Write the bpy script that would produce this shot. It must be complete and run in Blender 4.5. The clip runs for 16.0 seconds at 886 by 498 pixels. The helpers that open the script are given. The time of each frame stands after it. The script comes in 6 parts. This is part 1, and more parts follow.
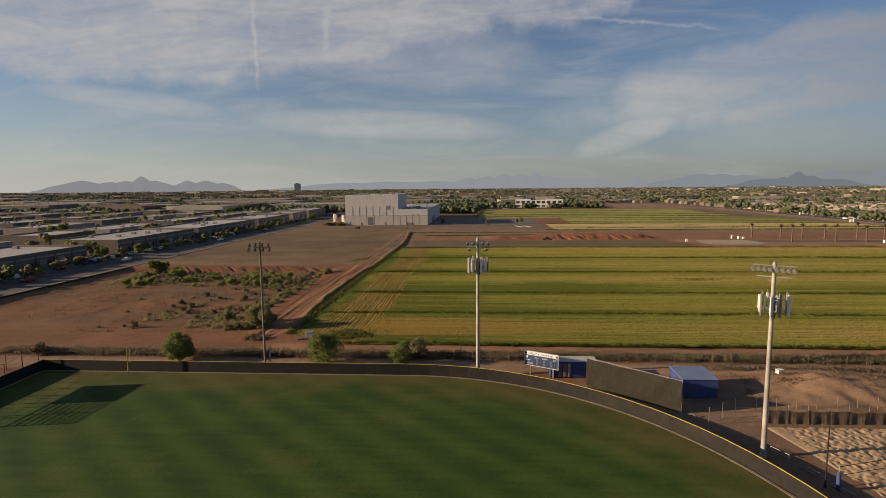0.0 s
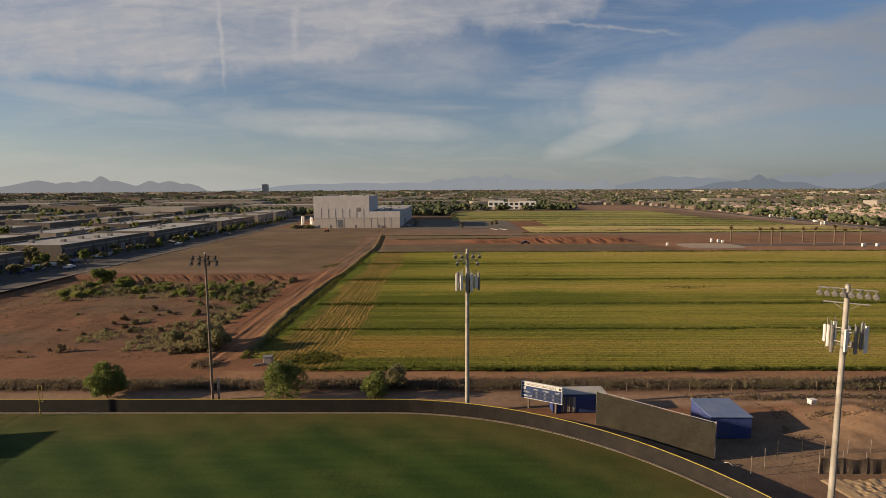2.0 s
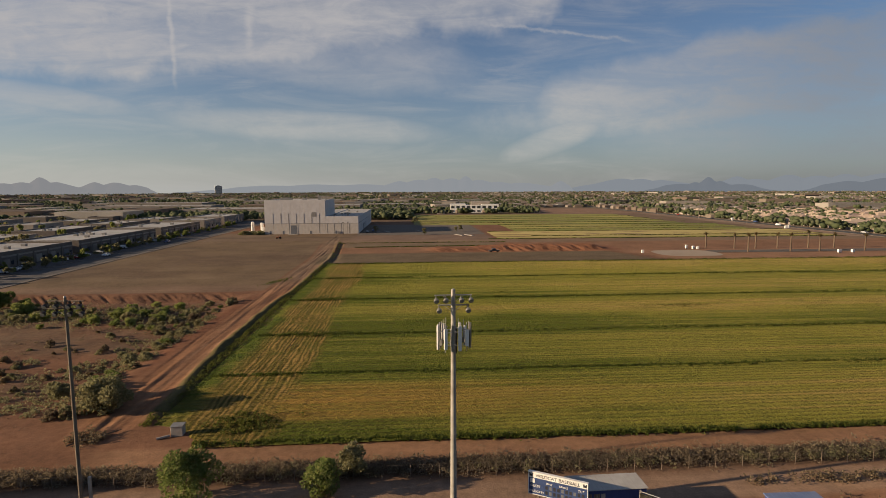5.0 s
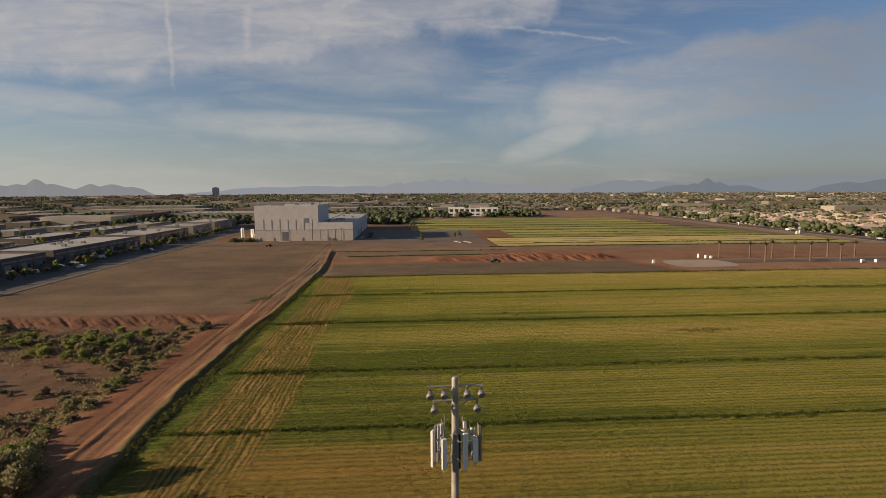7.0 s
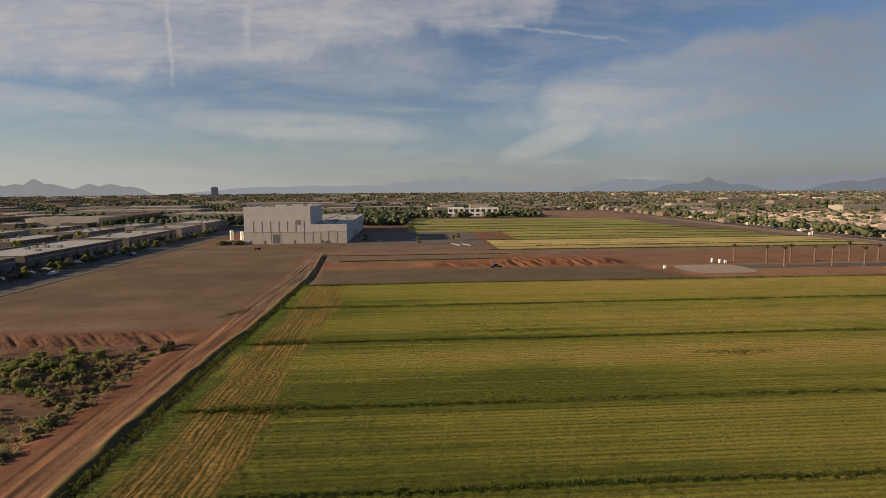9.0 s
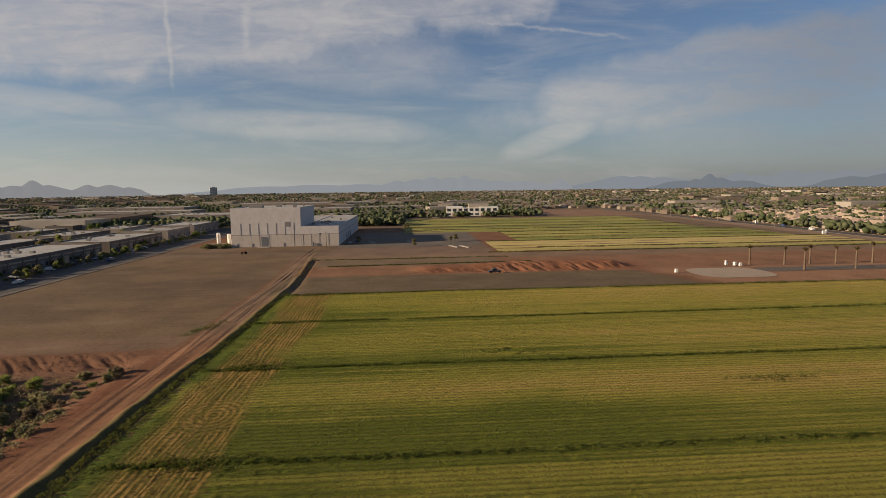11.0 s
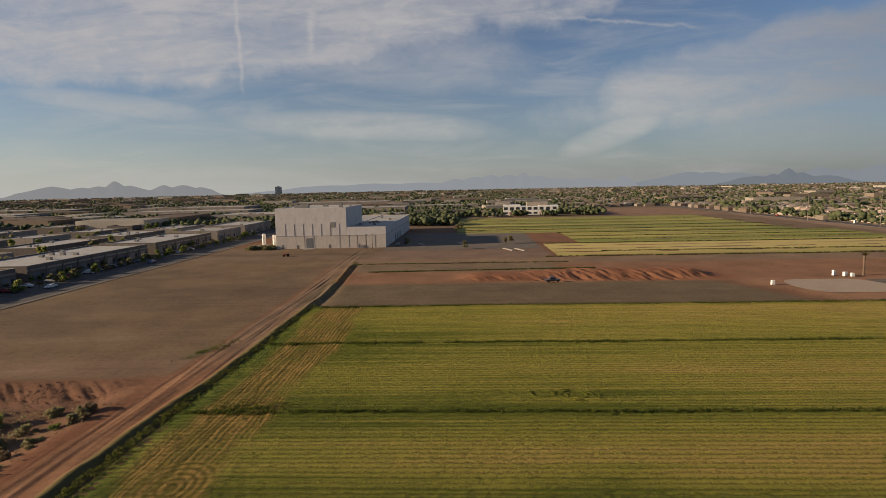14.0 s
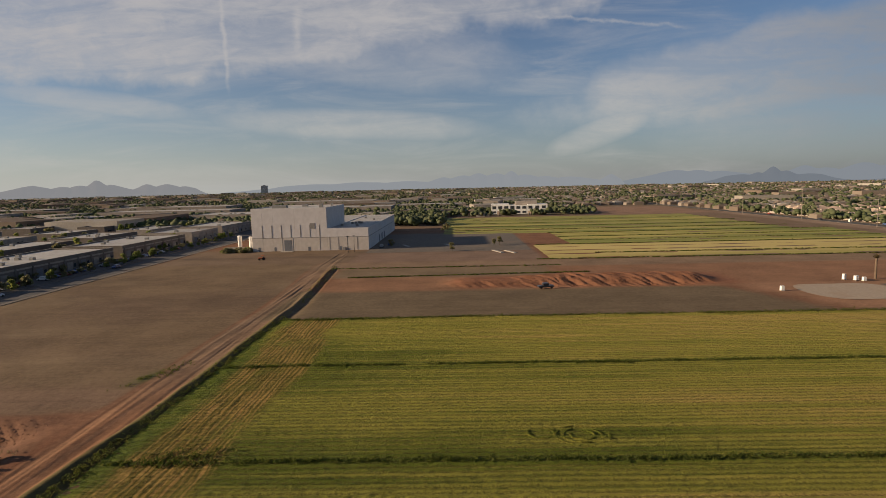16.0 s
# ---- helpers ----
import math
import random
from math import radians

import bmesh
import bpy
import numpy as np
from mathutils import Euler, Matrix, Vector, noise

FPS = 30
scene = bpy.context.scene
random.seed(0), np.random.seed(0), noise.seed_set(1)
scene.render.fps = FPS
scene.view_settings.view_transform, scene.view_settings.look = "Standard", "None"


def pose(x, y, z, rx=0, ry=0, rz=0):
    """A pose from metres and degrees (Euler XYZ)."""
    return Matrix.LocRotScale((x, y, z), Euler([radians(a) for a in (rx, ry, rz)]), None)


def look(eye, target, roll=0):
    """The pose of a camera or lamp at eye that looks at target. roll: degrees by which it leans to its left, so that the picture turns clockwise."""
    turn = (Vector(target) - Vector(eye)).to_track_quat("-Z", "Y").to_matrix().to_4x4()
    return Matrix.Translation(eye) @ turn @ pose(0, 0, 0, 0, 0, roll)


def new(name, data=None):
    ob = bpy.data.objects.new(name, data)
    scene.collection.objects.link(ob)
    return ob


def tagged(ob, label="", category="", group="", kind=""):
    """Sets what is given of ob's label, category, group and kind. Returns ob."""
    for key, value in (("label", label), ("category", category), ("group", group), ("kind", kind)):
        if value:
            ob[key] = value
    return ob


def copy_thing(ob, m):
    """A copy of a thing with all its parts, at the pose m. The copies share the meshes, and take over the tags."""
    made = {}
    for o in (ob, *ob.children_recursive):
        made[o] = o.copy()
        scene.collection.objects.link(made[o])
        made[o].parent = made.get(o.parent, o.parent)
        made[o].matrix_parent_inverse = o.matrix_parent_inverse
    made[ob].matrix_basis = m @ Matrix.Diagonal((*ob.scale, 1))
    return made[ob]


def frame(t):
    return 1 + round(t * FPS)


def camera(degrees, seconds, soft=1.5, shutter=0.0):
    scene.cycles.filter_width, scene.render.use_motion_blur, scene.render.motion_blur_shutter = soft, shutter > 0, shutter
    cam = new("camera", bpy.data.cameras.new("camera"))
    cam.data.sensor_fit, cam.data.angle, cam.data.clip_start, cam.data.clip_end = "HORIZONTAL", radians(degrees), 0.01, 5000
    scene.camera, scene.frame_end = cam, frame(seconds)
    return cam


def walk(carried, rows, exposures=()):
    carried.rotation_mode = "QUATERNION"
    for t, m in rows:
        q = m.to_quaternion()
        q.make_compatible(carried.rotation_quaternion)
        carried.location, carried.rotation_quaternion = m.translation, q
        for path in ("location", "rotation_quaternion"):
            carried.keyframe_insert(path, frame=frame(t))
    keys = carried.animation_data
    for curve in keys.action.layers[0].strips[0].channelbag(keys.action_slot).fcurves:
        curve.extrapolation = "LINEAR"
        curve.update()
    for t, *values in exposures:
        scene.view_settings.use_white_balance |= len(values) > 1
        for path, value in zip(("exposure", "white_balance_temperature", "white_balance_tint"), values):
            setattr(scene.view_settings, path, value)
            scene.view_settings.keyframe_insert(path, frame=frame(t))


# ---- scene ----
cam = camera(78.1, 16.0, soft=0.8)
PATH = [
    (0, (14.776, 19.913, 29.731), (14.646, 21.895, 29.501), -0.5),
    (0.5, (14.261, 23.293, 29.695), (14.124, 25.275, 29.466), -0.5),
    (1, (13.66, 26.595, 29.698), (13.518, 28.577, 29.471), -0.4),
    (1.5, (12.976, 29.822, 29.749), (12.887, 31.808, 29.523), -0.4),
    (2, (12.331, 33.198, 29.806), (12.308, 35.185, 29.58), -0.3),
    (2.5, (11.801, 36.69, 29.829), (11.78, 38.677, 29.604), -0.3),
    (3, (11.282, 40.21, 29.826), (11.354, 42.196, 29.601), -0.3),
    (3.5, (10.929, 43.86, 29.858), (11.039, 45.844, 29.633), -0.3),
    (4, (10.711, 47.592, 29.952), (10.827, 49.577, 29.729), -0.2),
    (4.2, (10.695, 49.096, 30.021), (10.813, 51.08, 29.801), -0.2),
    (6.5, (11.401, 67.108, 32.807), (11.53, 69.091, 32.587), -0.3),
    (7, (11.862, 71.225, 33.176), (11.992, 73.209, 32.96), -0.3),
    (7.5, (12.407, 75.358, 33.554), (12.536, 77.342, 33.337), -0.3),
    (8, (12.89, 79.25, 33.714), (13.02, 81.234, 33.498), -0.3),
    (8.5, (13.563, 83.105, 33.775), (13.692, 85.089, 33.558), -0.3),
    (9, (14.321, 87.013, 33.818), (14.45, 88.996, 33.599), -0.4),
    (11.3, (18.246, 105.315, 34.221), (18.369, 107.298, 33.996), -0.9),
    (11.5, (18.619, 106.938, 34.226), (18.68, 108.924, 34.002), -1.0),
    (12, (19.629, 110.949, 34.201), (19.61, 112.936, 33.976), -1.1),
    (12.5, (20.438, 114.871, 34.184), (20.393, 116.858, 33.958), -1.1),
    (13, (21.078, 118.754, 34.162), (21.014, 120.74, 33.936), -1.2),
    (13.5, (21.671, 122.685, 34.121), (21.592, 124.67, 33.895), -1.1),
    (14, (22.173, 126.698, 34.096), (22.085, 128.683, 33.868), -1.2),
    (14.5, (22.509, 130.542, 34.086), (22.411, 132.527, 33.858), -1.2),
    (15, (22.71, 134.256, 34.105), (22.607, 136.241, 33.875), -1.3),
    (15.5, (22.836, 137.975, 34.137), (22.728, 139.958, 33.907), -1.3),
    (16, (22.843, 141.712, 34.165), (22.798, 143.698, 33.931), -1.3),
]
walk(cam, [(t, look(eye, target, roll)) for t, eye, target, roll in PATH])

# ---- light ----
scene.view_settings.exposure = 0.70
SUN_EL, SUN_AZ = 14.5, 9.0          # elevation, and the way the shadows point, degrees from +x
world = bpy.data.worlds.new("sky")
scene.world = world
world.use_nodes = True
wt = world.node_tree
wt.nodes.clear()


def nd(tree, kind, ins=()):
    """A node of the tree; ins: values or sockets for its inputs, by number or name."""
    n = tree.nodes.new(kind)
    for k, v in dict(ins).items():
        if isinstance(v, bpy.types.NodeSocket):
            tree.links.new(v, n.inputs[k])
        else:
            n.inputs[k].default_value = v
    return n


def mth(tree, op, a, b=0.0, c=0.0, clamp=False):
    n = nd(tree, "ShaderNodeMath", {0: a, 1: b, 2: c})
    n.operation, n.use_clamp = op, clamp
    return n.outputs[0]


def mix_col(tree, fac, a, b, how="MIX"):
    n = nd(tree, "ShaderNodeMix", {0: fac})
    n.data_type, n.blend_type = "RGBA", how
    for i, v in ((6, a), (7, b)):
        if isinstance(v, bpy.types.NodeSocket):
            tree.links.new(v, n.inputs[i])
        else:
            n.inputs[i].default_value = (*v[:3], 1)
    return n.outputs[2]


def ramp01(tree, v, lo, hi):
    n = nd(tree, "ShaderNodeMapRange", {0: v, 1: lo, 2: hi, 3: 0.0, 4: 1.0})
    n.interpolation_type = "SMOOTHSTEP"
    return n.outputs[0]


def noise_tex(tree, vec, scale, detail=4.0, rough=0.55, distort=0.0):
    return nd(tree, "ShaderNodeTexNoise", {"Vector": vec, "Scale": scale, "Detail": detail, "Roughness": rough, "Distortion": distort}).outputs["Fac"]


w_dir = nd(wt, "ShaderNodeTexCoord").outputs["Generated"]
w_xyz = nd(wt, "ShaderNodeSeparateXYZ", {0: w_dir})
w_y = mth(wt, "MAXIMUM", w_xyz.outputs[1], 0.08)
w_u = mth(wt, "DIVIDE", w_xyz.outputs[0], w_y)
w_v = mth(wt, "DIVIDE", w_xyz.outputs[2], w_y)
w_uv = nd(wt, "ShaderNodeCombineXYZ", {0: w_u, 1: w_v, 2: 0.0}).outputs[0]
w_wob = noise_tex(wt, w_uv, 5.0, 5.0, 0.6)
w_streak = noise_tex(wt, nd(wt, "ShaderNodeMapping", {0: w_uv, 2: (0, 0, radians(-12)), 3: (1.6, 9.0, 1.0)}).outputs[0], 2.2, 9.0, 0.62, 0.6)
w_fine = noise_tex(wt, nd(wt, "ShaderNodeMapping", {0: w_uv, 2: (0, 0, radians(20)), 3: (3.0, 7.0, 1.0)}).outputs[0], 5.0, 8.0, 0.65, 1.2)


def cloud(u0, v0, a, b, turn, edge=0.5, amount=1.0):
    """A bank of cirrus: a soft ellipse in the sky, its rim broken up by noise."""
    p = nd(wt, "ShaderNodeMapping", {0: w_uv, 1: (-u0, -v0, 0)}).outputs[0]
    p = nd(wt, "ShaderNodeMapping", {0: p, 2: (0, 0, radians(-turn))}).outputs[0]
    s = nd(wt, "ShaderNodeSeparateXYZ", {0: p})
    d = mth(wt, "ADD", mth(wt, "POWER", mth(wt, "ABSOLUTE", mth(wt, "DIVIDE", s.outputs[0], a)), 2.0),
            mth(wt, "POWER", mth(wt, "ABSOLUTE", mth(wt, "DIVIDE", s.outputs[1], b)), 2.0))
    d = mth(wt, "ADD", d, mth(wt, "MULTIPLY", mth(wt, "SUBTRACT", w_wob, 0.5), 1.6))
    return mth(wt, "MULTIPLY", mth(wt, "SUBTRACT", 1.0, ramp01(wt, d, 1.0 - edge, 1.0 + edge)), amount)


w_mask = None
for args in ((-0.50, 0.365, 0.78, 0.165, 2, 0.28, 1.0), (-0.18, 0.25, 0.30, 0.07, -8, 0.6, 0.6), (0.84, 0.235, 0.66, 0.085, 9, 0.45, 0.85),
             (0.275, 0.092, 0.095, 0.023, 20, 0.95, 0.9), (-0.19, 0.112, 0.22, 0.026, -3, 0.9, 0.75), (0.90, 0.12, 0.50, 0.07, 5, 0.8, 0.55),
             (0.30, 0.40, 0.35, 0.05, 12, 0.9, 0.5), (-0.66, 0.165, 0.18, 0.02, -8, 0.8, 0.6), (0.0, 0.75, 0.9, 0.2, 0, 0.8, 0.6)):
    m_ = cloud(*args)
    w_mask = m_ if w_mask is None else mth(wt, "MAXIMUM", w_mask, m_)
# two old vapour trails
w_wig = mth(wt, "MULTIPLY", mth(wt, "SUBTRACT", noise_tex(wt, w_uv, 22.0, 4.0, 0.6), 0.5), 0.022)
w_trail = None
for u0, v0, u1, v1, wid, amount in ((-0.405, 0.40, -0.400, 0.165, 0.0045, 0.75), (-0.268, 0.33, -0.276, 0.225, 0.008, 0.7), (0.12, 0.292, 0.44, 0.262, 0.003, 0.45)):
    long_ = math.hypot(u1 - u0, v1 - v0)
    p = nd(wt, "ShaderNodeMapping", {0: nd(wt, "ShaderNodeMapping", {0: w_uv, 1: (-u0, -v0, 0)}).outputs[0], 2: (0, 0, -math.atan2(v1 - v0, u1 - u0))}).outputs[0]
    s_ = nd(wt, "ShaderNodeSeparateXYZ", {0: p})
    off = mth(wt, "ABSOLUTE", mth(wt, "ADD", s_.outputs[1], w_wig))
    m_ = mth(wt, "SUBTRACT", 1.0, ramp01(wt, off, 0.0, wid * 1.6))
    along = mth(wt, "MULTIPLY", ramp01(wt, s_.outputs[0], -0.01, 0.03), mth(wt, "SUBTRACT", 1.0, ramp01(wt, s_.outputs[0], long_ * 0.75, long_ * 1.02)))
    m_ = mth(wt, "MULTIPLY", mth(wt, "MULTIPLY", m_, along), mth(wt, "MULTIPLY_ADD", ramp01(wt, w_fine, 0.3, 0.6), 0.6 * amount, 0.4 * amount))
    w_trail = m_ if w_trail is None else mth(wt, "MAXIMUM", w_trail, m_)
w_body = mth(wt, "ADD", mth(wt, "MULTIPLY", w_streak, 0.85), mth(wt, "MULTIPLY", w_fine, 0.35))
w_mask = mth(wt, "MULTIPLY", w_mask, mth(wt, "MULTIPLY_ADD", ramp01(wt, w_body, 0.38, 0.80), 0.50, 0.46), clamp=True)
w_veil = mth(wt, "MULTIPLY", mth(wt, "ADD", ramp01(wt, w_streak, 0.40, 0.8), 0.12), 0.42)
w_mask = mth(wt, "MAXIMUM", w_mask, w_veil)
w_mask = mth(wt, "ADD", w_mask, mth(wt, "MULTIPLY", w_trail, mth(wt, "SUBTRACT", 1.0, w_mask)))
w_haze = mth(wt, "POWER", 2.718, mth(wt, "MULTIPLY", mth(wt, "ABSOLUTE", w_xyz.outputs[2]), -11.5))
w_sky = nd(wt, "ShaderNodeTexSky")
w_sky.sky_type, w_sky.sun_disc = "NISHITA", False
w_sky.sun_elevation, w_sky.sun_rotation = radians(SUN_EL), radians(270 - SUN_AZ)
w_sky.air_density, w_sky.dust_density, w_sky.ozone_density = 1.0, 0.4, 3.2
SKY = 0.068
w_side = ramp01(wt, w_u, -0.9, 0.9)
w_hazecol = mix_col(wt, w_side, (4.35, 4.38, 4.2), (1.65, 1.78, 1.95))
w_blue = mix_col(wt, 1.0, w_sky.outputs[0], (0.68, 0.69, 0.76), "MULTIPLY")
w_col = mix_col(wt, mth(wt, "MULTIPLY", w_haze, 0.85), w_blue, w_hazecol)
w_cloudcol = mix_col(wt, ramp01(wt, w_v, 0.08, 0.26), (4.6, 4.45, 4.15), (4.1, 3.97, 4.03))
w_cloudcol = mix_col(wt, ramp01(wt, w_u, 0.22, 0.85), w_cloudcol, (2.35, 2.42, 2.62))
w_col = mix_col(wt, w_mask, w_col, w_cloudcol)
w_bg = nd(wt, "ShaderNodeBackground", {0: w_col, 1: SKY})
nd(wt, "ShaderNodeOutputWorld", {0: w_bg.outputs[0]})

sun = new("sun", bpy.data.lights.new("sun", "SUN"))
sun.data.energy, sun.data.angle, sun.data.color = 5.0, radians(0.6), (1.0, 0.76, 0.50)
sd = Vector((math.cos(radians(SUN_AZ)) * math.cos(radians(SUN_EL)), math.sin(radians(SUN_AZ)) * math.cos(radians(SUN_EL)), -math.sin(radians(SUN_EL))))
sun.matrix_world = Matrix.Translation((-200, 0, 200)) @ sd.to_track_quat("-Z", "Y").to_matrix().to_4x4()


# ---- materials ----
def begin(name, rough=0.9, metal=0.0, spec=0.25):
    m = bpy.data.materials.new(name)
    m.use_nodes = True
    t = m.node_tree
    b = t.nodes["Principled BSDF"]
    b.inputs["Roughness"].default_value = rough
    b.inputs["Metallic"].default_value = metal
    b.inputs["Specular IOR Level"].default_value = spec
    return m, t, b


def bumped(t, b, height, strength, distance=0.05):
    n = nd(t, "ShaderNodeBump", {"Strength": strength, "Distance": distance, "Height": height})
    t.links.new(n.outputs[0], b.inputs["Normal"])


def mat(name, c1, c2, scale=1.0, wear=None, wear_scale=0.15, rough=0.85, metal=0.0, bump=0.0, bump_scale=12.0, stretch=(1, 1, 1), spec=0.25, rnd=0.0):
    """A surface of two tones of grain, large stains of a third, and relief; rnd: how much each object's tone differs."""
    m, t, b = begin(name, rough, metal, spec)
    pos = nd(t, "ShaderNodeNewGeometry").outputs["Position"]
    p = nd(t, "ShaderNodeMapping", {0: pos, 3: stretch}).outputs[0]
    col = mix_col(t, ramp01(t, noise_tex(t, p, scale), 0.32, 0.68), c1, c2)
    if wear:
        col = mix_col(t, mth(t, "MULTIPLY", ramp01(t, noise_tex(t, p, wear_scale, 5.0), 0.48, 0.72), 0.8), col, wear)
    if rnd:
        r = nd(t, "ShaderNodeObjectInfo").outputs["Random"]
        col = nd(t, "ShaderNodeHueSaturation", {"Value": mth(t, "MULTIPLY_ADD", r, 2 * rnd, 1 - rnd), "Hue": mth(t, "MULTIPLY_ADD", r, rnd * 0.12, 0.5 - rnd * 0.06), "Color": col}).outputs[0]
    t.links.new(col, b.inputs["Base Color"])
    if bump:
        bumped(t, b, noise_tex(t, p, bump_scale, 3.0), bump)
    return m


def island_mat(name, c1, c2, c3, rough=0.8, spec=0.2):
    """For many small pieces in one mesh: each takes its own tone between three."""
    m, t, b = begin(name, rough, 0, spec)
    g = nd(t, "ShaderNodeNewGeometry")
    r = g.outputs["Random Per Island"]
    col = mix_col(t, ramp01(t, r, 0.0, 0.6), c1, c2)
    col = mix_col(t, ramp01(t, r, 0.55, 1.0), col, c3)
    col = mix_col(t, mth(t, "MULTIPLY", noise_tex(t, g.outputs["Position"], 0.9), 0.5), col, [v * 0.6 for v in c2])
    t.links.new(col, b.inputs["Base Color"])
    thin = nd(t, "ShaderNodeBsdfTranslucent", {0: col})
    s = nd(t, "ShaderNodeMixShader", {0: 0.5, 1: b.outputs[0], 2: thin.outputs[0]})
    t.links.new(s.outputs[0], t.nodes["Material Output"].inputs[0])
    return m


def ground_mat():
    """Bare earth; the mesh's own tone tells red cut earth, stubble, grey fallow and asphalt-brown apart."""
    m, t, b = begin("earth", 0.95, 0, 0.1)
    att = nd(t, "ShaderNodeAttribute")
    att.attribute_name = "tone"
    tone = att.outputs["Color"]
    g = nd(t, "ShaderNodeNewGeometry").outputs["Position"]
    long_x = nd(t, "ShaderNodeMapping", {0: g, 3: (0.02, 0.45, 1)}).outputs[0]
    n1, n2, n3, n4 = noise_tex(t, g, 0.07, 6.0, 0.65), noise_tex(t, g, 0.9, 6.0, 0.7), noise_tex(t, long_x, 1.0, 6.0, 0.7), noise_tex(t, g, 5.0, 3.0)
    k = mth(t, "ADD", mth(t, "ADD", mth(t, "MULTIPLY", n1, 1.0), mth(t, "MULTIPLY", n2, 1.0)), mth(t, "ADD", mth(t, "MULTIPLY", n3, 0.5), mth(t, "MULTIPLY", n4, 0.6)))
    k = mth(t, "MULTIPLY", mth(t, "SUBTRACT", k, 0.55), 1.0)
    col = nd(t, "ShaderNodeHueSaturation", {"Value": k, "Color": tone}).outputs[0]
    dry = ramp01(t, noise_tex(t, g, 0.35, 8.0, 0.75), 0.52, 0.75)
    col = mix_col(t, mth(t, "MULTIPLY", dry, 0.22), col, (0.19, 0.14, 0.085))
    t.links.new(col, b.inputs["Base Color"])
    bumped(t, b, mth(t, "ADD", n2, mth(t, "MULTIPLY", n4, 0.3)), 0.5, 0.16)
    return m


# how ripe the hay stands, by y: 0 fresh green, 1 straw
RIPE = ((119, 0.15), (124, 0.4), (130, 0.6), (138, 0.5), (143, 0.1), (147, 0.12), (153, 0.36), (160, 0.3), (166, 0.36), (168.5, 0.05), (176, 0.02), (184, 0.25), (190, 0.82), (197, 0.66), (203, 0.2), (206, 0.08),
        (211, 0.18), (217, 0.55), (225, 0.62), (232, 0.4), (241, 0.22), (246, 0.42), (256, 0.5), (266, 0.68), (277, 0.72), (280, 0.2))


def crop_mat(name, x_edge, stalk=False):
    """A cut hay field: drilled rows and windrow streaks along x, and a headland of tractor tracks along y beside its west edge."""
    m, t, b = begin(name, 0.9, 0, 0.12)
    g = nd(t, "ShaderNodeNewGeometry").outputs["Position"]
    xyz = nd(t, "ShaderNodeSeparateXYZ", {0: g})
    px, py = xyz.outputs[0], xyz.outputs[1]
    sx = lambda a, c: nd(t, "ShaderNodeMapping", {0: g, 3: (a, c, 1)}).outputs[0]
    mid = noise_tex(t, sx(0.015, 0.5), 1.0, 5.0, 0.65)
    thin = noise_tex(t, sx(0.012, 1.9), 1.0, 4.0, 0.7)
    stipple = noise_tex(t, sx(1.0, 1.4), 2.6, 6.0, 0.9)
    blotch = noise_tex(t, g, 0.035, 6.0, 0.6)
    ramp = nd(t, "ShaderNodeValToRGB", {0: mth(t, "DIVIDE", mth(t, "SUBTRACT", mth(t, "MULTIPLY_ADD", mth(t, "SUBTRACT", blotch, 0.5), 9.0, py), 119.0), 161.0, clamp=True)})
    el = ramp.color_ramp.elements
    while len(el) < len(RIPE):
        el.new(0.5)
    for e_, (y_, v_) in zip(el, RIPE):
        e_.position, e_.color = (y_ - 119.0) / 161.0, (v_, v_, v_, 1)
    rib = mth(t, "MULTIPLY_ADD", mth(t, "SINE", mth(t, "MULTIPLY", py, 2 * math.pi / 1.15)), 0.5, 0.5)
    tuft = noise_tex(t, sx(3.4, 2.4), 1.0, 4.0, 0.8)
    k = mth(t, "ADD", mth(t, "MULTIPLY_ADD", ramp.outputs[0], 0.70, 0.0), mth(t, "MULTIPLY_ADD", mid, 1.35, -0.62))
    k = mth(t, "ADD", k, mth(t, "ADD", mth(t, "MULTIPLY_ADD", blotch, 0.5, -0.25), mth(t, "MULTIPLY_ADD", stipple, 0.5, -0.25)))
    # last term: yellower towards +x, the stalks' sunlit look put into the colour
    k = mth(t, "ADD", k, mth(t, "ADD", mth(t, "MULTIPLY_ADD", thin, 1.0, -0.50), mth(t, "MULTIPLY_ADD", ramp01(t, px, -25.0, 90.0), 0.34, -0.05)))
    col = mix_col(t, ramp01(t, k, 0.10, 0.62), (0.110, 0.134, 0.017), (0.280, 0.260, 0.048))
    col = mix_col(t, mth(t, "MULTIPLY", ramp01(t, k, 0.56, 1.02), 0.85), col, (0.43, 0.305, 0.098))
    # bare soil between the drilled rows and in gaps, its shade put into the colour
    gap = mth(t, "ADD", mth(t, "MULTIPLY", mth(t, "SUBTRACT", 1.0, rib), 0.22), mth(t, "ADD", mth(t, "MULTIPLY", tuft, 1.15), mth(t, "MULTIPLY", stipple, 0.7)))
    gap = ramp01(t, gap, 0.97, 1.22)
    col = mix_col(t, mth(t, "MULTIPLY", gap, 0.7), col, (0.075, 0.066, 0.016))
    # ripe, rusty ground near the south end of the field
    ripe = mth(t, "MULTIPLY", mth(t, "MULTIPLY", ramp01(t, py, 123.0, 129.0), mth(t, "SUBTRACT", 1.0, ramp01(t, py, 136.0, 142.0))), mth(t, "SUBTRACT", 1.0, ramp01(t, px, -12.0, 60.0)))
    ripe = mth(t, "MULTIPLY", ripe, ramp01(t, mth(t, "ADD", mth(t, "MULTIPLY", mid, 0.6), mth(t, "MULTIPLY", stipple, 0.5)), 0.35, 0.62))
    col = mix_col(t, mth(t, "MULTIPLY", ripe, 0.8), col, (0.36, 0.20, 0.055))
    # headland
    wob = mth(t, "MULTIPLY_ADD", mth(t, "SUBTRACT", blotch, 0.5), 9.0, px)
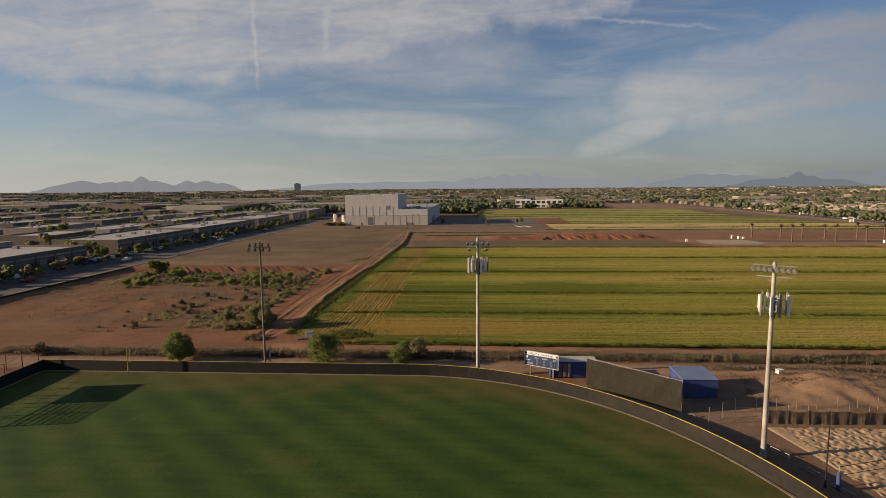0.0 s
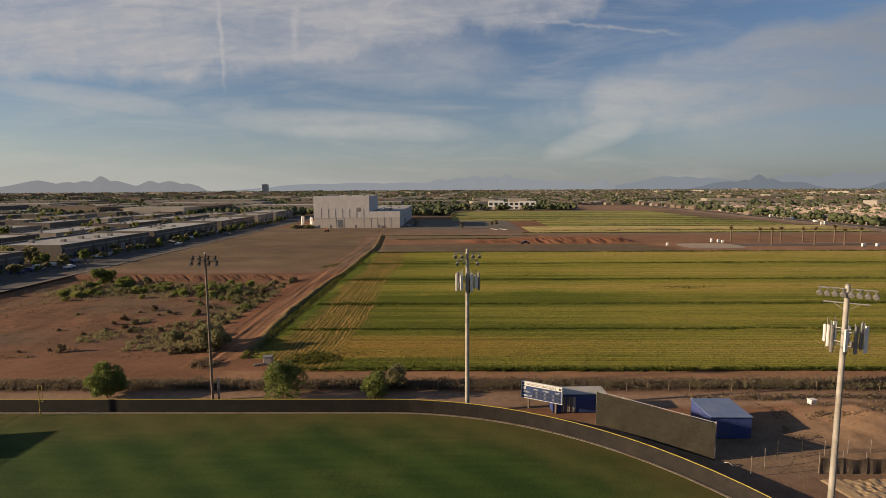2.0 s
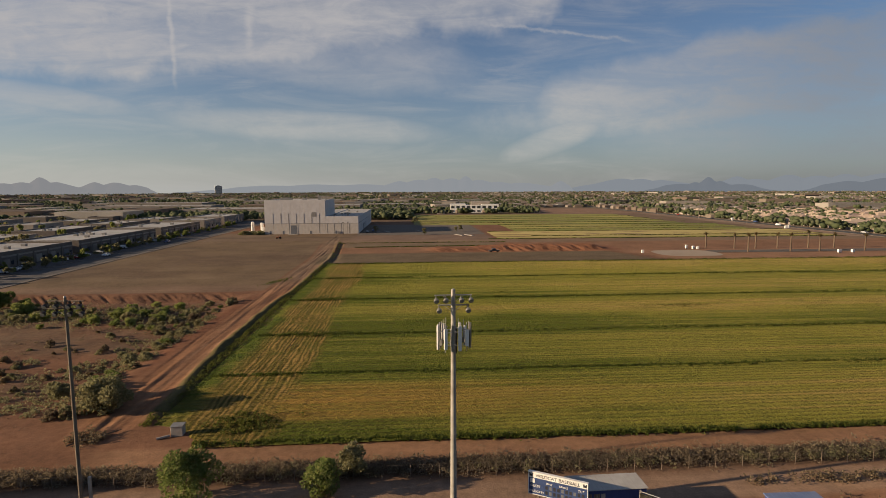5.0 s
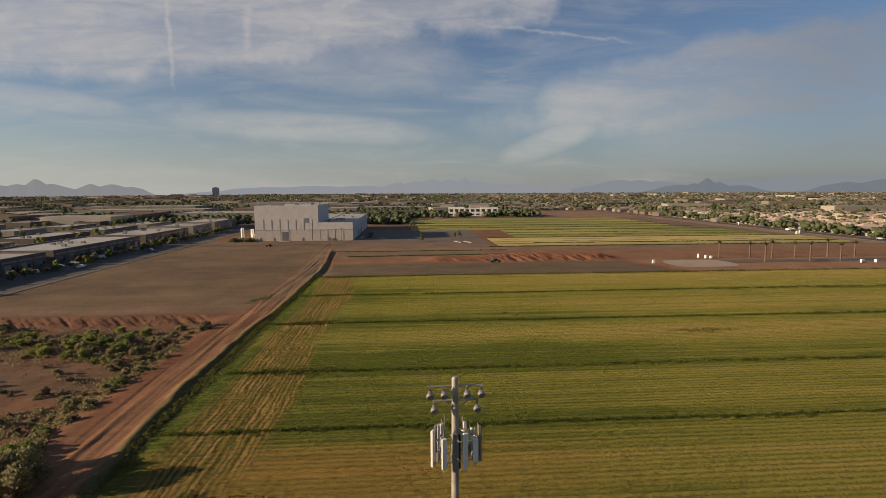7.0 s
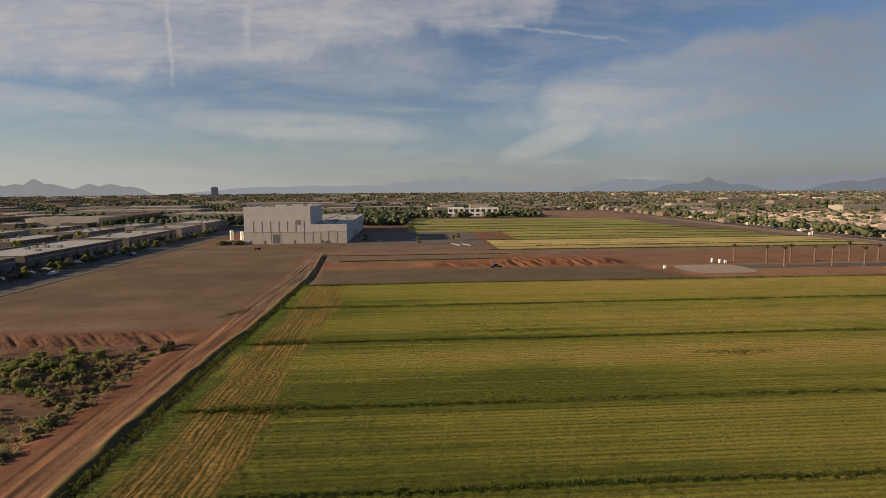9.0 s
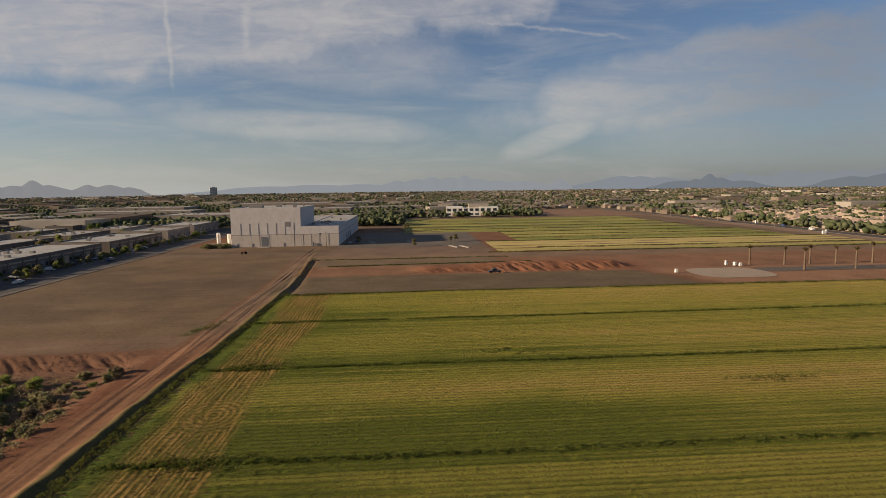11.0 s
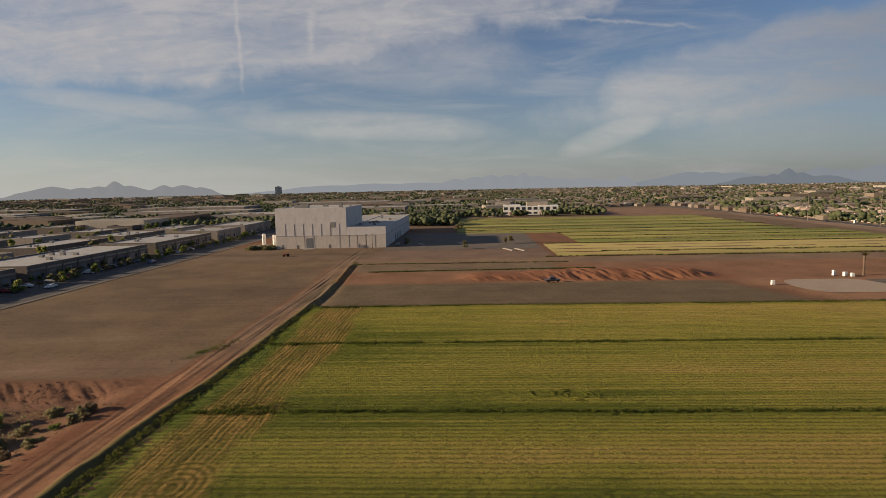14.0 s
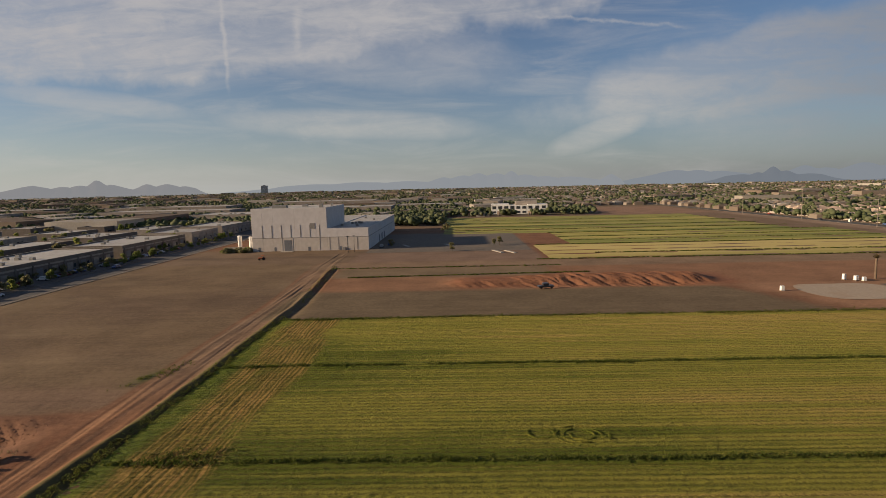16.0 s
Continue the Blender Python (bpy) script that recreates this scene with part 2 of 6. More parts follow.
    head = mth(t, "MULTIPLY", ramp01(t, wob, x_edge + 2.5, x_edge + 5.5), mth(t, "SUBTRACT", 1.0, ramp01(t, wob, x_edge + 14.5, x_edge + 17.0)))
    track = noise_tex(t, nd(t, "ShaderNodeMapping", {0: g, 2: (0, 0, radians(-1.5)), 3: (1.5, 0.02, 1)}).outputs[0], 1.0, 4.0, 0.65, 0.25)
    line = mth(t, "MULTIPLY_ADD", mth(t, "SINE", mth(t, "ADD", mth(t, "MULTIPLY", px, 2 * math.pi / 0.85), mth(t, "MULTIPLY", noise_tex(t, sx(0.22, 0.06), 1.0, 5.0, 0.7), 26.0))), 0.5, 0.5)
    ox, oy = mth(t, "SUBTRACT", px, -12.5), mth(t, "MULTIPLY", mth(t, "SUBTRACT", py, 184.8), 0.8)
    far = mth(t, "SQRT", mth(t, "ADD", mth(t, "MULTIPLY", ox, ox), mth(t, "MULTIPLY", oy, oy)))
    ring = mth(t, "MULTIPLY_ADD", mth(t, "SINE", mth(t, "ADD", mth(t, "MULTIPLY", far, 2 * math.pi / 1.0), mth(t, "MULTIPLY", stipple, 3.0))), 0.30, 0.5)
    in_ring = mth(t, "SUBTRACT", 1.0, ramp01(t, far, 4.6, 5.6))
    line = mth(t, "ADD", mth(t, "MULTIPLY", line, mth(t, "SUBTRACT", 1.0, in_ring)), mth(t, "MULTIPLY", ring, in_ring))
    track = mth(t, "ADD", mth(t, "MULTIPLY", track, 0.8), mth(t, "MULTIPLY", line, 0.15))
    tk = mth(t, "ADD", mth(t, "MULTIPLY", track, 1.2), mth(t, "ADD", mth(t, "MULTIPLY", stipple, 0.5), mth(t, "MULTIPLY", noise_tex(t, g, 0.12, 5.0), 0.5)))
    hc = mix_col(t, ramp01(t, tk, 0.95, 1.35), (0.17, 0.135, 0.026), (0.42, 0.265, 0.085))
    hc = mix_col(t, mth(t, "MULTIPLY", ramp01(t, track, 0.58, 0.75), 0.5), hc, (0.34, 0.185, 0.065))
    # dark specks and gaps between tracks, the stubble's shade put into the colour
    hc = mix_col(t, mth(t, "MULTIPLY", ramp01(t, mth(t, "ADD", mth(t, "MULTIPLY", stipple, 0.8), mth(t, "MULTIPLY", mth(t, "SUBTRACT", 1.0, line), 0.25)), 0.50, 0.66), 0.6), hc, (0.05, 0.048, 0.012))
    col = mix_col(t, mth(t, "MULTIPLY", head, mth(t, "MULTIPLY_ADD", ramp01(t, noise_tex(t, g, 0.09, 6.0, 0.7), 0.30, 0.52), 0.75, 0.22)), col, hc)
    # lush growth towards the ditch
    edge = mth(t, "SUBTRACT", 1.0, ramp01(t, wob, x_edge + 1.5, x_edge + 5.0))
    col = mix_col(t, mth(t, "MULTIPLY", edge, mth(t, "MULTIPLY_ADD", ramp01(t, stipple, 0.4, 0.6), 0.5, 0.35)), col, (0.078, 0.118, 0.017))
    t.links.new(col, b.inputs["Base Color"])
    if stalk:
        s = nd(t, "ShaderNodeMixShader", {0: 0.35, 1: b.outputs[0], 2: nd(t, "ShaderNodeBsdfTranslucent", {0: col}).outputs[0]})
        t.links.new(s.outputs[0], t.nodes["Material Output"].inputs[0])
    else:
        bumped(t, b, mth(t, "ADD", mth(t, "ADD", stipple, mth(t, "MULTIPLY", tuft, 0.8)), mth(t, "MULTIPLY", rib, 0.5)), 1.0, 0.45)
    return m


def turf_mat():
    m, t, b = begin("turf", 0.9, 0, 0.15)
    g = nd(t, "ShaderNodeNewGeometry").outputs["Position"]
    xyz = nd(t, "ShaderNodeSeparateXYZ", {0: g})
    px, py = xyz.outputs[0], xyz.outputs[1]
    band = mth(t, "SINE", mth(t, "MULTIPLY_ADD", px, 0.75, mth(t, "MULTIPLY", py, 0.85)))
    grain = noise_tex(t, g, 3.0, 5.0, 0.75)
    big = noise_tex(t, g, 0.09, 6.0, 0.65)
    long_ = noise_tex(t, nd(t, "ShaderNodeMapping", {0: g, 2: (0, 0, radians(-42)), 3: (0.10, 0.9, 1)}).outputs[0], 1.0, 5.0, 0.6)
    k = mth(t, "ADD", mth(t, "MULTIPLY", band, 0.085), mth(t, "ADD", mth(t, "MULTIPLY", grain, 0.35), mth(t, "ADD", mth(t, "MULTIPLY", big, 0.5), mth(t, "MULTIPLY", long_, 0.4))))
    col = mix_col(t, ramp01(t, k, 0.42, 0.9), (0.021, 0.046, 0.007), (0.052, 0.084, 0.014))
    # worn, browner grass along the fence
    rx = mth(t, "POWER", mth(t, "DIVIDE", mth(t, "MAXIMUM", mth(t, "SUBTRACT", px, 4.0), 0.0), 43.0), 2.0)
    ry = mth(t, "POWER", mth(t, "DIVIDE", mth(t, "MAXIMUM", mth(t, "SUBTRACT", py, 57.0), 0.0), 46.0), 2.0)
    rim = ramp01(t, mth(t, "ADD", mth(t, "SQRT", mth(t, "ADD", rx, ry)), mth(t, "MULTIPLY", mth(t, "SUBTRACT", big, 0.5), 0.55)), 0.72, 1.02)
    rim = mth(t, "MAXIMUM", rim, mth(t, "MULTIPLY", ramp01(t, mth(t, "ADD", mth(t, "MULTIPLY", big, 0.6), mth(t, "MULTIPLY", grain, 0.4)), 0.5, 0.66), 0.45))
    col = mix_col(t, mth(t, "MULTIPLY", rim, 0.5), col, (0.125, 0.083, 0.032))
    t.links.new(col, b.inputs["Base Color"])
    bumped(t, b, grain, 0.6, 0.05)
    return m


M_EARTH = ground_mat()
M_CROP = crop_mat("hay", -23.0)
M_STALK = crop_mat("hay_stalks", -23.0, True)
M_CROP_FAR = mat("striped_hay", (0.145, 0.17, 0.028), (0.38, 0.32, 0.085), 0.09, (0.10, 0.135, 0.02), 0.03, 0.9, stretch=(0.05, 1, 1))
M_TURF = turf_mat()
M_ASPHALT = mat("asphalt", (0.060, 0.056, 0.055), (0.085, 0.08, 0.078), 0.8, (0.11, 0.10, 0.095), 0.08, 0.9, bump=0.3)
M_PAVING = mat("dusty_paving", (0.13, 0.108, 0.09), (0.17, 0.145, 0.12), 0.8, (0.12, 0.095, 0.075), 0.2, 0.92, bump=0.2)
M_STRIP = mat("worn_concrete", (0.185, 0.155, 0.125), (0.235, 0.20, 0.165), 1.0, (0.15, 0.11, 0.08), 0.35, 0.92, bump=0.2)
M_CONCRETE = mat("concrete", (0.30, 0.27, 0.235), (0.38, 0.345, 0.30), 1.2, (0.24, 0.2, 0.165), 0.3, 0.9, bump=0.2)
M_LOT = mat("dusty_asphalt", (0.105, 0.088, 0.072), (0.14, 0.118, 0.096), 0.5, (0.17, 0.13, 0.095), 0.06, 0.92, bump=0.3)
M_GRAVEL = mat("pale_gravel", (0.30, 0.24, 0.18), (0.37, 0.30, 0.225), 1.5, (0.30, 0.22, 0.155), 0.1, 0.95, bump=0.5)
M_SAND = mat("sand", (0.29, 0.20, 0.118), (0.37, 0.27, 0.165), 1.8, (0.28, 0.19, 0.11), 0.4, 0.95, bump=0.9, bump_scale=3.0)
M_SCREEN = mat("windscreen", (0.013, 0.011, 0.010), (0.019, 0.016, 0.014), 1.5, (0.027, 0.022, 0.018), 0.3, 0.75, bump=0.15)
M_EYE = mat("dark_mesh_screen", (0.050, 0.046, 0.034), (0.062, 0.056, 0.042), 2.0, (0.075, 0.068, 0.05), 0.35, 0.8, bump=0.12)
M_TATTER = mat("faded_screen", (0.15, 0.115, 0.088), (0.21, 0.165, 0.125), 1.6, (0.2, 0.16, 0.12), 0.5, 0.9, bump=0.4, bump_scale=4)
M_YELLOW = mat("yellow_plastic", (0.40, 0.30, 0.045), (0.47, 0.36, 0.07), 3.0, (0.42, 0.34, 0.12), 0.4, 0.55)
M_STEEL = mat("galvanised_steel", (0.33, 0.32, 0.30), (0.43, 0.42, 0.40), 2.0, (0.27, 0.24, 0.21), 0.5, 0.5, 0.55, 0.1, 8.0)
M_POLE = mat("weathered_pole", (0.30, 0.28, 0.25), (0.40, 0.37, 0.33), 1.0, (0.22, 0.19, 0.16), 0.35, 0.6, 0.25, 0.1, 6.0)
M_DARKPOLE = mat("rusted_pole", (0.16, 0.135, 0.115), (0.21, 0.18, 0.155), 1.0, (0.13, 0.10, 0.08), 0.3, 0.75)
M_WOODPOLE = mat("brown_pole", (0.15, 0.115, 0.085), (0.21, 0.165, 0.125), 3.0, (0.11, 0.08, 0.06), 0.4, 0.85, bump=0.3, stretch=(6, 6, 0.6))
M_DARKMETAL = mat("dark_metal", (0.030, 0.029, 0.028), (0.05, 0.047, 0.044), 4.0, (0.08, 0.06, 0.05), 0.8, 0.5, 0.6)
M_WHITE = mat("white_paint", (0.68, 0.66, 0.62), (0.78, 0.76, 0.72), 2.0, (0.56, 0.52, 0.46), 0.4, 0.55)
M_LAMP = mat("lamp_housing", (0.22, 0.21, 0.195), (0.29, 0.275, 0.255), 6.0, (0.22, 0.2, 0.18), 1.0, 0.4, 0.4)
M_LENS = mat("lamp_lens", (0.16, 0.15, 0.14), (0.22, 0.21, 0.2), 5.0, rough=0.15, spec=0.6)
M_BLUE = mat("blue_painted_steel", (0.038, 0.056, 0.165), (0.05, 0.07, 0.20), 1.2, (0.07, 0.08, 0.17), 0.4, 0.5, bump=0.1)
M_BLUEROOF = mat("pale_blue_roof", (0.12, 0.16, 0.27), (0.15, 0.19, 0.31), 1.0, (0.19, 0.22, 0.29), 0.3, 0.45)
M_PALEROOF = mat("pale_roof", (0.32, 0.305, 0.28), (0.39, 0.375, 0.35), 0.6, (0.26, 0.24, 0.215), 0.12, 0.7, rnd=0.12)
M_BOARD = mat("scoreboard_blue", (0.035, 0.055, 0.13), (0.045, 0.07, 0.16), 3.0, rough=0.45)
M_INK = mat("dark_ink", (0.03, 0.03, 0.035), (0.04, 0.04, 0.05), 3.0, rough=0.6)
M_TILTUP = mat("painted_concrete_panel", (0.52, 0.49, 0.475), (0.57, 0.54, 0.525), 0.35, (0.48, 0.445, 0.425), 0.06, 0.85, bump=0.06)
M_TILTUP_LOW = mat("tan_concrete_panel", (0.46, 0.415, 0.37), (0.51, 0.46, 0.415), 0.5, (0.42, 0.37, 0.325), 0.1, 0.85, bump=0.06)
M_GROOVE = mat("dark_joint", (0.21, 0.20, 0.19), (0.25, 0.235, 0.22), 2.0, rough=0.9)
M_SHUTTER = mat("grey_shutter", (0.12, 0.125, 0.14), (0.16, 0.165, 0.18), 2.0, rough=0.6, stretch=(0.3, 0.3, 6))
M_WALL_A = mat("tan_block", (0.135, 0.113, 0.096), (0.165, 0.14, 0.12), 0.6, (0.115, 0.095, 0.08), 0.12, 0.9, rnd=0.18)
M_WALL_PALE = mat("pale_block", (0.25, 0.215, 0.185), (0.30, 0.26, 0.225), 0.5, (0.21, 0.175, 0.15), 0.1, 0.9, rnd=0.12)
M_STUCCO = mat("stucco", (0.48, 0.39, 0.31), (0.55, 0.46, 0.37), 0.7, (0.36, 0.27, 0.2), 0.2, 0.9, rnd=0.22)
M_TILE = mat("roof_tile", (0.35, 0.255, 0.195), (0.42, 0.32, 0.25), 1.2, (0.47, 0.37, 0.29), 0.3, 0.85, rnd=0.25)
M_GLASS = mat("window_glass", (0.03, 0.035, 0.045), (0.045, 0.05, 0.06), 1.0, rough=0.08, spec=0.8)
M_BARK = mat("bark", (0.10, 0.07, 0.05), (0.16, 0.12, 0.085), 4.0, (0.07, 0.05, 0.035), 1.0, 0.95, bump=0.8, stretch=(1, 1, 0.3))
M_LEAF = island_mat("leaf", (0.13, 0.17, 0.045), (0.19, 0.23, 0.065), (0.29, 0.29, 0.11))
M_LEAF_DULL = island_mat("dull_leaf", (0.185, 0.178, 0.085), (0.26, 0.24, 0.125), (0.34, 0.30, 0.165))
M_LEAF_BRIGHT = island_mat("bright_leaf", (0.19, 0.225, 0.06), (0.26, 0.285, 0.08), (0.35, 0.335, 0.13))
M_DRY = island_mat("dry_brush", (0.13, 0.098, 0.062), (0.19, 0.145, 0.09), (0.28, 0.215, 0.13))
M_WEED = island_mat("ditch_weed", (0.06, 0.08, 0.014), (0.11, 0.125, 0.022), (0.21, 0.175, 0.05))
M_ROWWEED = island_mat("row_weed", (0.055, 0.075, 0.012), (0.088, 0.112, 0.018), (0.15, 0.155, 0.034))
# far crowns lightened and greyed in base colour, in place of distance haze
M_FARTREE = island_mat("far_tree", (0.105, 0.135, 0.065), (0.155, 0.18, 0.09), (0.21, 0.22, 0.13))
M_FARHOUSE = island_mat("far_house", (0.27, 0.21, 0.165), (0.38, 0.31, 0.25), (0.66, 0.62, 0.56))
M_FROND = island_mat("palm_frond", (0.15, 0.11, 0.05), (0.21, 0.155, 0.07), (0.17, 0.15, 0.06))
M_CLOD = island_mat("clod", (0.20, 0.11, 0.065), (0.26, 0.15, 0.09), (0.32, 0.21, 0.14))
M_TYRE = mat("tyre", (0.018, 0.018, 0.018), (0.028, 0.027, 0.026), 5.0, rough=0.9)
M_ORANGE = mat("orange_paint", (0.42, 0.10, 0.03), (0.5, 0.14, 0.05), 3.0, (0.3, 0.1, 0.05), 0.6, 0.6)
CAR_PAINT = [mat("car_paint_" + n, c, [v * 1.15 for v in c], 2.0, rough=0.3, spec=0.6) for n, c in
             (("white", (0.62, 0.62, 0.61)), ("silver", (0.33, 0.34, 0.35)), ("dark", (0.03, 0.032, 0.04)), ("blue", (0.04, 0.07, 0.16)), ("red", (0.22, 0.03, 0.025)))]


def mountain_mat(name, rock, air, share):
    """Far hills: rock, with the haze of many kilometres of lit air mixed in as emission."""
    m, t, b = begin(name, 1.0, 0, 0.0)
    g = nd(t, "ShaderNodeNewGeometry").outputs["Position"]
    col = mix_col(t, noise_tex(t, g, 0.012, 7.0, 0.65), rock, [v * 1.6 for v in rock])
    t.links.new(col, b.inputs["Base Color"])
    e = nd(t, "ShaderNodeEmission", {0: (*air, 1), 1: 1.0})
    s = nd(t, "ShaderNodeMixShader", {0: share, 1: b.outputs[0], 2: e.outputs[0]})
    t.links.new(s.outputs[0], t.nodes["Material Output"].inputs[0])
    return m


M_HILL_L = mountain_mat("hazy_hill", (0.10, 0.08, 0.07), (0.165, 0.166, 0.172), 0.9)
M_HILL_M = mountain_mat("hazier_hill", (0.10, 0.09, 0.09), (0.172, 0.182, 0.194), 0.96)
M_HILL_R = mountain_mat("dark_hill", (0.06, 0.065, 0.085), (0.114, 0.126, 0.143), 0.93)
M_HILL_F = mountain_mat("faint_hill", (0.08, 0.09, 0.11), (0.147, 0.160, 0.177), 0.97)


# ---- building blocks ----
def mesh_of(bm, name, material):
    me = bpy.data.meshes.new(name)
    bm.to_mesh(me)
    bm.free()
    for m in material if isinstance(material, (list, tuple)) else [material]:
        me.materials.append(m)
    return me


def thing(name, m, label, category, group="", kind=""):
    ob = new(name)
    ob.matrix_world = m
    ob.empty_display_size = 0.1
    return tagged(ob, label, category, group, kind)


def part(name, bm, material, parent, label="", kind=""):
    """Links a bmesh (or a ready mesh) as ONE mesh object under a thing or a part, in the parent's own axes."""
    me = bm if isinstance(bm, bpy.types.Mesh) else mesh_of(bm, name, material)
    ob = new(name, me)
    ob.parent = parent
    return tagged(ob, label, kind=kind)


def solo(name, bm, material, label, category, group="", kind="", m=None):
    ob = new(name, bm if isinstance(bm, bpy.types.Mesh) else mesh_of(bm, name, material))
    if m is not None:
        ob.matrix_world = m
    return tagged(ob, label, category, group, kind)


def add_box(bm, x0, y0, z0, x1, y1, z1, bevel=0.0, m=None):
    r = bmesh.ops.create_cube(bm, size=1, matrix=Matrix.Translation(((x0 + x1) / 2, (y0 + y1) / 2, (z0 + z1) / 2)) @ Matrix.Diagonal((abs(x1 - x0), abs(y1 - y0), abs(z1 - z0), 1)))
    vs = r["verts"]
    if bevel:
        es = list({e for v in vs for e in v.link_edges})
        vs = list({v for f in bmesh.ops.bevel(bm, geom=es, offset=bevel, segments=1, affect="EDGES")["faces"] for v in f.verts} | {v for v in vs if v.is_valid})
    if m is not None:
        bmesh.ops.transform(bm, matrix=m, verts=vs)
    return bm


def boxy(x0, y0, z0, x1, y1, z1, bevel=0.0, m=None):
    return add_box(bmesh.new(), x0, y0, z0, x1, y1, z1, bevel, m)


def add_rod(bm, a, b, r0, r1=None, seg=10):
    a, b = Vector(a), Vector(b)
    d = b - a
    m = Matrix.Translation((a + b) / 2) @ d.to_track_quat("Z", "Y").to_matrix().to_4x4()
    bmesh.ops.create_cone(bm, cap_ends=True, segments=seg, radius1=r0, radius2=r0 if r1 is None else r1, depth=d.length, matrix=m)
    return bm


def rod(a, b, r0, r1=None, seg=10):
    return add_rod(bmesh.new(), a, b, r0, r1, seg)


ICO = None


def ico():
    global ICO
    if ICO is None:
        bm = bmesh.new()
        bmesh.ops.create_icosphere(bm, subdivisions=1, radius=1)
        bm.verts.ensure_lookup_table()
        v = np.array([x.co[:] for x in bm.verts])
        f = np.array([[x.index for x in p.verts] for p in bm.faces])
        bm.free()
        ICO = (v, f)
    return ICO


def clump_mesh(name, places, material, rough=0.35, seed=1):
    """Many low leafy clumps in one mesh. places: rows of x, y, z, rx, ry, rz."""
    rng = np.random.default_rng(seed)
    v, f = ico()
    p = np.asarray(places, float)
    n = len(p)
    jit = 1 + rng.normal(0, rough, (n, len(v), 1))
    verts = p[:, None, :3] + v[None] * jit * p[:, None, 3:6]
    faces = f[None] + (np.arange(n) * len(v))[:, None, None]
    return tri_mesh(name, verts.reshape(-1, 3), faces.reshape(-1, 3), material)


def tri_mesh(name, verts, faces, material):
    me = bpy.data.meshes.new(name)
    verts, faces = np.ascontiguousarray(verts, np.float32), np.ascontiguousarray(faces, np.int32)
    k = faces.shape[1]
    me.vertices.add(len(verts))
    me.vertices.foreach_set("co", verts.ravel())
    me.loops.add(faces.size)
    me.loops.foreach_set("vertex_index", faces.ravel())
    me.polygons.add(len(faces))
    me.polygons.foreach_set("loop_start", np.arange(len(faces), dtype=np.int32) * k)
    me.materials.append(material)
    me.update(calc_edges=True)
    return me


def leaf_mesh(name, centres, radii, count, size, material, seed=1, droop=0.0):
    """A crown of small leaves: bent leaf-sprays set about the given clump centres."""
    rng = np.random.default_rng(seed)
    c, r = np.asarray(centres, float), np.asarray(radii, float)
    w = r ** 2 / (r ** 2).sum()
    k = rng.choice(len(c), count, p=w)
    d = rng.normal(0, 1, (count, 3))
    d /= np.linalg.norm(d, axis=1)[:, None]
    at = c[k] + d * (r[k] * rng.uniform(0.45, 1.12, count) ** 0.6)[:, None] * np.array([1, 1, 0.85])
    out = d + rng.normal(0, 0.7, (count, 3)) - np.array([0, 0, droop])
    out /= np.linalg.norm(out, axis=1)[:, None]
    side = np.cross(out, rng.normal(0, 1, (count, 3)))
    side /= np.linalg.norm(side, axis=1)[:, None] + 1e-9
    up = np.cross(out, side)
    s = size * rng.uniform(0.6, 1.5, count)[:, None]
    v0, v1, v2, v3 = at - out * s * 0.6, at + side * s * 0.45 + up * s * 0.12, at + out * s * 0.8, at - side * s * 0.45 + up * s * 0.12
    verts = np.stack([v0, v1, v2, v3], 1).reshape(-1, 3)
    b = np.arange(count)[:, None] * 4
    faces = np.concatenate([b + np.array([[0, 1, 2]]), b + np.array([[0, 2, 3]])], 1).reshape(-1, 3)
    return tri_mesh(name, verts, faces, material)


def fbm(x, y, scale, octaves=4, seed=0):
    """Smooth value noise on arrays, about -1 to 1."""
    out, amp, total = 0.0, 1.0, 0.0
    for o in range(octaves):
        u, v = x / scale + 17.3 * o + seed * 7.1, y / scale - 9.7 * o + seed * 3.3
        i, j = np.floor(u), np.floor(v)
        a, b = u - i, v - j
        a, b = a * a * (3 - 2 * a), b * b * (3 - 2 * b)
        h = lambda p, q: np.modf(np.abs(np.sin(p * 127.1 + q * 311.7 + seed * 13.7) * 43758.5453))[0]
        n = (h(i, j) * (1 - a) + h(i + 1, j) * a) * (1 - b) + (h(i, j + 1) * (1 - a) + h(i + 1, j + 1) * a) * b
        out, total = out + (2 * n - 1) * amp, total + amp
        amp, scale = amp * 0.5, scale * 0.5
    return out / total


def smooth(v, lo, hi):
    k = np.clip((v - lo) / (hi - lo), 0, 1)
    return k * k * (3 - 2 * k)


def between(v, a, b, soft):
    return smooth(v, a - soft, a + soft) * (1 - smooth(v, b - soft, b + soft))


def grid_mesh(name, xs, ys, height, material, tone=None):
    X, Y = np.meshgrid(np.asarray(xs, float), np.asarray(ys, float))
    Z = height(X, Y)
    nx, ny = len(xs), len(ys)
    idx = np.arange(nx * ny).reshape(ny, nx)
    faces = np.stack([idx[:-1, :-1], idx[:-1, 1:], idx[1:, 1:], idx[1:, :-1]], -1).reshape(-1, 4)
    me = tri_mesh(name, np.stack([X, Y, Z], -1).reshape(-1, 3), faces, material)
    if tone is not None:
        col = np.concatenate([tone(X, Y).reshape(-1, 3), np.ones((nx * ny, 1))], 1).astype(np.float32)
        me.attributes.new("tone", "FLOAT_COLOR", "POINT").data.foreach_set("color", col.ravel())
    me.polygons.foreach_set("use_smooth", np.ones(len(faces), bool))
    return me


# ---- the ground ----
ROWS = (119.6, 144.6, 169.3, 205.8, 242.6, 279.2)      # weedy borders of the hay field, along x
EDGE_X = -23.0                                          # its west edge


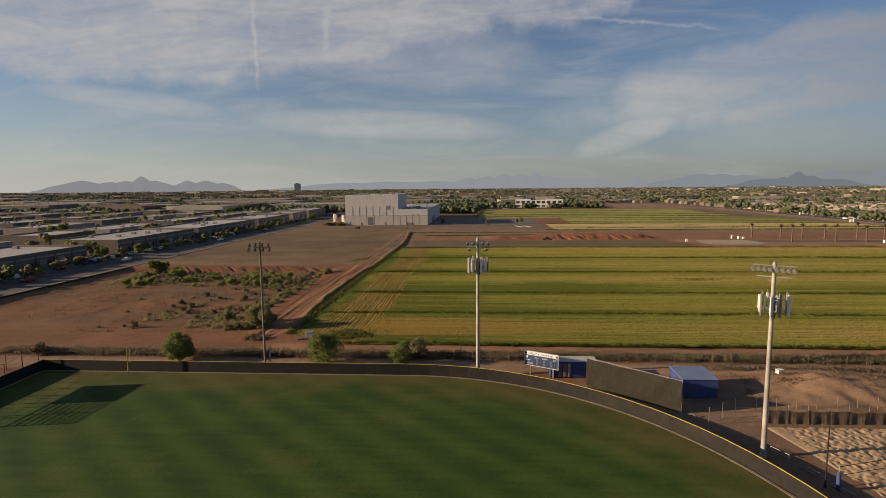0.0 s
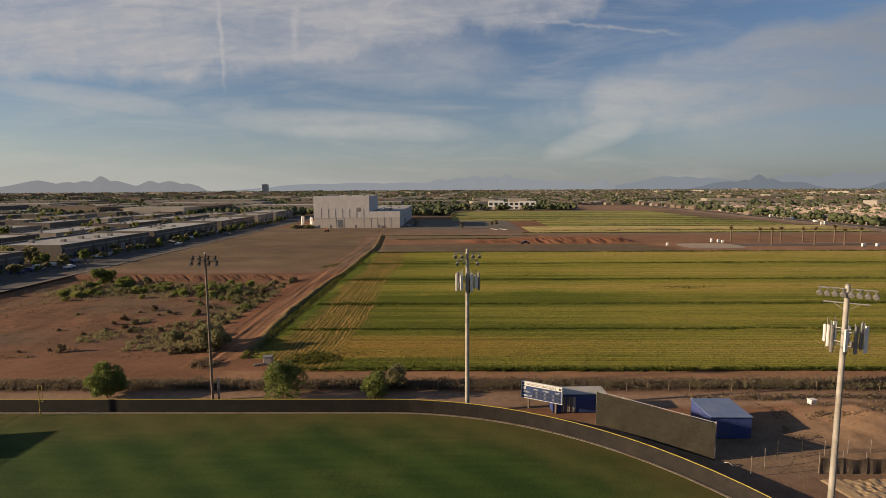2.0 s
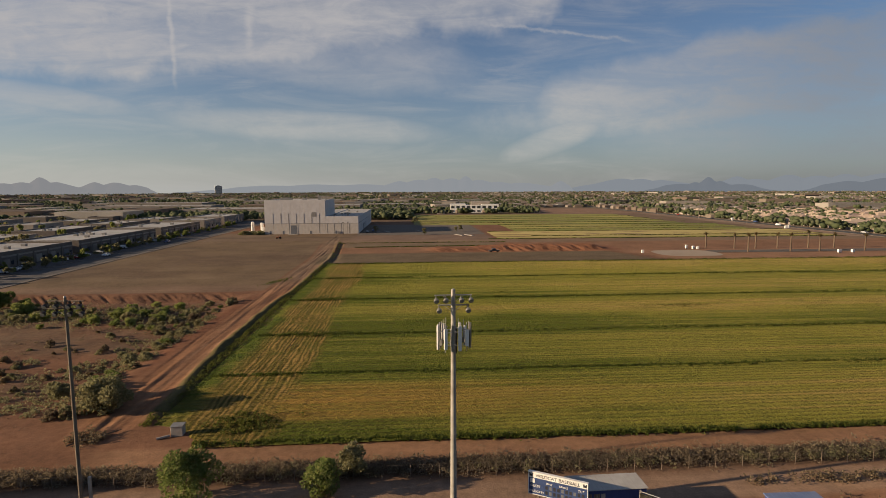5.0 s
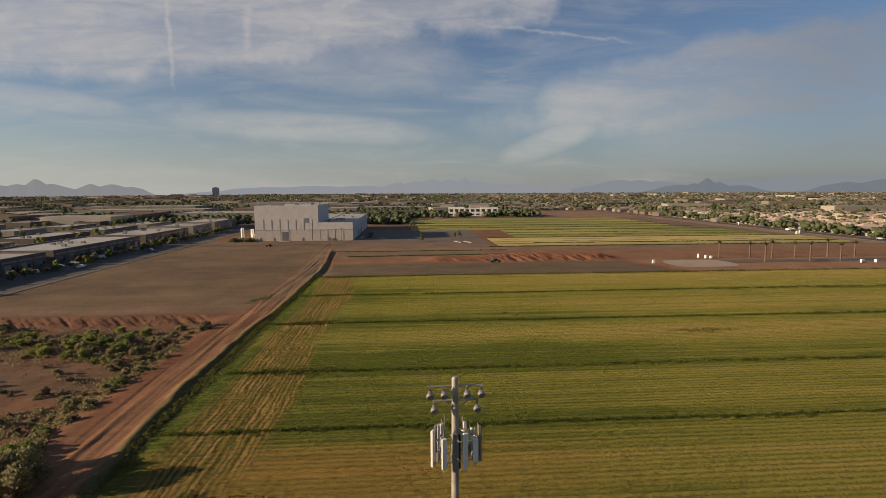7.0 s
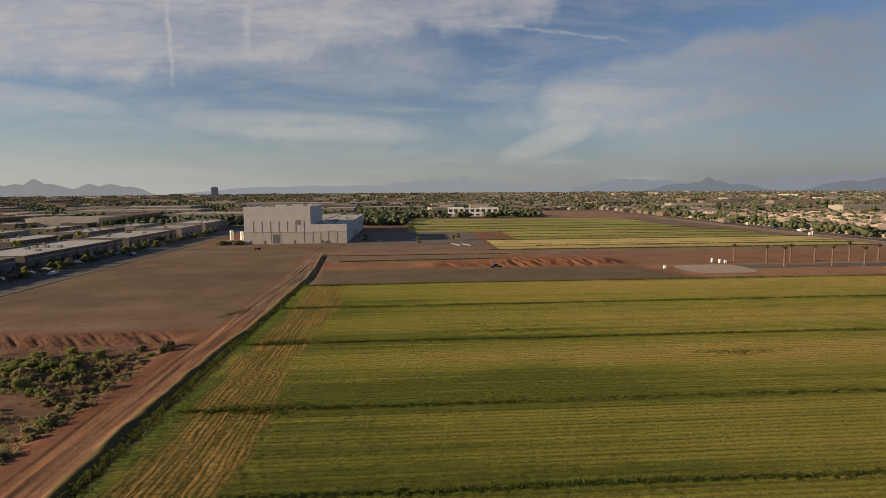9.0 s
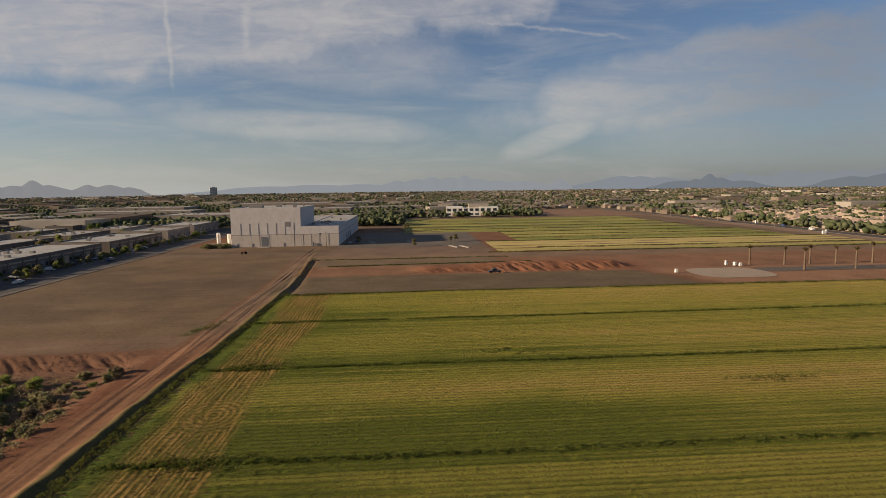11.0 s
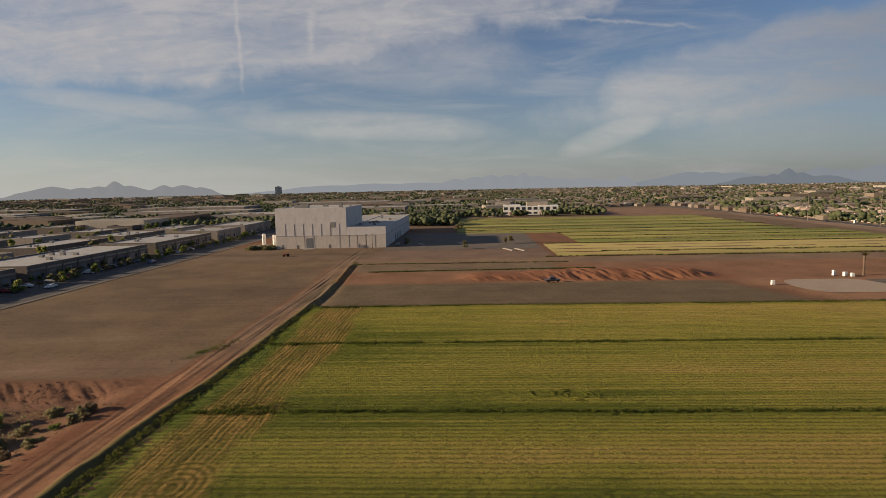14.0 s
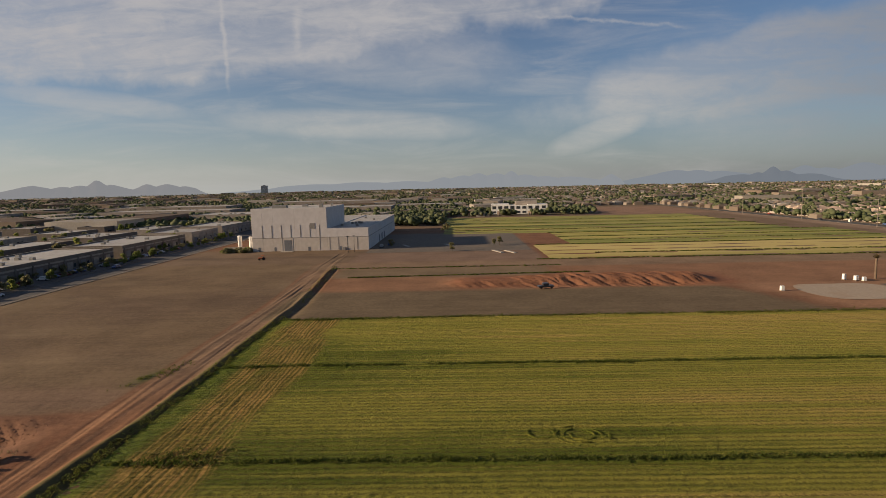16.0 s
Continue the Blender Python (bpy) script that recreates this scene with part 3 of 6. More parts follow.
def road_mid(y):
    """The middle of the dirt road along the field, by y."""
    return -28.6 - 3.5 * between(y, 148.4, 210.9, 18) * 0.5 - 5.0 * smooth(y, 290.5, 381)


def ground_z(x, y):
    z = 0.05 * fbm(x, y, 9.0, 3, 1) * smooth(y, 104, 112)
    # the sunken basin of scrub west of the road, with a gullied scarp to the north
    gully = 1.9 * np.abs(fbm(x + 1.1 * y, y * 0.1, 1.1, 2, 5))
    basin = smooth(y, 127.6, 148.4) * (1 - smooth(y, 213.0 + gully * 1.5, 219.0 + gully * 1.3)) * (1 - smooth(x, -44, -35)) * smooth(x, -124, -108)
    z = z - 1.35 * basin + 0.25 * fbm(x, y, 6.0, 4, 2) * basin
    z = z - 0.32 * np.abs(fbm(x + 1.1 * y, y * 0.1, 0.8, 2, 25)) * between(y, 212.5, 219, 1.5) * (1 - smooth(x, -42, -36)) * smooth(x, -120, -108)
    z = z + 0.25 * between(y, 217.8, 221.1, 1.2) * (1 - smooth(x, -42, -36)) * smooth(x, -112, -104)
    # ridge of earth between road and ditch, and the ditch
    dx = x - (road_mid(y) + 4.2)
    on = smooth(y, 125.7, 131.4) * (1 - smooth(y, 363.1, 373.8))
    z = z + on * (0.50 * np.exp(-((dx + 0.5 * fbm(x * 0, y, 7, 3, 8)) / 0.9) ** 2) * (1 + 0.6 * fbm(x, y, 4.0, 3, 7)) - 0.45 * np.exp(-((dx - 2.0) / 0.8) ** 2))
    # ruts of the road
    rut = between(x, road_mid(y) - 3.6, road_mid(y) + 3.4, 0.6) * smooth(y, 120, 127.6)
    z = z + rut * 0.17 * fbm(x + 0.02 * y, y * 0.04, 0.9, 3, 9)
    # the long heap of cut red earth, with a gullied face
    gl = np.abs(fbm(x + 0.8 * y, y * 0.2, 1.25, 2, 11))
    heap = between(x, 21, 108, 6) * smooth(y, 318.5 + 5 * gl, 326.5 + 4 * gl) * (1 - smooth(y, 331, 341.7)) * (0.55 + 0.45 * smooth(x, 38, 59))
    z = z + heap * (2.1 + 0.9 * gl) - 0.8 * np.abs(fbm(x + 0.9 * y, y * 0.15, 1.5, 2, 35)) * between(y, 318, 330, 2) * between(x, 42, 106, 5)
    # spoil beside the sand court
    spoil = np.exp(-(((x - 66) / 11) ** 2 + ((y - 98) / 6.5) ** 2))
    z = z + spoil * (2.1 + 1.1 * fbm(x, y, 4.0, 5, 13) + 0.5 * np.abs(fbm(x + 0.8 * y, y * 0.3, 1.8, 3, 14))) + 0.5 * np.exp(-(((x - 57) / 7) ** 2 + ((y - 90.5) / 1.2) ** 2)) * (1 + 0.6 * fbm(x, y, 1.5, 3, 3))
    # canal bank
    z = z - 0.35 * between(y, 112.2, 115, 0.5) * smooth(x, -75, -65)
    return z


def ground_tone(x, y):
    def lay(c, k, new_c):
        return c * (1 - k[..., None]) + np.asarray(new_c) * k[..., None]
    red, cut, tan, grey, pale, brown = (0.175, 0.088, 0.050), (0.190, 0.082, 0.044), (0.168, 0.116, 0.070), (0.135, 0.100, 0.062), (0.20, 0.130, 0.085), (0.12, 0.073, 0.045)
    c = np.ones(x.shape + (3,)) * np.array((0.17, 0.118, 0.078))
    n = fbm(x, y, 25, 4, 4)
    near = smooth(y, 95, 104) * (1 - smooth(y, 530, 600.3))
    c = lay(c, near * between(x, -122, 130, 4), red)
    # stubble north of the basin
    stub = between(y, 222 + 3 * n, 388.5, 2) * (1 - smooth(x, road_mid(y) - 6.5, road_mid(y) - 4.5)) * smooth(x, -121, -118)
    c = lay(c, stub, tan)
    c = lay(c, stub * between(y, 222, 232.2 + 4 * n, 3), pale)
    c = lay(c, stub * np.clip(0.15 + fbm(x, y, 40, 5, 8) * 1.8, 0, 1) * 0.75, (0.115, 0.078, 0.052))
    c = lay(c, stub * np.clip(fbm(x * 0.3, y, 12, 4, 18) * 2.0, 0, 1) * 0.5, (0.205, 0.148, 0.09))
    c = lay(c, np.exp(-(((x + 33 - (y - 240) * 0.4) / 2.2) ** 2 + ((y - 240) / 5) ** 2)), (0.062, 0.085, 0.026))
    c = lay(c, between(y, 385, 440, 4) * between(x, -117, -20, 3), (0.165, 0.115, 0.076))
    c = lay(c, between(y, 405, 412, 2) * between(x, -112, 62, 3) * 0.7, (0.115, 0.080, 0.055))
    # basin floor: greyer, with patches of red
    floor_ = between(y, 135.2, 214.6, 6) * (1 - smooth(x, -44, -36)) * smooth(x, -122, -112)
    c = lay(c, floor_ * np.clip(0.12 + 0.8 * fbm(x, y, 14, 4, 6) + 0.3 * smooth(y, 157.7, 186.6), 0, 0.9), (0.115, 0.085, 0.055))
    c = lay(c, between(y, 210.5, 219.5, 1.5) * (1 - smooth(x, -40, -34)) * smooth(x, -118, -108), (0.165, 0.086, 0.053))
    # dirt road along the field
    r = between(x, road_mid(y) - 4.6 + n, road_mid(y) + 3.6, 0.8) * smooth(y, 118, 123.8) * (1 - smooth(y, 377.4, 382.8))
    dusty = smooth(y, 216, 246)
    c = lay(c, r, (0.215, 0.108, 0.058))
    c = lay(c, r * dusty, (0.187, 0.122, 0.078))
    c = lay(c, r * np.clip(fbm(x, y * 0.04, 1.2, 3, 9) * 1.6, 0, 1) * (0.7 - 0.5 * dusty), (0.285, 0.16, 0.092))
    c = lay(c, r * np.clip(fbm(x + 9, y * 0.03, 0.9, 2, 19) * 2.2, 0, 1) * (0.75 - 0.6 * dusty), (0.135, 0.068, 0.04))
    # weedy ridge and ditch, the tone also darkened for the shade lying there
    c = lay(c, between(x, road_mid(y) + 3.2, EDGE_X + 1 - 2.6 * smooth(y, 279, 284) - 5 * smooth(y, 290.5, 381), 0.5) * smooth(y, 125.7, 131.4) * (1 - smooth(y, 366.7, 373.8)) * 0.85, (0.085, 0.078, 0.03))
    c = lay(c, between(x, road_mid(y) - 5.6 + 2 * n, road_mid(y) - 3.0, 1.2) * between(y, 148.4, 217.4, 10) * 0.8, cut)
    # service road, dirt beside the outfield fence, canal strip
    c = lay(c, between(y, 104.5, 110.2, 0.8) * between(x, -70, 130, 4), (0.255, 0.165, 0.108))
    c = lay(c, between(y, 115.4, 119.4, 0.6) * between(x, -26, 330, 4), (0.245, 0.135, 0.075))
    c = lay(c, between(y, 110.2, 115.2, 0.5) * between(x, -110, 330, 4), brown)
    # fallow strip north of the hay, red workings, fallow again
    c = lay(c, between(y, 279.9, 318.6 + 2 * n, 1.5) * smooth(x, EDGE_X - 8, EDGE_X - 4) * (1 - smooth(x, 104 + 0.4 * (317 - y), 111 + 0.4 * (317 - y))), grey)
    c = lay(c, between(y, 316.6, 366.7, 3) * smooth(x, -26, -20) * (1 - smooth(x, 305, 315)), (0.225, 0.122, 0.070))
    c = lay(c, between(y, 318.5 + 3 * n, 343.5 + 4 * n, 2) * between(x, 19 + 0.7 * np.abs(y - 328), 118, 4), (0.215, 0.100, 0.057))
    c = lay(c, between(y, 282.5, 319.5, 3) * between(x, 113 + 0.4 * (317 - y), 330, 4), (0.27, 0.15, 0.088))
    c = lay(c, between(y, 343.5, 364.9, 3) * between(x, -25.3, 59.4, 4), (0.175, 0.128, 0.079))
    c = lay(c, between(y, 364.9, 384.6, 1.5) * between(x, -39, 289.9, 4), (0.205, 0.14, 0.09))
    c = lay(c, between(y, 384.6, 420.2, 3) * between(x, -25.3, 63.1, 2), (0.185, 0.125, 0.09))
    c = lay(c, between(y, 420.2, 530, 3) * between(x, -25.3, 63.1, 2), (0.15, 0.105, 0.078))
    c = lay(c, between(y, 381, 704.6, 3) * between(x, 288.2, 302.5, 4), (0.26, 0.18, 0.125))
    c = lay(c, between(y, 704.6, 912, 12) * between(x, 177.1, 298.3, 12), (0.24, 0.15, 0.10))
    # dark earth under the town
    c = lay(c, np.maximum(smooth(y, 721.8, 756.2) * (1 - between(y, 704.6, 912, 12) * between(x, 177.1, 298.3, 12)), smooth(np.abs(x - 110), 250, 262)) * (1 - between(x, -136.5, -115, 2) * (1 - smooth(y, 530, 565.1))), (0.112, 0.098, 0.062))
    c = lay(c, between(x, -60, 130, 4) * (1 - smooth(y, 84, 90)), (0.17, 0.105, 0.07))
    c = lay(c, np.exp(-(((x - 67) / 12) ** 2 + ((y - 97) / 7.5) ** 2)) * 0.9, (0.30, 0.185, 0.112))
    return np.clip(c * (1 + 0.10 * n[..., None]), 0.01, 1)


def span(*stops):
    """Coordinates from stop to stop: (value, step), ..., last value."""
    out = []
    for (a, s), (b, _) in zip(stops, stops[1:]):
        k = max(1, round((b - a) / s))
        out += [a + (b - a) * i / k for i in range(k)]
    return out + [stops[-1][0]]


gx = span((-4600, 500), (-400, 40), (-130, 2.0), (-112, 0.32), (-40, 0.28), (-22, 2.5), (18, 0.6), (112, 4.0), (330, 60), (700, 450), (4600, 0))
gy = span((-2000, 250), (-100, 20), (60, 6), (84, 1.0), (120, 1.4), (206, 0.5), (223, 2.2), (312, 0.8), (348, 3), (420, 15), (760, 90), (1200, 400), (4750, 0))
solo("ground", grid_mesh("ground", gx, gy, ground_z, M_EARTH, ground_tone), None, "red-brown desert earth, stubble and fallow strips", "ground", kind="structure")


# ---- fields ----
def corner(x, y):
    return 1 - smooth(np.hypot(x + 23.5, (y - 119.2) * 1.15) + 1.2 * fbm(x, y, 3, 3, 31), 7.2, 8.4)


def hay_z(x, y):
    z = 0.22 + 0.10 * fbm(x, y, 0.5, 2, 3) + 0.05 * fbm(x * 0.15, y, 1.6, 2, 13) + 0.055 * np.sin(y * 2 * math.pi / 1.15) * (1 - between(x, EDGE_X + 3, EDGE_X + 16, 2)) + 0.07 * fbm(x * 0.2, y, 2.5, 3, 12)
    border = np.zeros_like(x)
    for r in ROWS:
        border = np.maximum(border, np.exp(-((y - r) / 0.9) ** 2))
    z = z + 0.12 * border - 0.22 * (1 - smooth(x, EDGE_X + 0.5, EDGE_X + 3.0))
    # the bare, rounded corner by the pump box
    z = z - 0.75 * corner(x, y)
    head = between(x, EDGE_X + 3, EDGE_X + 14, 1.5)
    return z * (1 - 0.35 * head) + head * (0.06 * fbm(x, y * 0.06, 1.1, 3, 21) + 0.022 * np.where(np.hypot(x + 12.5, 0.8 * (y - 184.8)) < 5.4, 0.7 * np.sin(np.hypot(x + 12.5, 0.8 * (y - 184.8)) * 2 * math.pi), np.sin(x * 2 * math.pi / 1.15 + 3.0 * fbm(x, y * 0.08, 5, 3, 22)))) - 0.1 * smooth(-y, -120.2, -119.4)


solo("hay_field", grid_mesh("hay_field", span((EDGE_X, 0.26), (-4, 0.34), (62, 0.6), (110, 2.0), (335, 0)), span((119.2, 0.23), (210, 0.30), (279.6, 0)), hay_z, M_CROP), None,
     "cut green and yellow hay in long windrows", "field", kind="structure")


def stalks(name, x, y, seed, hmin, hmax, width):
    """Upright stalks, each one leaning blade, over the hay."""
    g = np.random.default_rng(seed)
    n = len(x)
    a, h, lean = g.uniform(0, math.pi, n), g.uniform(hmin, hmax, n), g.normal(0, 0.35, (n, 2))
    z = hay_z(x, y)
    d = np.stack([np.cos(a), np.sin(a)], 1) * width * g.uniform(0.6, 1.4, (n, 1))
    b0 = np.stack([x - d[:, 0], y - d[:, 1], z - 0.05], 1)
    b1 = np.stack([x + d[:, 0], y + d[:, 1], z - 0.05], 1)
    tip = np.stack([x + lean[:, 0] * h, y + lean[:, 1] * h, z + h], 1)
    return tri_mesh(name, np.stack([b0, b1, tip], 1).reshape(-1, 3), np.arange(3 * n).reshape(-1, 3), M_STALK)


g5 = np.random.default_rng(55)
sx_, sy_ = g5.uniform(EDGE_X + 1, 112, 200000), 119.8 + 159.0 * g5.uniform(0, 1, 200000) ** 1.25
sy_ = sy_ + 0.16 * np.cos(sy_ * 2 * math.pi / 1.15)
solo("hay_stalks", stalks("hay_stalks", sx_, sy_, 56, 0.05, 0.14, 0.07), None, "standing and cut stalks of green-yellow hay", "hay", kind="stuff")
sx_, sy_ = g5.uniform(112, 333, 80000), g5.uniform(119.8, 279.0, 80000)
solo("hay_stalks", stalks("hay_stalks", sx_, sy_, 57, 0.06, 0.15, 0.08), None, "standing and cut stalks of yellower hay", "hay", kind="stuff")


def far_hay_z(x, y):
    return 0.12 + 0.1 * fbm(x, y, 6, 3, 5) + 0.15 * np.sin(y * 2 * math.pi / 14)


hay_far_mats = (mat("ripe_hay", (0.40, 0.32, 0.105), (0.49, 0.385, 0.14), 0.08, (0.27, 0.24, 0.06), 0.02, 0.9, stretch=(0.06, 1, 1)), M_CROP_FAR)
solo("hay_field", grid_mesh("far_hay", span((65.5, 6), (288, 0)), span((385, 2.5), (441, 0)), far_hay_z, hay_far_mats[0]), None, "ripe yellow hay strips beyond the earthworks", "field", kind="structure")
solo("hay_field", grid_mesh("far_hay", span((87, 6), (273, 0)), span((445, 3), (512, 0)), far_hay_z, hay_far_mats[1]), None, "green and yellow striped hay further off", "field", kind="structure")
solo("hay_field", grid_mesh("far_hay", span((15, 6), (252, 0)), span((515, 3), (692, 0)), far_hay_z, hay_far_mats[1]), None, "green and yellow striped hay furthest off", "field", kind="structure")

rng = np.random.default_rng(5)


def strip_places(x0, x1, y, width, per_m, size, z=0.2, seed=1):
    g = np.random.default_rng(seed)
    n = int((x1 - x0) * per_m)
    x = g.uniform(x0, x1, n)
    s = g.uniform(0.6, 1.3, n) * size
    return np.stack([x, y + g.normal(0, width, n), np.full(n, z) + s * 0.3, s * 1.3, s * 1.1, s * 0.8], 1)


for k, r in enumerate(ROWS):
    size = (0.24, 0.24, 0.25, 0.28, 0.29, 0.34)[k]
    p = np.concatenate([strip_places(EDGE_X + 1, 110, r, 0.30, 8.0, size * 0.9, 0.25, 30 + k), strip_places(110, 332, r, 0.35, 4.0, size * 1.15, 0.25, 40 + k)])
    # gaps and swellings along the border
    p[:, 1] += 0.5 * fbm(p[:, 0], p[:, 1] * 0, 14, 3, 65 + k)
    p = p[(fbm(p[:, 0], p[:, 1] * 0, 9, 3, 60 + k) > -0.55) & (corner(p[:, 0], p[:, 1]) < 0.3)]
    solo("weed_border", leaf_mesh("weed_border", p[:, :3], p[:, 3] * 1.1, len(p) * 12, 0.18, M_ROWWEED, 50 + k), None, "uneven dark green weedy border between hay strips", "weeds", kind="stuff")
for k, (y, x0, x1) in enumerate(((443.1, 66.9, 288.2), (512.9, 85.7, 273), (385, 59.4, 288.2), (404.3, 90.3, 288.2), (463.4, 87.5, 273), (485, 87.5, 273), (543.2, 19.3, 264.5), (573.9, 19.3, 260.2), (609.1, 19.3, 260.2), (648.6, 19.3, 255.9))):
    solo("weed_border", clump_mesh("weed_border", strip_places(x0, x1, y, 0.4, 3.2, 0.30, 0.1, 70 + k), M_ROWWEED, 0.3, 80 + k), None, "thin dark border between far hay strips", "weeds", kind="stuff")
# ditch weeds beside the road
n = 2800
y = rng.uniform(124, 374, n)
dd = np.abs(rng.normal(0, 1, n))
x = np.maximum(road_mid(y) + 3.7, EDGE_X - 2.0 - 6.0 * smooth(y, 290.5, 373.8)) + dd * 1.0 * (1 + 0.5 * fbm(y, y * 0, 14, 3, 2)) + 0.2
keep = (corner(x, y) < 0.3) & ((y < 281) | (rng.uniform(0, 1, n) < 0.25))
x, y = x[keep], y[keep]
s = rng.uniform(0.08, 0.28, len(x))
solo("ditch_weeds", leaf_mesh("ditch_weeds", np.stack([x, y, 0.1 + s * 0.5], 1), s * 1.4, 28000, 0.11, M_WEED, 91), None, "green weeds along the ditch", "weeds", kind="stuff")
p = [(-9.5 + rng.normal(0, 3.4), 169.6 + rng.normal(0, 1.1), 0.3, s, s, s * 0.8) for s in rng.uniform(0.12, 0.45, 110)]
p += [(-12 + rng.normal(0, 3.4), 207.5 + rng.normal(0, 1.2), 0.3, s, s, s * 0.8) for s in rng.uniform(0.12, 0.42, 90)]
p += [(-11 + rng.normal(0, 2.0), 126.0 + rng.normal(0, 1.6), 0.3, s, s, s * 0.9) for s in rng.uniform(0.15, 0.5, 120)]
p += [(81 + rng.normal(0, 5.5), 191.5 + rng.normal(0, 0.9), 0.2, s, s, s * 0.6) for s in rng.uniform(0.12, 0.35, 120)]
p += [(-33 + 0.4 * q + rng.normal(0, 1.0), 240 + q, 0.1, s, s, s * 0.6) for s, q in zip(rng.uniform(0.10, 0.26, 90), rng.normal(0, 3.4, 90))]
solo("weed_patch", leaf_mesh("weed_patch", np.array(p)[:, :3], np.array(p)[:, 3] * 1.2, 9000, 0.16, M_WEED, 92), None, "patches of taller green weeds in the hay", "weeds", kind="stuff")
# turning circles of the mower
bm = bmesh.new()
for cx, cy, rads in ((39.5, 212.2, (1.6, 2.6, 3.6)), (34, 213, (1.8,))):
    for r_ in rads:
        for i in range(26):
            a = i * 2 * math.pi / 26
            if math.sin(a * 1.5 + r_) > -0.55:
                z_ = float(hay_z(np.array(cx + r_ * math.cos(a)), np.array(cy + r_ * math.sin(a))))
                add_box(bm, -0.42, -0.13, z_ - 0.05, 0.42, 0.10, z_ + 0.09, 0, Matrix.Translation((cx + r_ * math.cos(a), cy + 0.8 * r_ * math.sin(a), 0)) @ Matrix.Rotation(a + math.pi / 2, 4, "Z"))
solo("mower_swath", bm, M_STALK, "curved swaths of hay left by a turning mower", "hay", kind="stuff")

# ---- outfield ----
CX, CY, RA, RB = 4.0, 57.0, 43.0, 46.0
FENCE_W = -57.0


def fence_at(k):
    """Along the outfield fence: 0 at the west corner, 1 where the curve starts, 2 at its end in the east."""
    if k <= 1:
        return Vector((FENCE_W + (CX - FENCE_W) * k, CY + RB, 0))
    a = (k - 1) * math.pi / 2
    return Vector((CX + RA * math.sin(a), CY + RB * math.cos(a), 0))


inner = [fence_at(0)] + [fence_at(1 + i / 40) for i in range(41)]
turf_pts = [(p.x * 0.995 if i else p.x + 0.3, p.y - 0.45) for i, p in enumerate(inner)] + [(46.3, -60), (-56.7, -60)]
bm = bmesh.new()
bm.faces.new([bm.verts.new((x, y, 0.06)) for x, y in turf_pts])
bmesh.ops.triangulate(bm, faces=bm.faces[:])
solo("outfield_grass", bm, M_TURF, "mown green outfield grass, browner near the fence", "lawn", kind="structure")
bm = bmesh.new()
for a, b in zip(inner, inner[1:]):
    d = (b - a).normalized()
    nrm = Vector((d.y, -d.x, 0))
    add_box(bm, 0, -0.16, 0, (b - a).length + 0.02, 0.16, 0.10, 0.0, Matrix.Translation(a + nrm * 0.42) @ Matrix.Rotation(math.atan2(d.y, d.x), 4, "Z"))
add_box(bm, FENCE_W + 0.25, -60, 0, FENCE_W + 0.5, CY + RB - 0.5, 0.11)
solo("mow_strip", bm, M_STRIP, "pale concrete mow strip along the fence foot", "kerb", kind="structure")

HF = 1.8
fence = thing("outfield_fence", Matrix(), "dark windscreen outfield fence with a yellow top cap", "fence")
stops = [fence_at(i / 21) for i in range(22)] + [fence_at(1 + i / 22) for i in range(1, 23)]
stops += [Vector((47.0, 57 - 4 * i, 0)) for i in range(1, 9)]
for i, (a, b) in enumerate(zip(stops, stops[1:])):
    d = b - a
    m = Matrix.Translation(a) @ Matrix.Rotation(math.atan2(d.y, d.x), 4, "Z")
    bm = boxy(0.0, -0.03, 0.02, d.length, 0.01, HF - 0.03, 0, m)
    part("windscreen_panel", bm, M_SCREEN, fence)
    part("top_cap", boxy(0, -0.06, HF - 0.03, d.length + 0.01, 0.06, HF + 0.03, 0.012, m), M_YELLOW, fence, "yellow plastic top cap")
    part("fence_post", rod(a + Vector((0, 0.09, 0)), a + Vector((0, 0.09, HF - 0.02)), 0.045, seg=8), M_STEEL, fence)
for i in range(12):
    a = Vector((FENCE_W, 103 - 4 * i, 0))
    part("windscreen_panel", boxy(a.x - 0.02, a.y - 4, 0.02, a.x + 0.02, a.y, HF), M_SCREEN, fence)
    part("fence_post", rod(a + Vector((-0.09, 0, 0)), a + Vector((-0.09, 0, HF)), 0.045, seg=8), M_STEEL, fence)


def chain_fence(label, pts, height, step, wires, material=M_STEEL, r=0.04, posts_extra=0.0):
    """Posts, rails and line wires of a wire fence from point to point."""
    f = thing("wire_fence", Matrix(), label, "fence")
    for a, b in zip(pts, pts[1:]):
        a, b = Vector((*a, 0)), Vector((*b, 0))
        n_ = max(1, round((b - a).length / step))
        for i in range(n_ + 1):
            p = a.lerp(b, i / n_)
            z_ = float(ground_z(np.array(p.x), np.array(p.y)))
            part("post", rod(p + Vector((0, 0, z_ - 0.1)), p + Vector((0, 0, height + posts_extra)), r, seg=6), material, f)
        for w in wires:
            part("rail" if w == wires[-1] else "wire", rod(a + Vector((0, 0, height * w)), b + Vector((0, 0, height * w)), r * (0.35 if w == wires[-1] else 0.25), seg=5), material, f)
    return f


chain_fence("grey wire fence with slim posts beside the canal strip", [(-75, 110.6), (130, 110.6)], 1.55, 3.05, (0.5, 1.0), M_WOODPOLE, 0.032)
chain_fence("tall wire fence behind the corner of the outfield", [(FENCE_W - 0.3, 70), (FENCE_W - 0.3, 102.4), (FENCE_W - 12, 102.6)], 3.4, 3.2, (0.3, 0.6, 0.8, 1.0), M_DARKMETAL, 0.05)
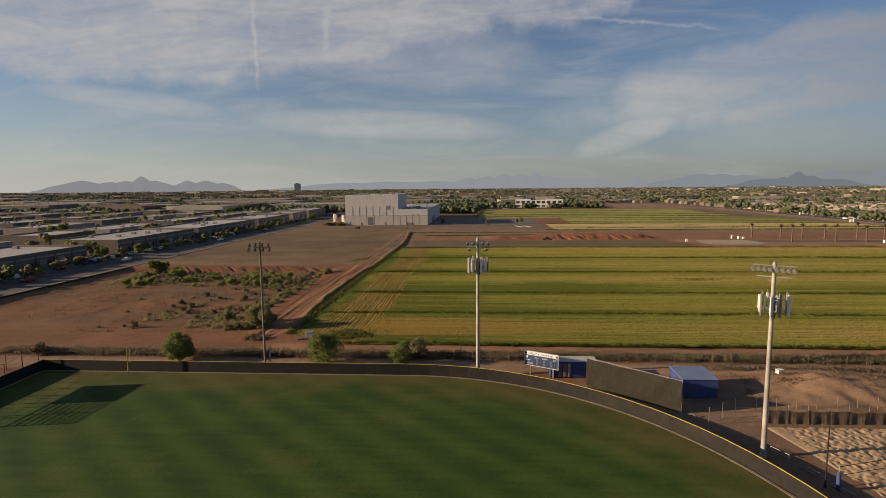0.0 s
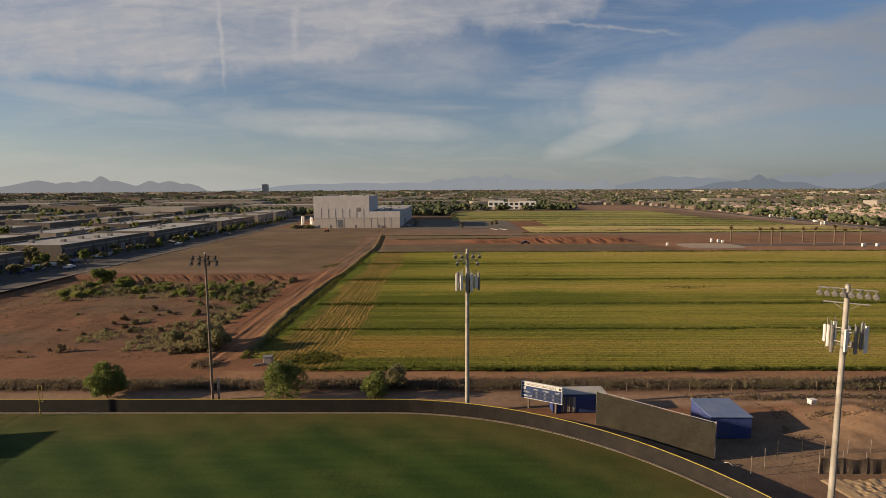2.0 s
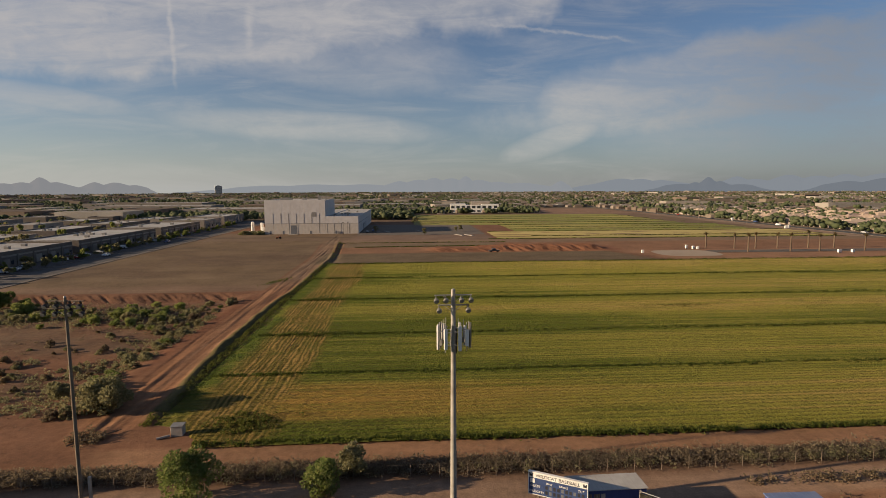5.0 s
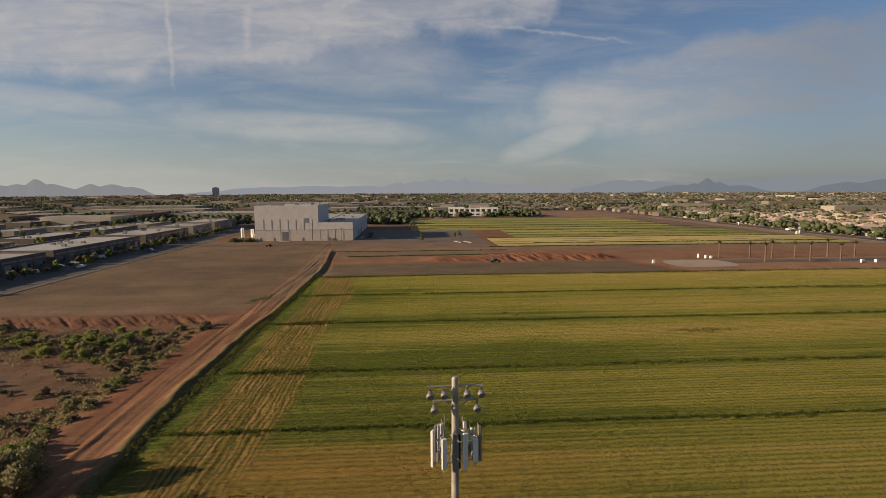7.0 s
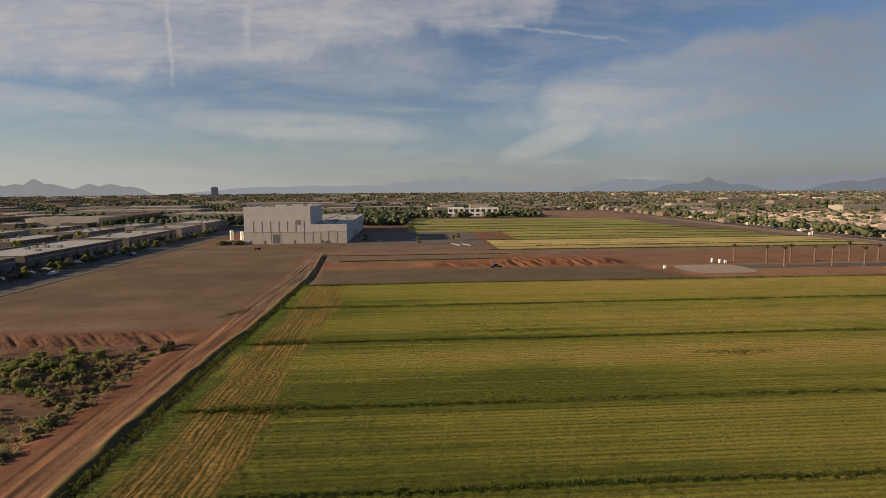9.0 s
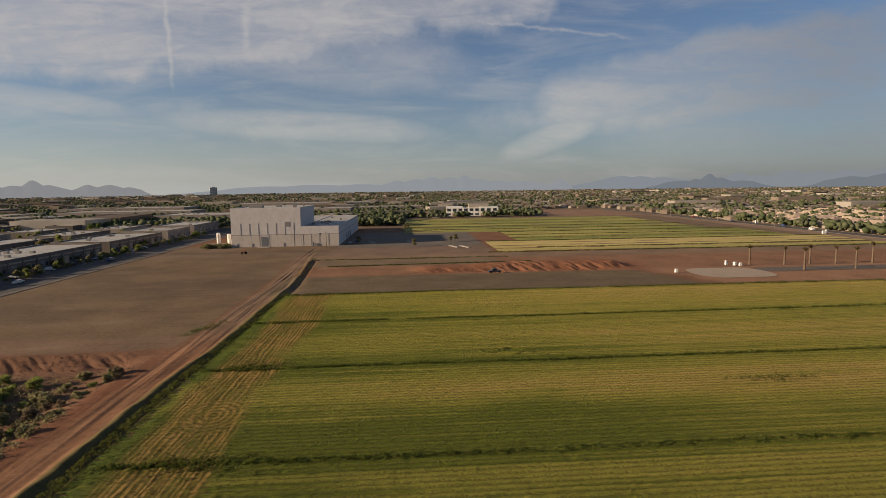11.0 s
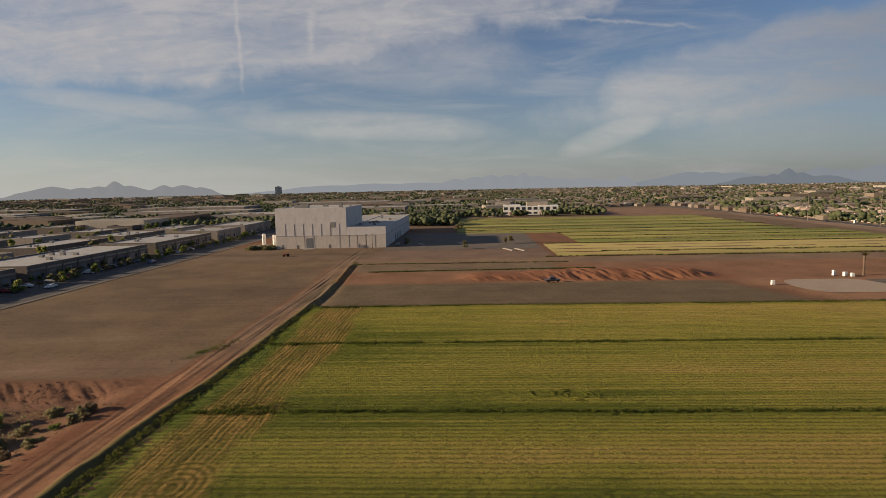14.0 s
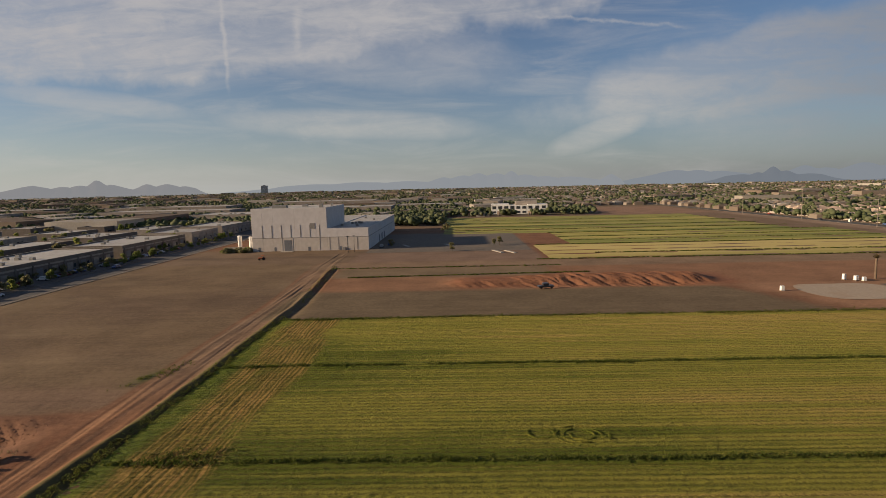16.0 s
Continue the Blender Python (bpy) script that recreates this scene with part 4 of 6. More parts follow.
chain_fence("slim wire fence posts beside the sand court", [(43.3, 86.8), (48, 90.2), (50.6, 90.2), (66, 90.8)], 1.9, 2.6, (0.45,), M_DARKPOLE, 0.035, 0.3)

# foul pole with its narrow screen
fp = thing("foul_pole", pose(-41.6, 101.6, 0.05), "slim yellow foul pole with a narrow side screen", "foul pole")
part("pole", rod((0, 0, 0), (0, 0, 4.3), 0.055), M_YELLOW, fp)
part("side_screen", add_rod(add_rod(rod((0.5, 0, 2.0), (0.5, 0, 4.2), 0.03, seg=6), (0, 0, 4.2), (0.5, 0, 4.2), 0.025, seg=6), (0, 0, 2.0), (0.5, 0, 2.0), 0.025, seg=6), M_YELLOW, fp)

# the raised board west of the grass, out of view, known by its shadow
bd = thing("advertising_board", pose(-58.0, 90.4, 0), "unseen dark board and open slats raised on posts to shade the outfield", "board")
part("panel", boxy(-0.06, -3.4, 3.5, 0.06, 3.4, 5.8, 0.02), M_DARKMETAL, bd)
# slats added to cast the fainter shade south of the panel
for i in range(9):
    part("shade_slat", boxy(-0.04, -10.6, 3.5 + 0.26 * i, 0.04, -3.5, 3.6 + 0.26 * i), M_DARKMETAL, bd)
for y_ in (-10.4, -7.0, -2.8, 0, 2.8):
    part("post", rod((0, y_, 0), (0, y_, 3.55 if y_ > -3 else 5.75), 0.09), M_STEEL, bd)

# ---- batter's eye ----
A, B = Vector((30.7, 99.2, 0)), Vector((41.05, 89.95, 0))
eye_ = thing("batters_eye_screen", Matrix.Translation(A) @ Matrix.Rotation(math.atan2(B.y - A.y, B.x - A.x), 4, "Z"), "tall dark brown mesh screen between steel posts behind the fence", "screen")
L, HE = (B - A).length, 4.35
bm = bmesh.new()
nu, nw = 24, 8
vs = [[bm.verts.new((L * i / nu, 0.05 * math.sin(i * 1.1) * math.sin(j * 0.9) - 0.05, 0.12 + (HE - 0.2) * j / nw - 0.05 * math.sin(math.pi * (i % 6) / 6) * (j == nw))) for j in range(nw + 1)] for i in range(nu + 1)]
for p0, p1 in zip(vs, vs[1:]):
    for j in range(nw):
        bm.faces.new((p0[j], p1[j], p1[j + 1], p0[j + 1]))
bmesh.ops.solidify(bm, geom=bm.faces[:], thickness=0.03)
part("mesh_sheet", bm, M_EYE, eye_)
for i in range(5):
    part("post", rod((L * i / 4, 0.08, 0), (L * i / 4, 0.08, HE + 0.12), 0.075), M_STEEL, eye_)
part("top_rail", rod((0, 0.06, HE), (L, 0.06, HE), 0.04), M_STEEL, eye_)
part("mid_rail", rod((0, 0.06, HE / 2), (L, 0.06, HE / 2), 0.03), M_STEEL, eye_)

# ---- scoreboard ----
sb = thing("scoreboard", pose(24.45, 103.1, 0, 0, 0, -29), "blue baseball scoreboard with a white lettered header on posts", "scoreboard")
W2, Z0, Z1 = 2.78, 1.58, 3.75
part("cabinet", boxy(-W2, 0, Z0, W2, 0.25, Z1, 0.02), M_BOARD, sb)
part("header_panel", boxy(-W2, -0.02, Z1 - 0.52, W2, 0.0, Z1, 0.0), M_WHITE, sb, "white header panel")
fr = bmesh.new()
for q in ((-W2 - 0.05, -0.04, Z0 - 0.05, W2 + 0.05, 0.27, Z0), (-W2 - 0.05, -0.04, Z1, W2 + 0.05, 0.27, Z1 + 0.05), (-W2 - 0.05, -0.04, Z0, -W2, 0.27, Z1), (W2, -0.04, Z0, W2 + 0.05, 0.27, Z1)):
    add_box(fr, *q)
part("rim", fr, M_WHITE, sb)
for x_ in (-1.9, 1.9):
    part("post", boxy(x_ - 0.12, 0.26, 0, x_ + 0.12, 0.46, Z1 - 0.3, 0.02), M_WOODPOLE, sb)


def lettering(text, x_, z_, size, material, parent):
    cu = bpy.data.curves.new("lettering", "FONT")
    cu.body, cu.size, cu.align_x, cu.extrude = text, size, "CENTER", 0.004
    tmp = bpy.data.objects.new("tmp", cu)
    me = bpy.data.meshes.new_from_object(tmp)
    bpy.data.objects.remove(tmp)
    me.transform(Matrix.Translation((x_, -0.035, z_)) @ Matrix.Rotation(radians(90), 4, "X"))
    me.materials.clear()
    me.materials.append(material)
    return part("lettering", me, None, parent)


lettering("WILDCAT BASEBALL", 0, Z1 - 0.42, 0.46, M_INK, sb)
lettering("GUEST", -2.1, Z0 + 0.75, 0.34, M_WHITE, sb)
lettering("WILDCATS", -2.02, Z0 + 0.22, 0.30, M_WHITE, sb)
lettering("BALL", -0.75, Z1 - 0.95, 0.28, M_WHITE, sb)
lettering("STRIKE", 0.6, Z1 - 0.95, 0.28, M_WHITE, sb)
lettering("OUT", 2.2, Z1 - 0.95, 0.28, M_WHITE, sb)
for x_ in (-2.55, 2.55):
    part("emblem", add_box(add_box(boxy(x_ - 0.16, -0.035, Z1 - 0.40, x_ + 0.16, -0.02, Z1 - 0.18), x_ - 0.2, -0.034, Z1 - 0.2, x_ - 0.05, -0.02, Z1 - 0.1), x_ + 0.05, -0.034, Z1 - 0.2, x_ + 0.2, -0.02, Z1 - 0.1), M_INK, sb)
for i in range(10):
    for z_ in (0.2, 0.72):
        part("digit_window", boxy(-1.15 + i * 0.38, -0.02, Z0 + z_, -0.92 + i * 0.38, 0.0, Z0 + z_ + 0.34), M_SHUTTER if i % 3 == 1 else M_INK, sb)
part("logo_panel", boxy(-2.62, -0.02, Z1 - 1.05, -2.2, 0, Z1 - 0.62, 0.0), M_WHITE, sb)


# ---- sheds ----
def shed(m, lx, ly, h, label, roof_mat, doors=()):
    s_ = thing("storage_shed", m, label, "shed")
    bm = bmesh.new()
    t_ = 0.06
    add_box(bm, 0, 0, 0.1, lx, t_, h)
    add_box(bm, 0, ly - t_, 0.1, lx, ly, h)
    add_box(bm, 0, t_, 0.1, t_, ly - t_, h)
    add_box(bm, lx - t_, t_, 0.1, lx, ly - t_, h)
    part("wall", bm, M_BLUE, s_)
    part("floor_frame", boxy(0.02, 0.02, 0, lx - 0.02, ly - 0.02, 0.12), M_DARKMETAL, s_)
    part("roof", boxy(-0.15, -0.15, h, lx + 0.15, ly + 0.15, h + 0.09, 0.03), roof_mat, s_)
    n_ = int(lx / 0.45)
    for i in range(n_ + 1):
        part("wall_rib", boxy(i * lx / n_ - 0.02, -0.010, 0.15, i * lx / n_ + 0.02, 0.0, h - 0.05), M_BLUE, s_)
        part("roof_rib", boxy(i * lx / n_ - 0.015, -0.14, h + 0.09, i * lx / n_ + 0.015, ly + 0.14, h + 0.102), roof_mat, s_)
    n_ = int(ly / 0.45)
    for i in range(n_ + 1):
        part("wall_rib", boxy(-0.010, i * ly / n_ - 0.02, 0.15, 0.0, i * ly / n_ + 0.02, h - 0.05), M_BLUE, s_)
    for x0, x1, mt in doors:
        d_ = part("door", boxy(x0, -0.06, 0.15, x1, -0.036, h - 0.35), mt, s_, "weathered door leaf")
        part("door_bar", rod(((x0 + x1) / 2, -0.08, 0.2), ((x0 + x1) / 2, -0.08, h - 0.4), 0.02, seg=6), M_STEEL, d_)
    return s_


shed(pose(25.9, 102.6, 0, 0, 0, 1), 7.0, 2.5, 2.6, "long blue steel shed with a pale roof and brown doors", M_PALEROOF, ((1.1, 1.7, M_WOODPOLE), (1.9, 2.5, M_WOODPOLE), (2.6, 3.0, M_STEEL)))
shed(pose(43.1, 95.2, 0, 0, 0, -1), 4.7, 5.5, 2.7, "blue steel shed with a lighter blue ribbed roof", M_BLUEROOF)

# ---- sand court and its clutter ----
solo("sand_court", grid_mesh("sand_court", span((49.6, 0.12), (68, 0)), span((58, 0.4), (66, 0.12), (86.0, 0)), lambda x, y: 0.02 + 0.12 * smooth(x - 0.32 * (86 - y), 48.5, 51.0) + 0.11 * fbm(x, y, 0.36, 1, 4) * smooth(x, 51, 53) - 0.25 * (1 - smooth(x - 0.22 * (86 - y) , 49.2, 50.2)), M_SAND), None, "trampled golden sand of a court", "sand", kind="structure")
sc = thing("court_windscreen", Matrix(), "sagging torn brown windscreen on posts beside the sand court", "windscreen")
for i in range(7):
    x0 = 50.6 + i * 2.4
    bm = bmesh.new()
    vs = [[bm.verts.new((x0 + 2.4 * u / 8, 87.2 + 0.09 * math.sin(1.2 * u + i) * (1 - w / 6), 0.05 + (1.75 - 0.22 * math.sin(math.pi * u / 8) * (0.3 + (i * 37 % 10) / 10)) * w / 5)) for w in range(6)] for u in range(9)]
    for p0, p1 in zip(vs, vs[1:]):
        for w in range(5):
            bm.faces.new((p0[w], p1[w], p1[w + 1], p0[w + 1]))
    bmesh.ops.solidify(bm, geom=bm.faces[:], thickness=0.02)
    part("sheet", bm, M_TATTER, sc)
    part("post", rod((x0, 87.35, 0), (x0, 87.35, 2.5), 0.035, seg=8), M_DARKPOLE, sc)
for i, (x_, y_, a_) in enumerate(((47.9, 79.4, -64), (48.9, 75.6, -66), (49.9, 71.8, -68))):
    h_ = thing("hurdle", pose(x_, y_, 0, 0, 0, a_), "small pale grey tube frame standing beside the fence", "frame", "frames beside the fence")
    part("tube", rod((-1.1, 0, 0.42), (1.1, 0, 0.42), 0.032, seg=8), M_LAMP, h_)
    part("tube", rod((-1.1, 0, 0.05), (1.1, 0, 0.05), 0.032, seg=8), M_LAMP, h_)
    for q in (-1.1, 1.1):
        part("leg", add_rod(rod((q, 0, 0), (q, 0, 0.45), 0.032, seg=8), (q, -0.3, 0.04), (q, 0.3, 0.04), 0.032, seg=8), M_LAMP, h_)
bp = thing("black_pole", pose(48.7, 72.8, 0), "tall thin black steel pole at the court corner", "pole")
part("shaft", rod((0, 0, 0), (0, 0, 6.3), 0.075, 0.06), M_DARKMETAL, bp)
part("base_collar", rod((0, 0, 0), (0, 0, 0.3), 0.14, 0.1), M_DARKMETAL, bp)
vp = thing("padded_post", pose(49.6, 72.3, 0), "blue padded volleyball post with a winch", "post")
part("tube", rod((0, 0, 0), (0, 0, 2.5), 0.05), M_STEEL, vp)
part("pad", rod((0, 0, 0.1), (0, 0, 1.9), 0.2, 0.19, 12), M_BLUE, vp, "blue foam pad")
nt = thing("volleyball_net", Matrix(), "thin dark volleyball net cord over the sand", "net")
part("top_tape", rod((49.6, 72.3, 2.4), (60.5, 75.8, 2.35), 0.035, seg=6), M_DARKMETAL, nt)
part("bottom_tape", rod((49.6, 72.3, 1.5), (60.5, 75.8, 1.45), 0.03, seg=6), M_DARKMETAL, nt)
part("far_post", rod((60.5, 75.8, 0), (60.5, 75.8, 2.5), 0.05), M_STEEL, nt)
hose = bpy.data.curves.new("pipe", "CURVE")
hose.dimensions, hose.bevel_depth = "3D", 0.05
sp = hose.splines.new("POLY")
sp.points.add(10)
for i in range(11):
    sp.points[i].co = (41.6 + 0.09 * i, 89.3 - 0.08 * i, 0.05 + 0.34 * math.sin(math.pi * i / 10), 1)
hose.materials.append(M_LAMP)
tagged(new("bent_pipe", hose), "short bent pale grey pipe behind the screen", "pipe")
pb = thing("white_crate", pose(60.9, 104.2, float(ground_z(np.array(60.9), np.array(104.2))) - 0.02, 0, 0, 12), "small weathered white utility crate on the dirt", "crate")
part("body", boxy(-0.45, -0.35, 0, 0.45, 0.35, 0.65, 0.03), M_WHITE, pb)
part("lid", boxy(-0.5, -0.4, 0.65, 0.5, 0.4, 0.72, 0.02), M_WHITE, pb)
# pump box at the corner of the field
ub = thing("pump_box", pose(-18.6, 123.2, 0.02, 0, 0, 4), "white concrete irrigation box with a lid", "utility box")
part("body", boxy(-0.7, -0.6, 0, 0.7, 0.6, 1.25, 0.04), M_CONCRETE, ub)
part("lid", boxy(-0.78, -0.68, 1.25, 0.78, 0.68, 1.36, 0.03), M_LAMP, ub)
part("outlet_pipe", rod((-0.8, -0.6, 0.2), (-2.2, -1.2, 0.12), 0.16), M_CONCRETE, ub, "pale outlet pipe")


# ---- floodlight masts ----
def lamp_head(parent, at, yaw, dark=False):
    """A bell-shaped floodlight hung from a crossarm, tilted down towards the grass."""
    l_ = part("floodlight", DARK_LAMP if dark else PALE_LAMP, None, parent)
    l_.matrix_basis = Matrix.Translation(at) @ Matrix.Rotation(yaw, 4, "Z") @ Matrix.Rotation(radians(28), 4, "X")
    part("lens", LAMP_LENS, None, l_)
    return l_


bm = bmesh.new()
for z0, z1, r0, r1 in ((0.0, 0.16, 0.08, 0.12), (0.16, 0.27, 0.12, 0.20), (0.27, 0.44, 0.20, 0.245), (0.44, 0.54, 0.245, 0.225)):
    add_rod(bm, (0, -z0, 0), (0, -z1, 0), r0, r1, 14)
add_box(bm, -0.05, -0.12, 0.0, 0.05, 0.05, 0.34)
PALE_LAMP = mesh_of(bm, "floodlight", M_LAMP)
DARK_LAMP = PALE_LAMP.copy()
DARK_LAMP.materials.clear()
DARK_LAMP.materials.append(M_DARKMETAL)
LAMP_LENS = mesh_of(rod((0, -0.52, 0), (0, -0.565, 0), 0.22, 0.20, 14), "lens", M_LENS)


def mast(x, y, h, aim, arms, label, material, r0, r1, antennas=0, ring_z=17.0):
    """A floodlight mast; arms: (height, half length, lamp places); antennas: panels on a ring of mounts."""
    m_ = thing("floodlight_mast", pose(x, y, 0), label, "floodlight mast", "masts round the outfield")
    part("shaft", rod((0, 0, 0), (0, 0, h), r0, r1, 20), material, m_)
    part("base_flange", rod((0, 0, 0), (0, 0, 0.25), r0 * 1.5, r0 * 1.45, 20), M_CONCRETE, m_)
    part("cap", rod((0, 0, h), (0, 0, h + 0.12), r1 * 1.05, r1 * 0.6, 16), M_STEEL, m_)
    c, s = math.cos(aim), math.sin(aim)
    yaw = aim
    for z_, half, lamps in arms:
        a_ = part("crossarm", rod((-half * c, -half * s, z_), (half * c, half * s, z_), 0.06, seg=8), M_WOODPOLE if material is M_WOODPOLE else M_STEEL, m_)
        part("arm_brace", rod((0, 0, z_ - 0.7), (half * 0.55 * c, half * 0.55 * s, z_ - 0.05), 0.03, seg=6), M_STEEL, m_)
        part("arm_brace", rod((0, 0, z_ - 0.7), (-half * 0.55 * c, -half * 0.55 * s, z_ - 0.05), 0.03, seg=6), M_STEEL, m_)
        for q in lamps:
            lamp_head(m_, (q * c + 0.12 * s, q * s - 0.12 * c, z_ - 0.22), yaw, material is M_WOODPOLE)
    if antennas:
        for k in range(3):
            a = radians(90 * 0 + 120 * k + 40)
            o = Vector((math.cos(a), math.sin(a), 0))
            tang = Vector((-o.y, o.x, 0))
            for dz in (-0.7, 0.5):
                part("mount_arm", rod((0, 0, ring_z + dz), o * 0.87 + Vector((0, 0, ring_z + dz)), 0.05, seg=8), M_STEEL, m_)
                part("mount_rail", rod(o * 0.87 - tang * 1.05 + Vector((0, 0, ring_z + dz)), o * 0.87 + tang * 1.05 + Vector((0, 0, ring_z + dz)), 0.045, seg=8), M_STEEL, m_)
            for j in range(antennas):
                off = (j - (antennas - 1) / 2) * 1.95 / max(1, antennas - 1)
                b_ = o * 0.97 + tang * off
                tall = (2.3, 1.5, 1.9, 2.4)[(j + k) % 4]
                part("mount_pipe", rod(b_ + Vector((0, 0, ring_z - 1.25)), b_ + Vector((0, 0, ring_z + 1.35)), 0.035, seg=6), M_STEEL, m_)
                mm = Matrix.Translation(b_ + o * 0.12 + Vector((0, 0, ring_z))) @ Matrix.Rotation(a - math.pi / 2, 4, "Z")
                part("antenna_panel", boxy(-0.15, -0.02, -tall / 2, 0.15, 0.14, tall / 2, 0.03, mm), M_WHITE if (j + k) % 3 else M_LAMP, m_, "white antenna panel")
                if j % 2:
                    part("radio_unit", boxy(-0.16, -0.35, -0.75, 0.16, -0.18, -0.2, 0.02, mm), M_LAMP, m_)
        part("cable_conduit", rod((r1 * 1.3, 0, ring_z - 1.6), (r1 * 1.3, 0, ring_z + 0.6), 0.09, seg=8), M_DARKMETAL, m_)
    return m_


mast(14.65, 103.3, 21.75, radians(2), ((21.3, 1.7, (-1.55, -0.7, 0.7, 1.55)), (20.4, 1.4, (-1.3, 1.3))), "grey floodlight mast carrying a ring of antenna panels", M_POLE, 0.31, 0.2, 4, 17.6)
mast(-21.2, 107.2, 20.9, radians(-4), ((20.55, 1.75, (-1.6, -0.6, 0.6, 1.6)), (19.85, 1.95, (-1.8, -0.7, 0.7, 1.8))), "brown wooden floodlight mast with two rows of lamps", M_WOODPOLE, 0.19, 0.13)
mast(45.8, 78.8, 21.4, radians(-35), ((21.1, 2.05, (-1.9, -1.36, -0.82, -0.28, 0.3, 0.84, 1.38, 1.9)), (19.9, 1.6, ())), "pale steel floodlight mast with antenna panels beside the court", M_POLE, 0.28, 0.19, 3, 17.0)
cb = thing("meter_cabinet", pose(-20.4, 107.4, 0), "narrow grey electrical cabinet at the mast foot", "cabinet")
part("body", boxy(-0.14, -0.1, 0.3, 0.14, 0.1, 3.2, 0.02), M_POLE, cb)
part("stand", boxy(-0.1, -0.1, 0, 0.1, 0.1, 0.31), M_DARKMETAL, cb)


# ---- the big warehouse ----
wh = thing("warehouse", pose(-87.8, 436.2, 0), "large windowless pale grey concrete warehouse with a lower wing", "warehouse")
TW, TD, TH_, WW, WD, WH = 41.2, 48.4, 23.4, 63.7, 130.0, 12.1


def walled(x0, y0, x1, y1, h, t_=0.4):
    bm = bmesh.new()
    add_box(bm, x0, y0, 0, x1, y0 + t_, h)
    add_box(bm, x0, y1 - t_, 0, x1, y1, h)
    add_box(bm, x0, y0 + t_, 0, x0 + t_, y1 - t_, h)
    add_box(bm, x1 - t_, y0 + t_, 0, x1, y1 - t_, h)
    return bm


part("tower_wall", walled(0, 0, TW, TD, TH_), M_TILTUP, wh)
part("wing_wall", walled(TW + 0.02, 0.02, WW, WD, WH), M_TILTUP, wh)
part("rear_wall", walled(0.02, TD + 0.02, TW, WD, WH), M_TILTUP, wh)
part("tower_roof", boxy(0.4, 0.4, TH_ - 0.8, TW - 0.4, TD - 0.4, TH_ - 0.35), M_PALEROOF, wh)
part("wing_roof", boxy(TW + 0.45, 0.45, WH - 0.7, WW - 0.4, WD - 0.4, WH - 0.3), M_PALEROOF, wh)
part("rear_roof", boxy(0.45, TD + 0.45, WH - 0.7, TW + 0.4, WD - 0.4, WH - 0.32), M_PALEROOF, wh)
for x0, x1 in ((0, TW), (TW, WW)):
    n_ = 7 if x0 == 0 else 4
    for i in range(n_):
        a_, b_ = x0 + (x1 - x0) * i / n_, x0 + (x1 - x0) * (i + 1) / n_
        part("lower_panel", boxy(a_ + 0.04, -0.06, 0.0, b_ - 0.04, 0.0, 7.1), M_TILTUP_LOW, wh, "tan lower panel")
        part("upper_panel", boxy(a_ + 0.03, -0.04, 7.4, b_ - 0.03, 0.0, (TH_ if x0 == 0 else WH) - 0.2), M_TILTUP, wh)
part("string_course", boxy(0, -0.10, 7.12, WW, -0.0, 7.38), M_GROOVE, wh)
for i in range(7):
    x_ = 5.7 + i * 5.22
    part("downpipe", boxy(x_ - 0.15, -0.12, 7.45, x_ + 0.15, -0.04, 14.2), M_GROOVE, wh)
for x_ in (16.5, 22.3, 37.0, 42.4, 47.2, 52.0, 57.5):
    part("downpipe", boxy(x_ - 0.12, -0.12, 0.3, x_ + 0.12, -0.06, 7.1), M_GROOVE, wh)
part("loading_door", boxy(17.5, -0.14, 0.0, 21.4, -0.07, 6.0), M_SHUTTER, wh, "dark grey roller door")
part("door_apron", boxy(16.3, -5.0, 0.0, 23.2, -0.2, 0.2, 0.05), M_CONCRETE, wh, "pale concrete apron")
part("louvre", boxy(31.9, -0.12, 12.0, 34.8, -0.05, 15.0), M_GROOVE, wh, "dark square louvre")
for x_ in (3.1, 11.9, 30.5, 47.8):
    part("service_door", boxy(x_, -0.13, 0, x_ + 1.1, -0.07, 2.2), M_SHUTTER, wh)
part("plinth_vent", boxy(49.3, -0.5, 0, 50.9, -0.08, 1.7, 0.04), M_GROOVE, wh)
for i in range(3):
    part("side_door", boxy(WW + 0.0, 40 + i * 12, 0, WW + 0.08, 45 + i * 12, 4.5), M_SHUTTER, wh)
part("side_course", boxy(WW, 0, 7.12, WW + 0.09, WD, 7.38), M_GROOVE, wh)
for x_, y_, sx_, sy_, sz_ in ((9, 8, 8, 4, 1.8), (35, 10, 2.0, 2.0, 2.6), (37, 30, 1.2, 1.2, 1.6), (20, 30, 3, 3, 1.2)):
    part("roof_unit", boxy(x_, y_, TH_ - 0.36, x_ + sx_, y_ + sy_, TH_ - 0.4 + sz_, 0.05), M_LAMP, wh)
for x_, y_ in ((48, 34), (49.5, 38), (51, 41), (53, 37), (44.5, 20), (56, 68), (54, 16), (47, 90)):
    part("roof_unit", boxy(x_, y_, WH - 0.31, x_ + 1.5, y_ + 1.5, WH + 0.9, 0.05), M_LAMP, wh)
part("gooseneck", add_rod(rod((36, 11, TH_ + 2), (36, 11, TH_ + 3.6), 0.12), (36, 11, TH_ + 3.6), (37.4, 10.2, TH_ + 4.4), 0.1), M_DARKMETAL, wh)
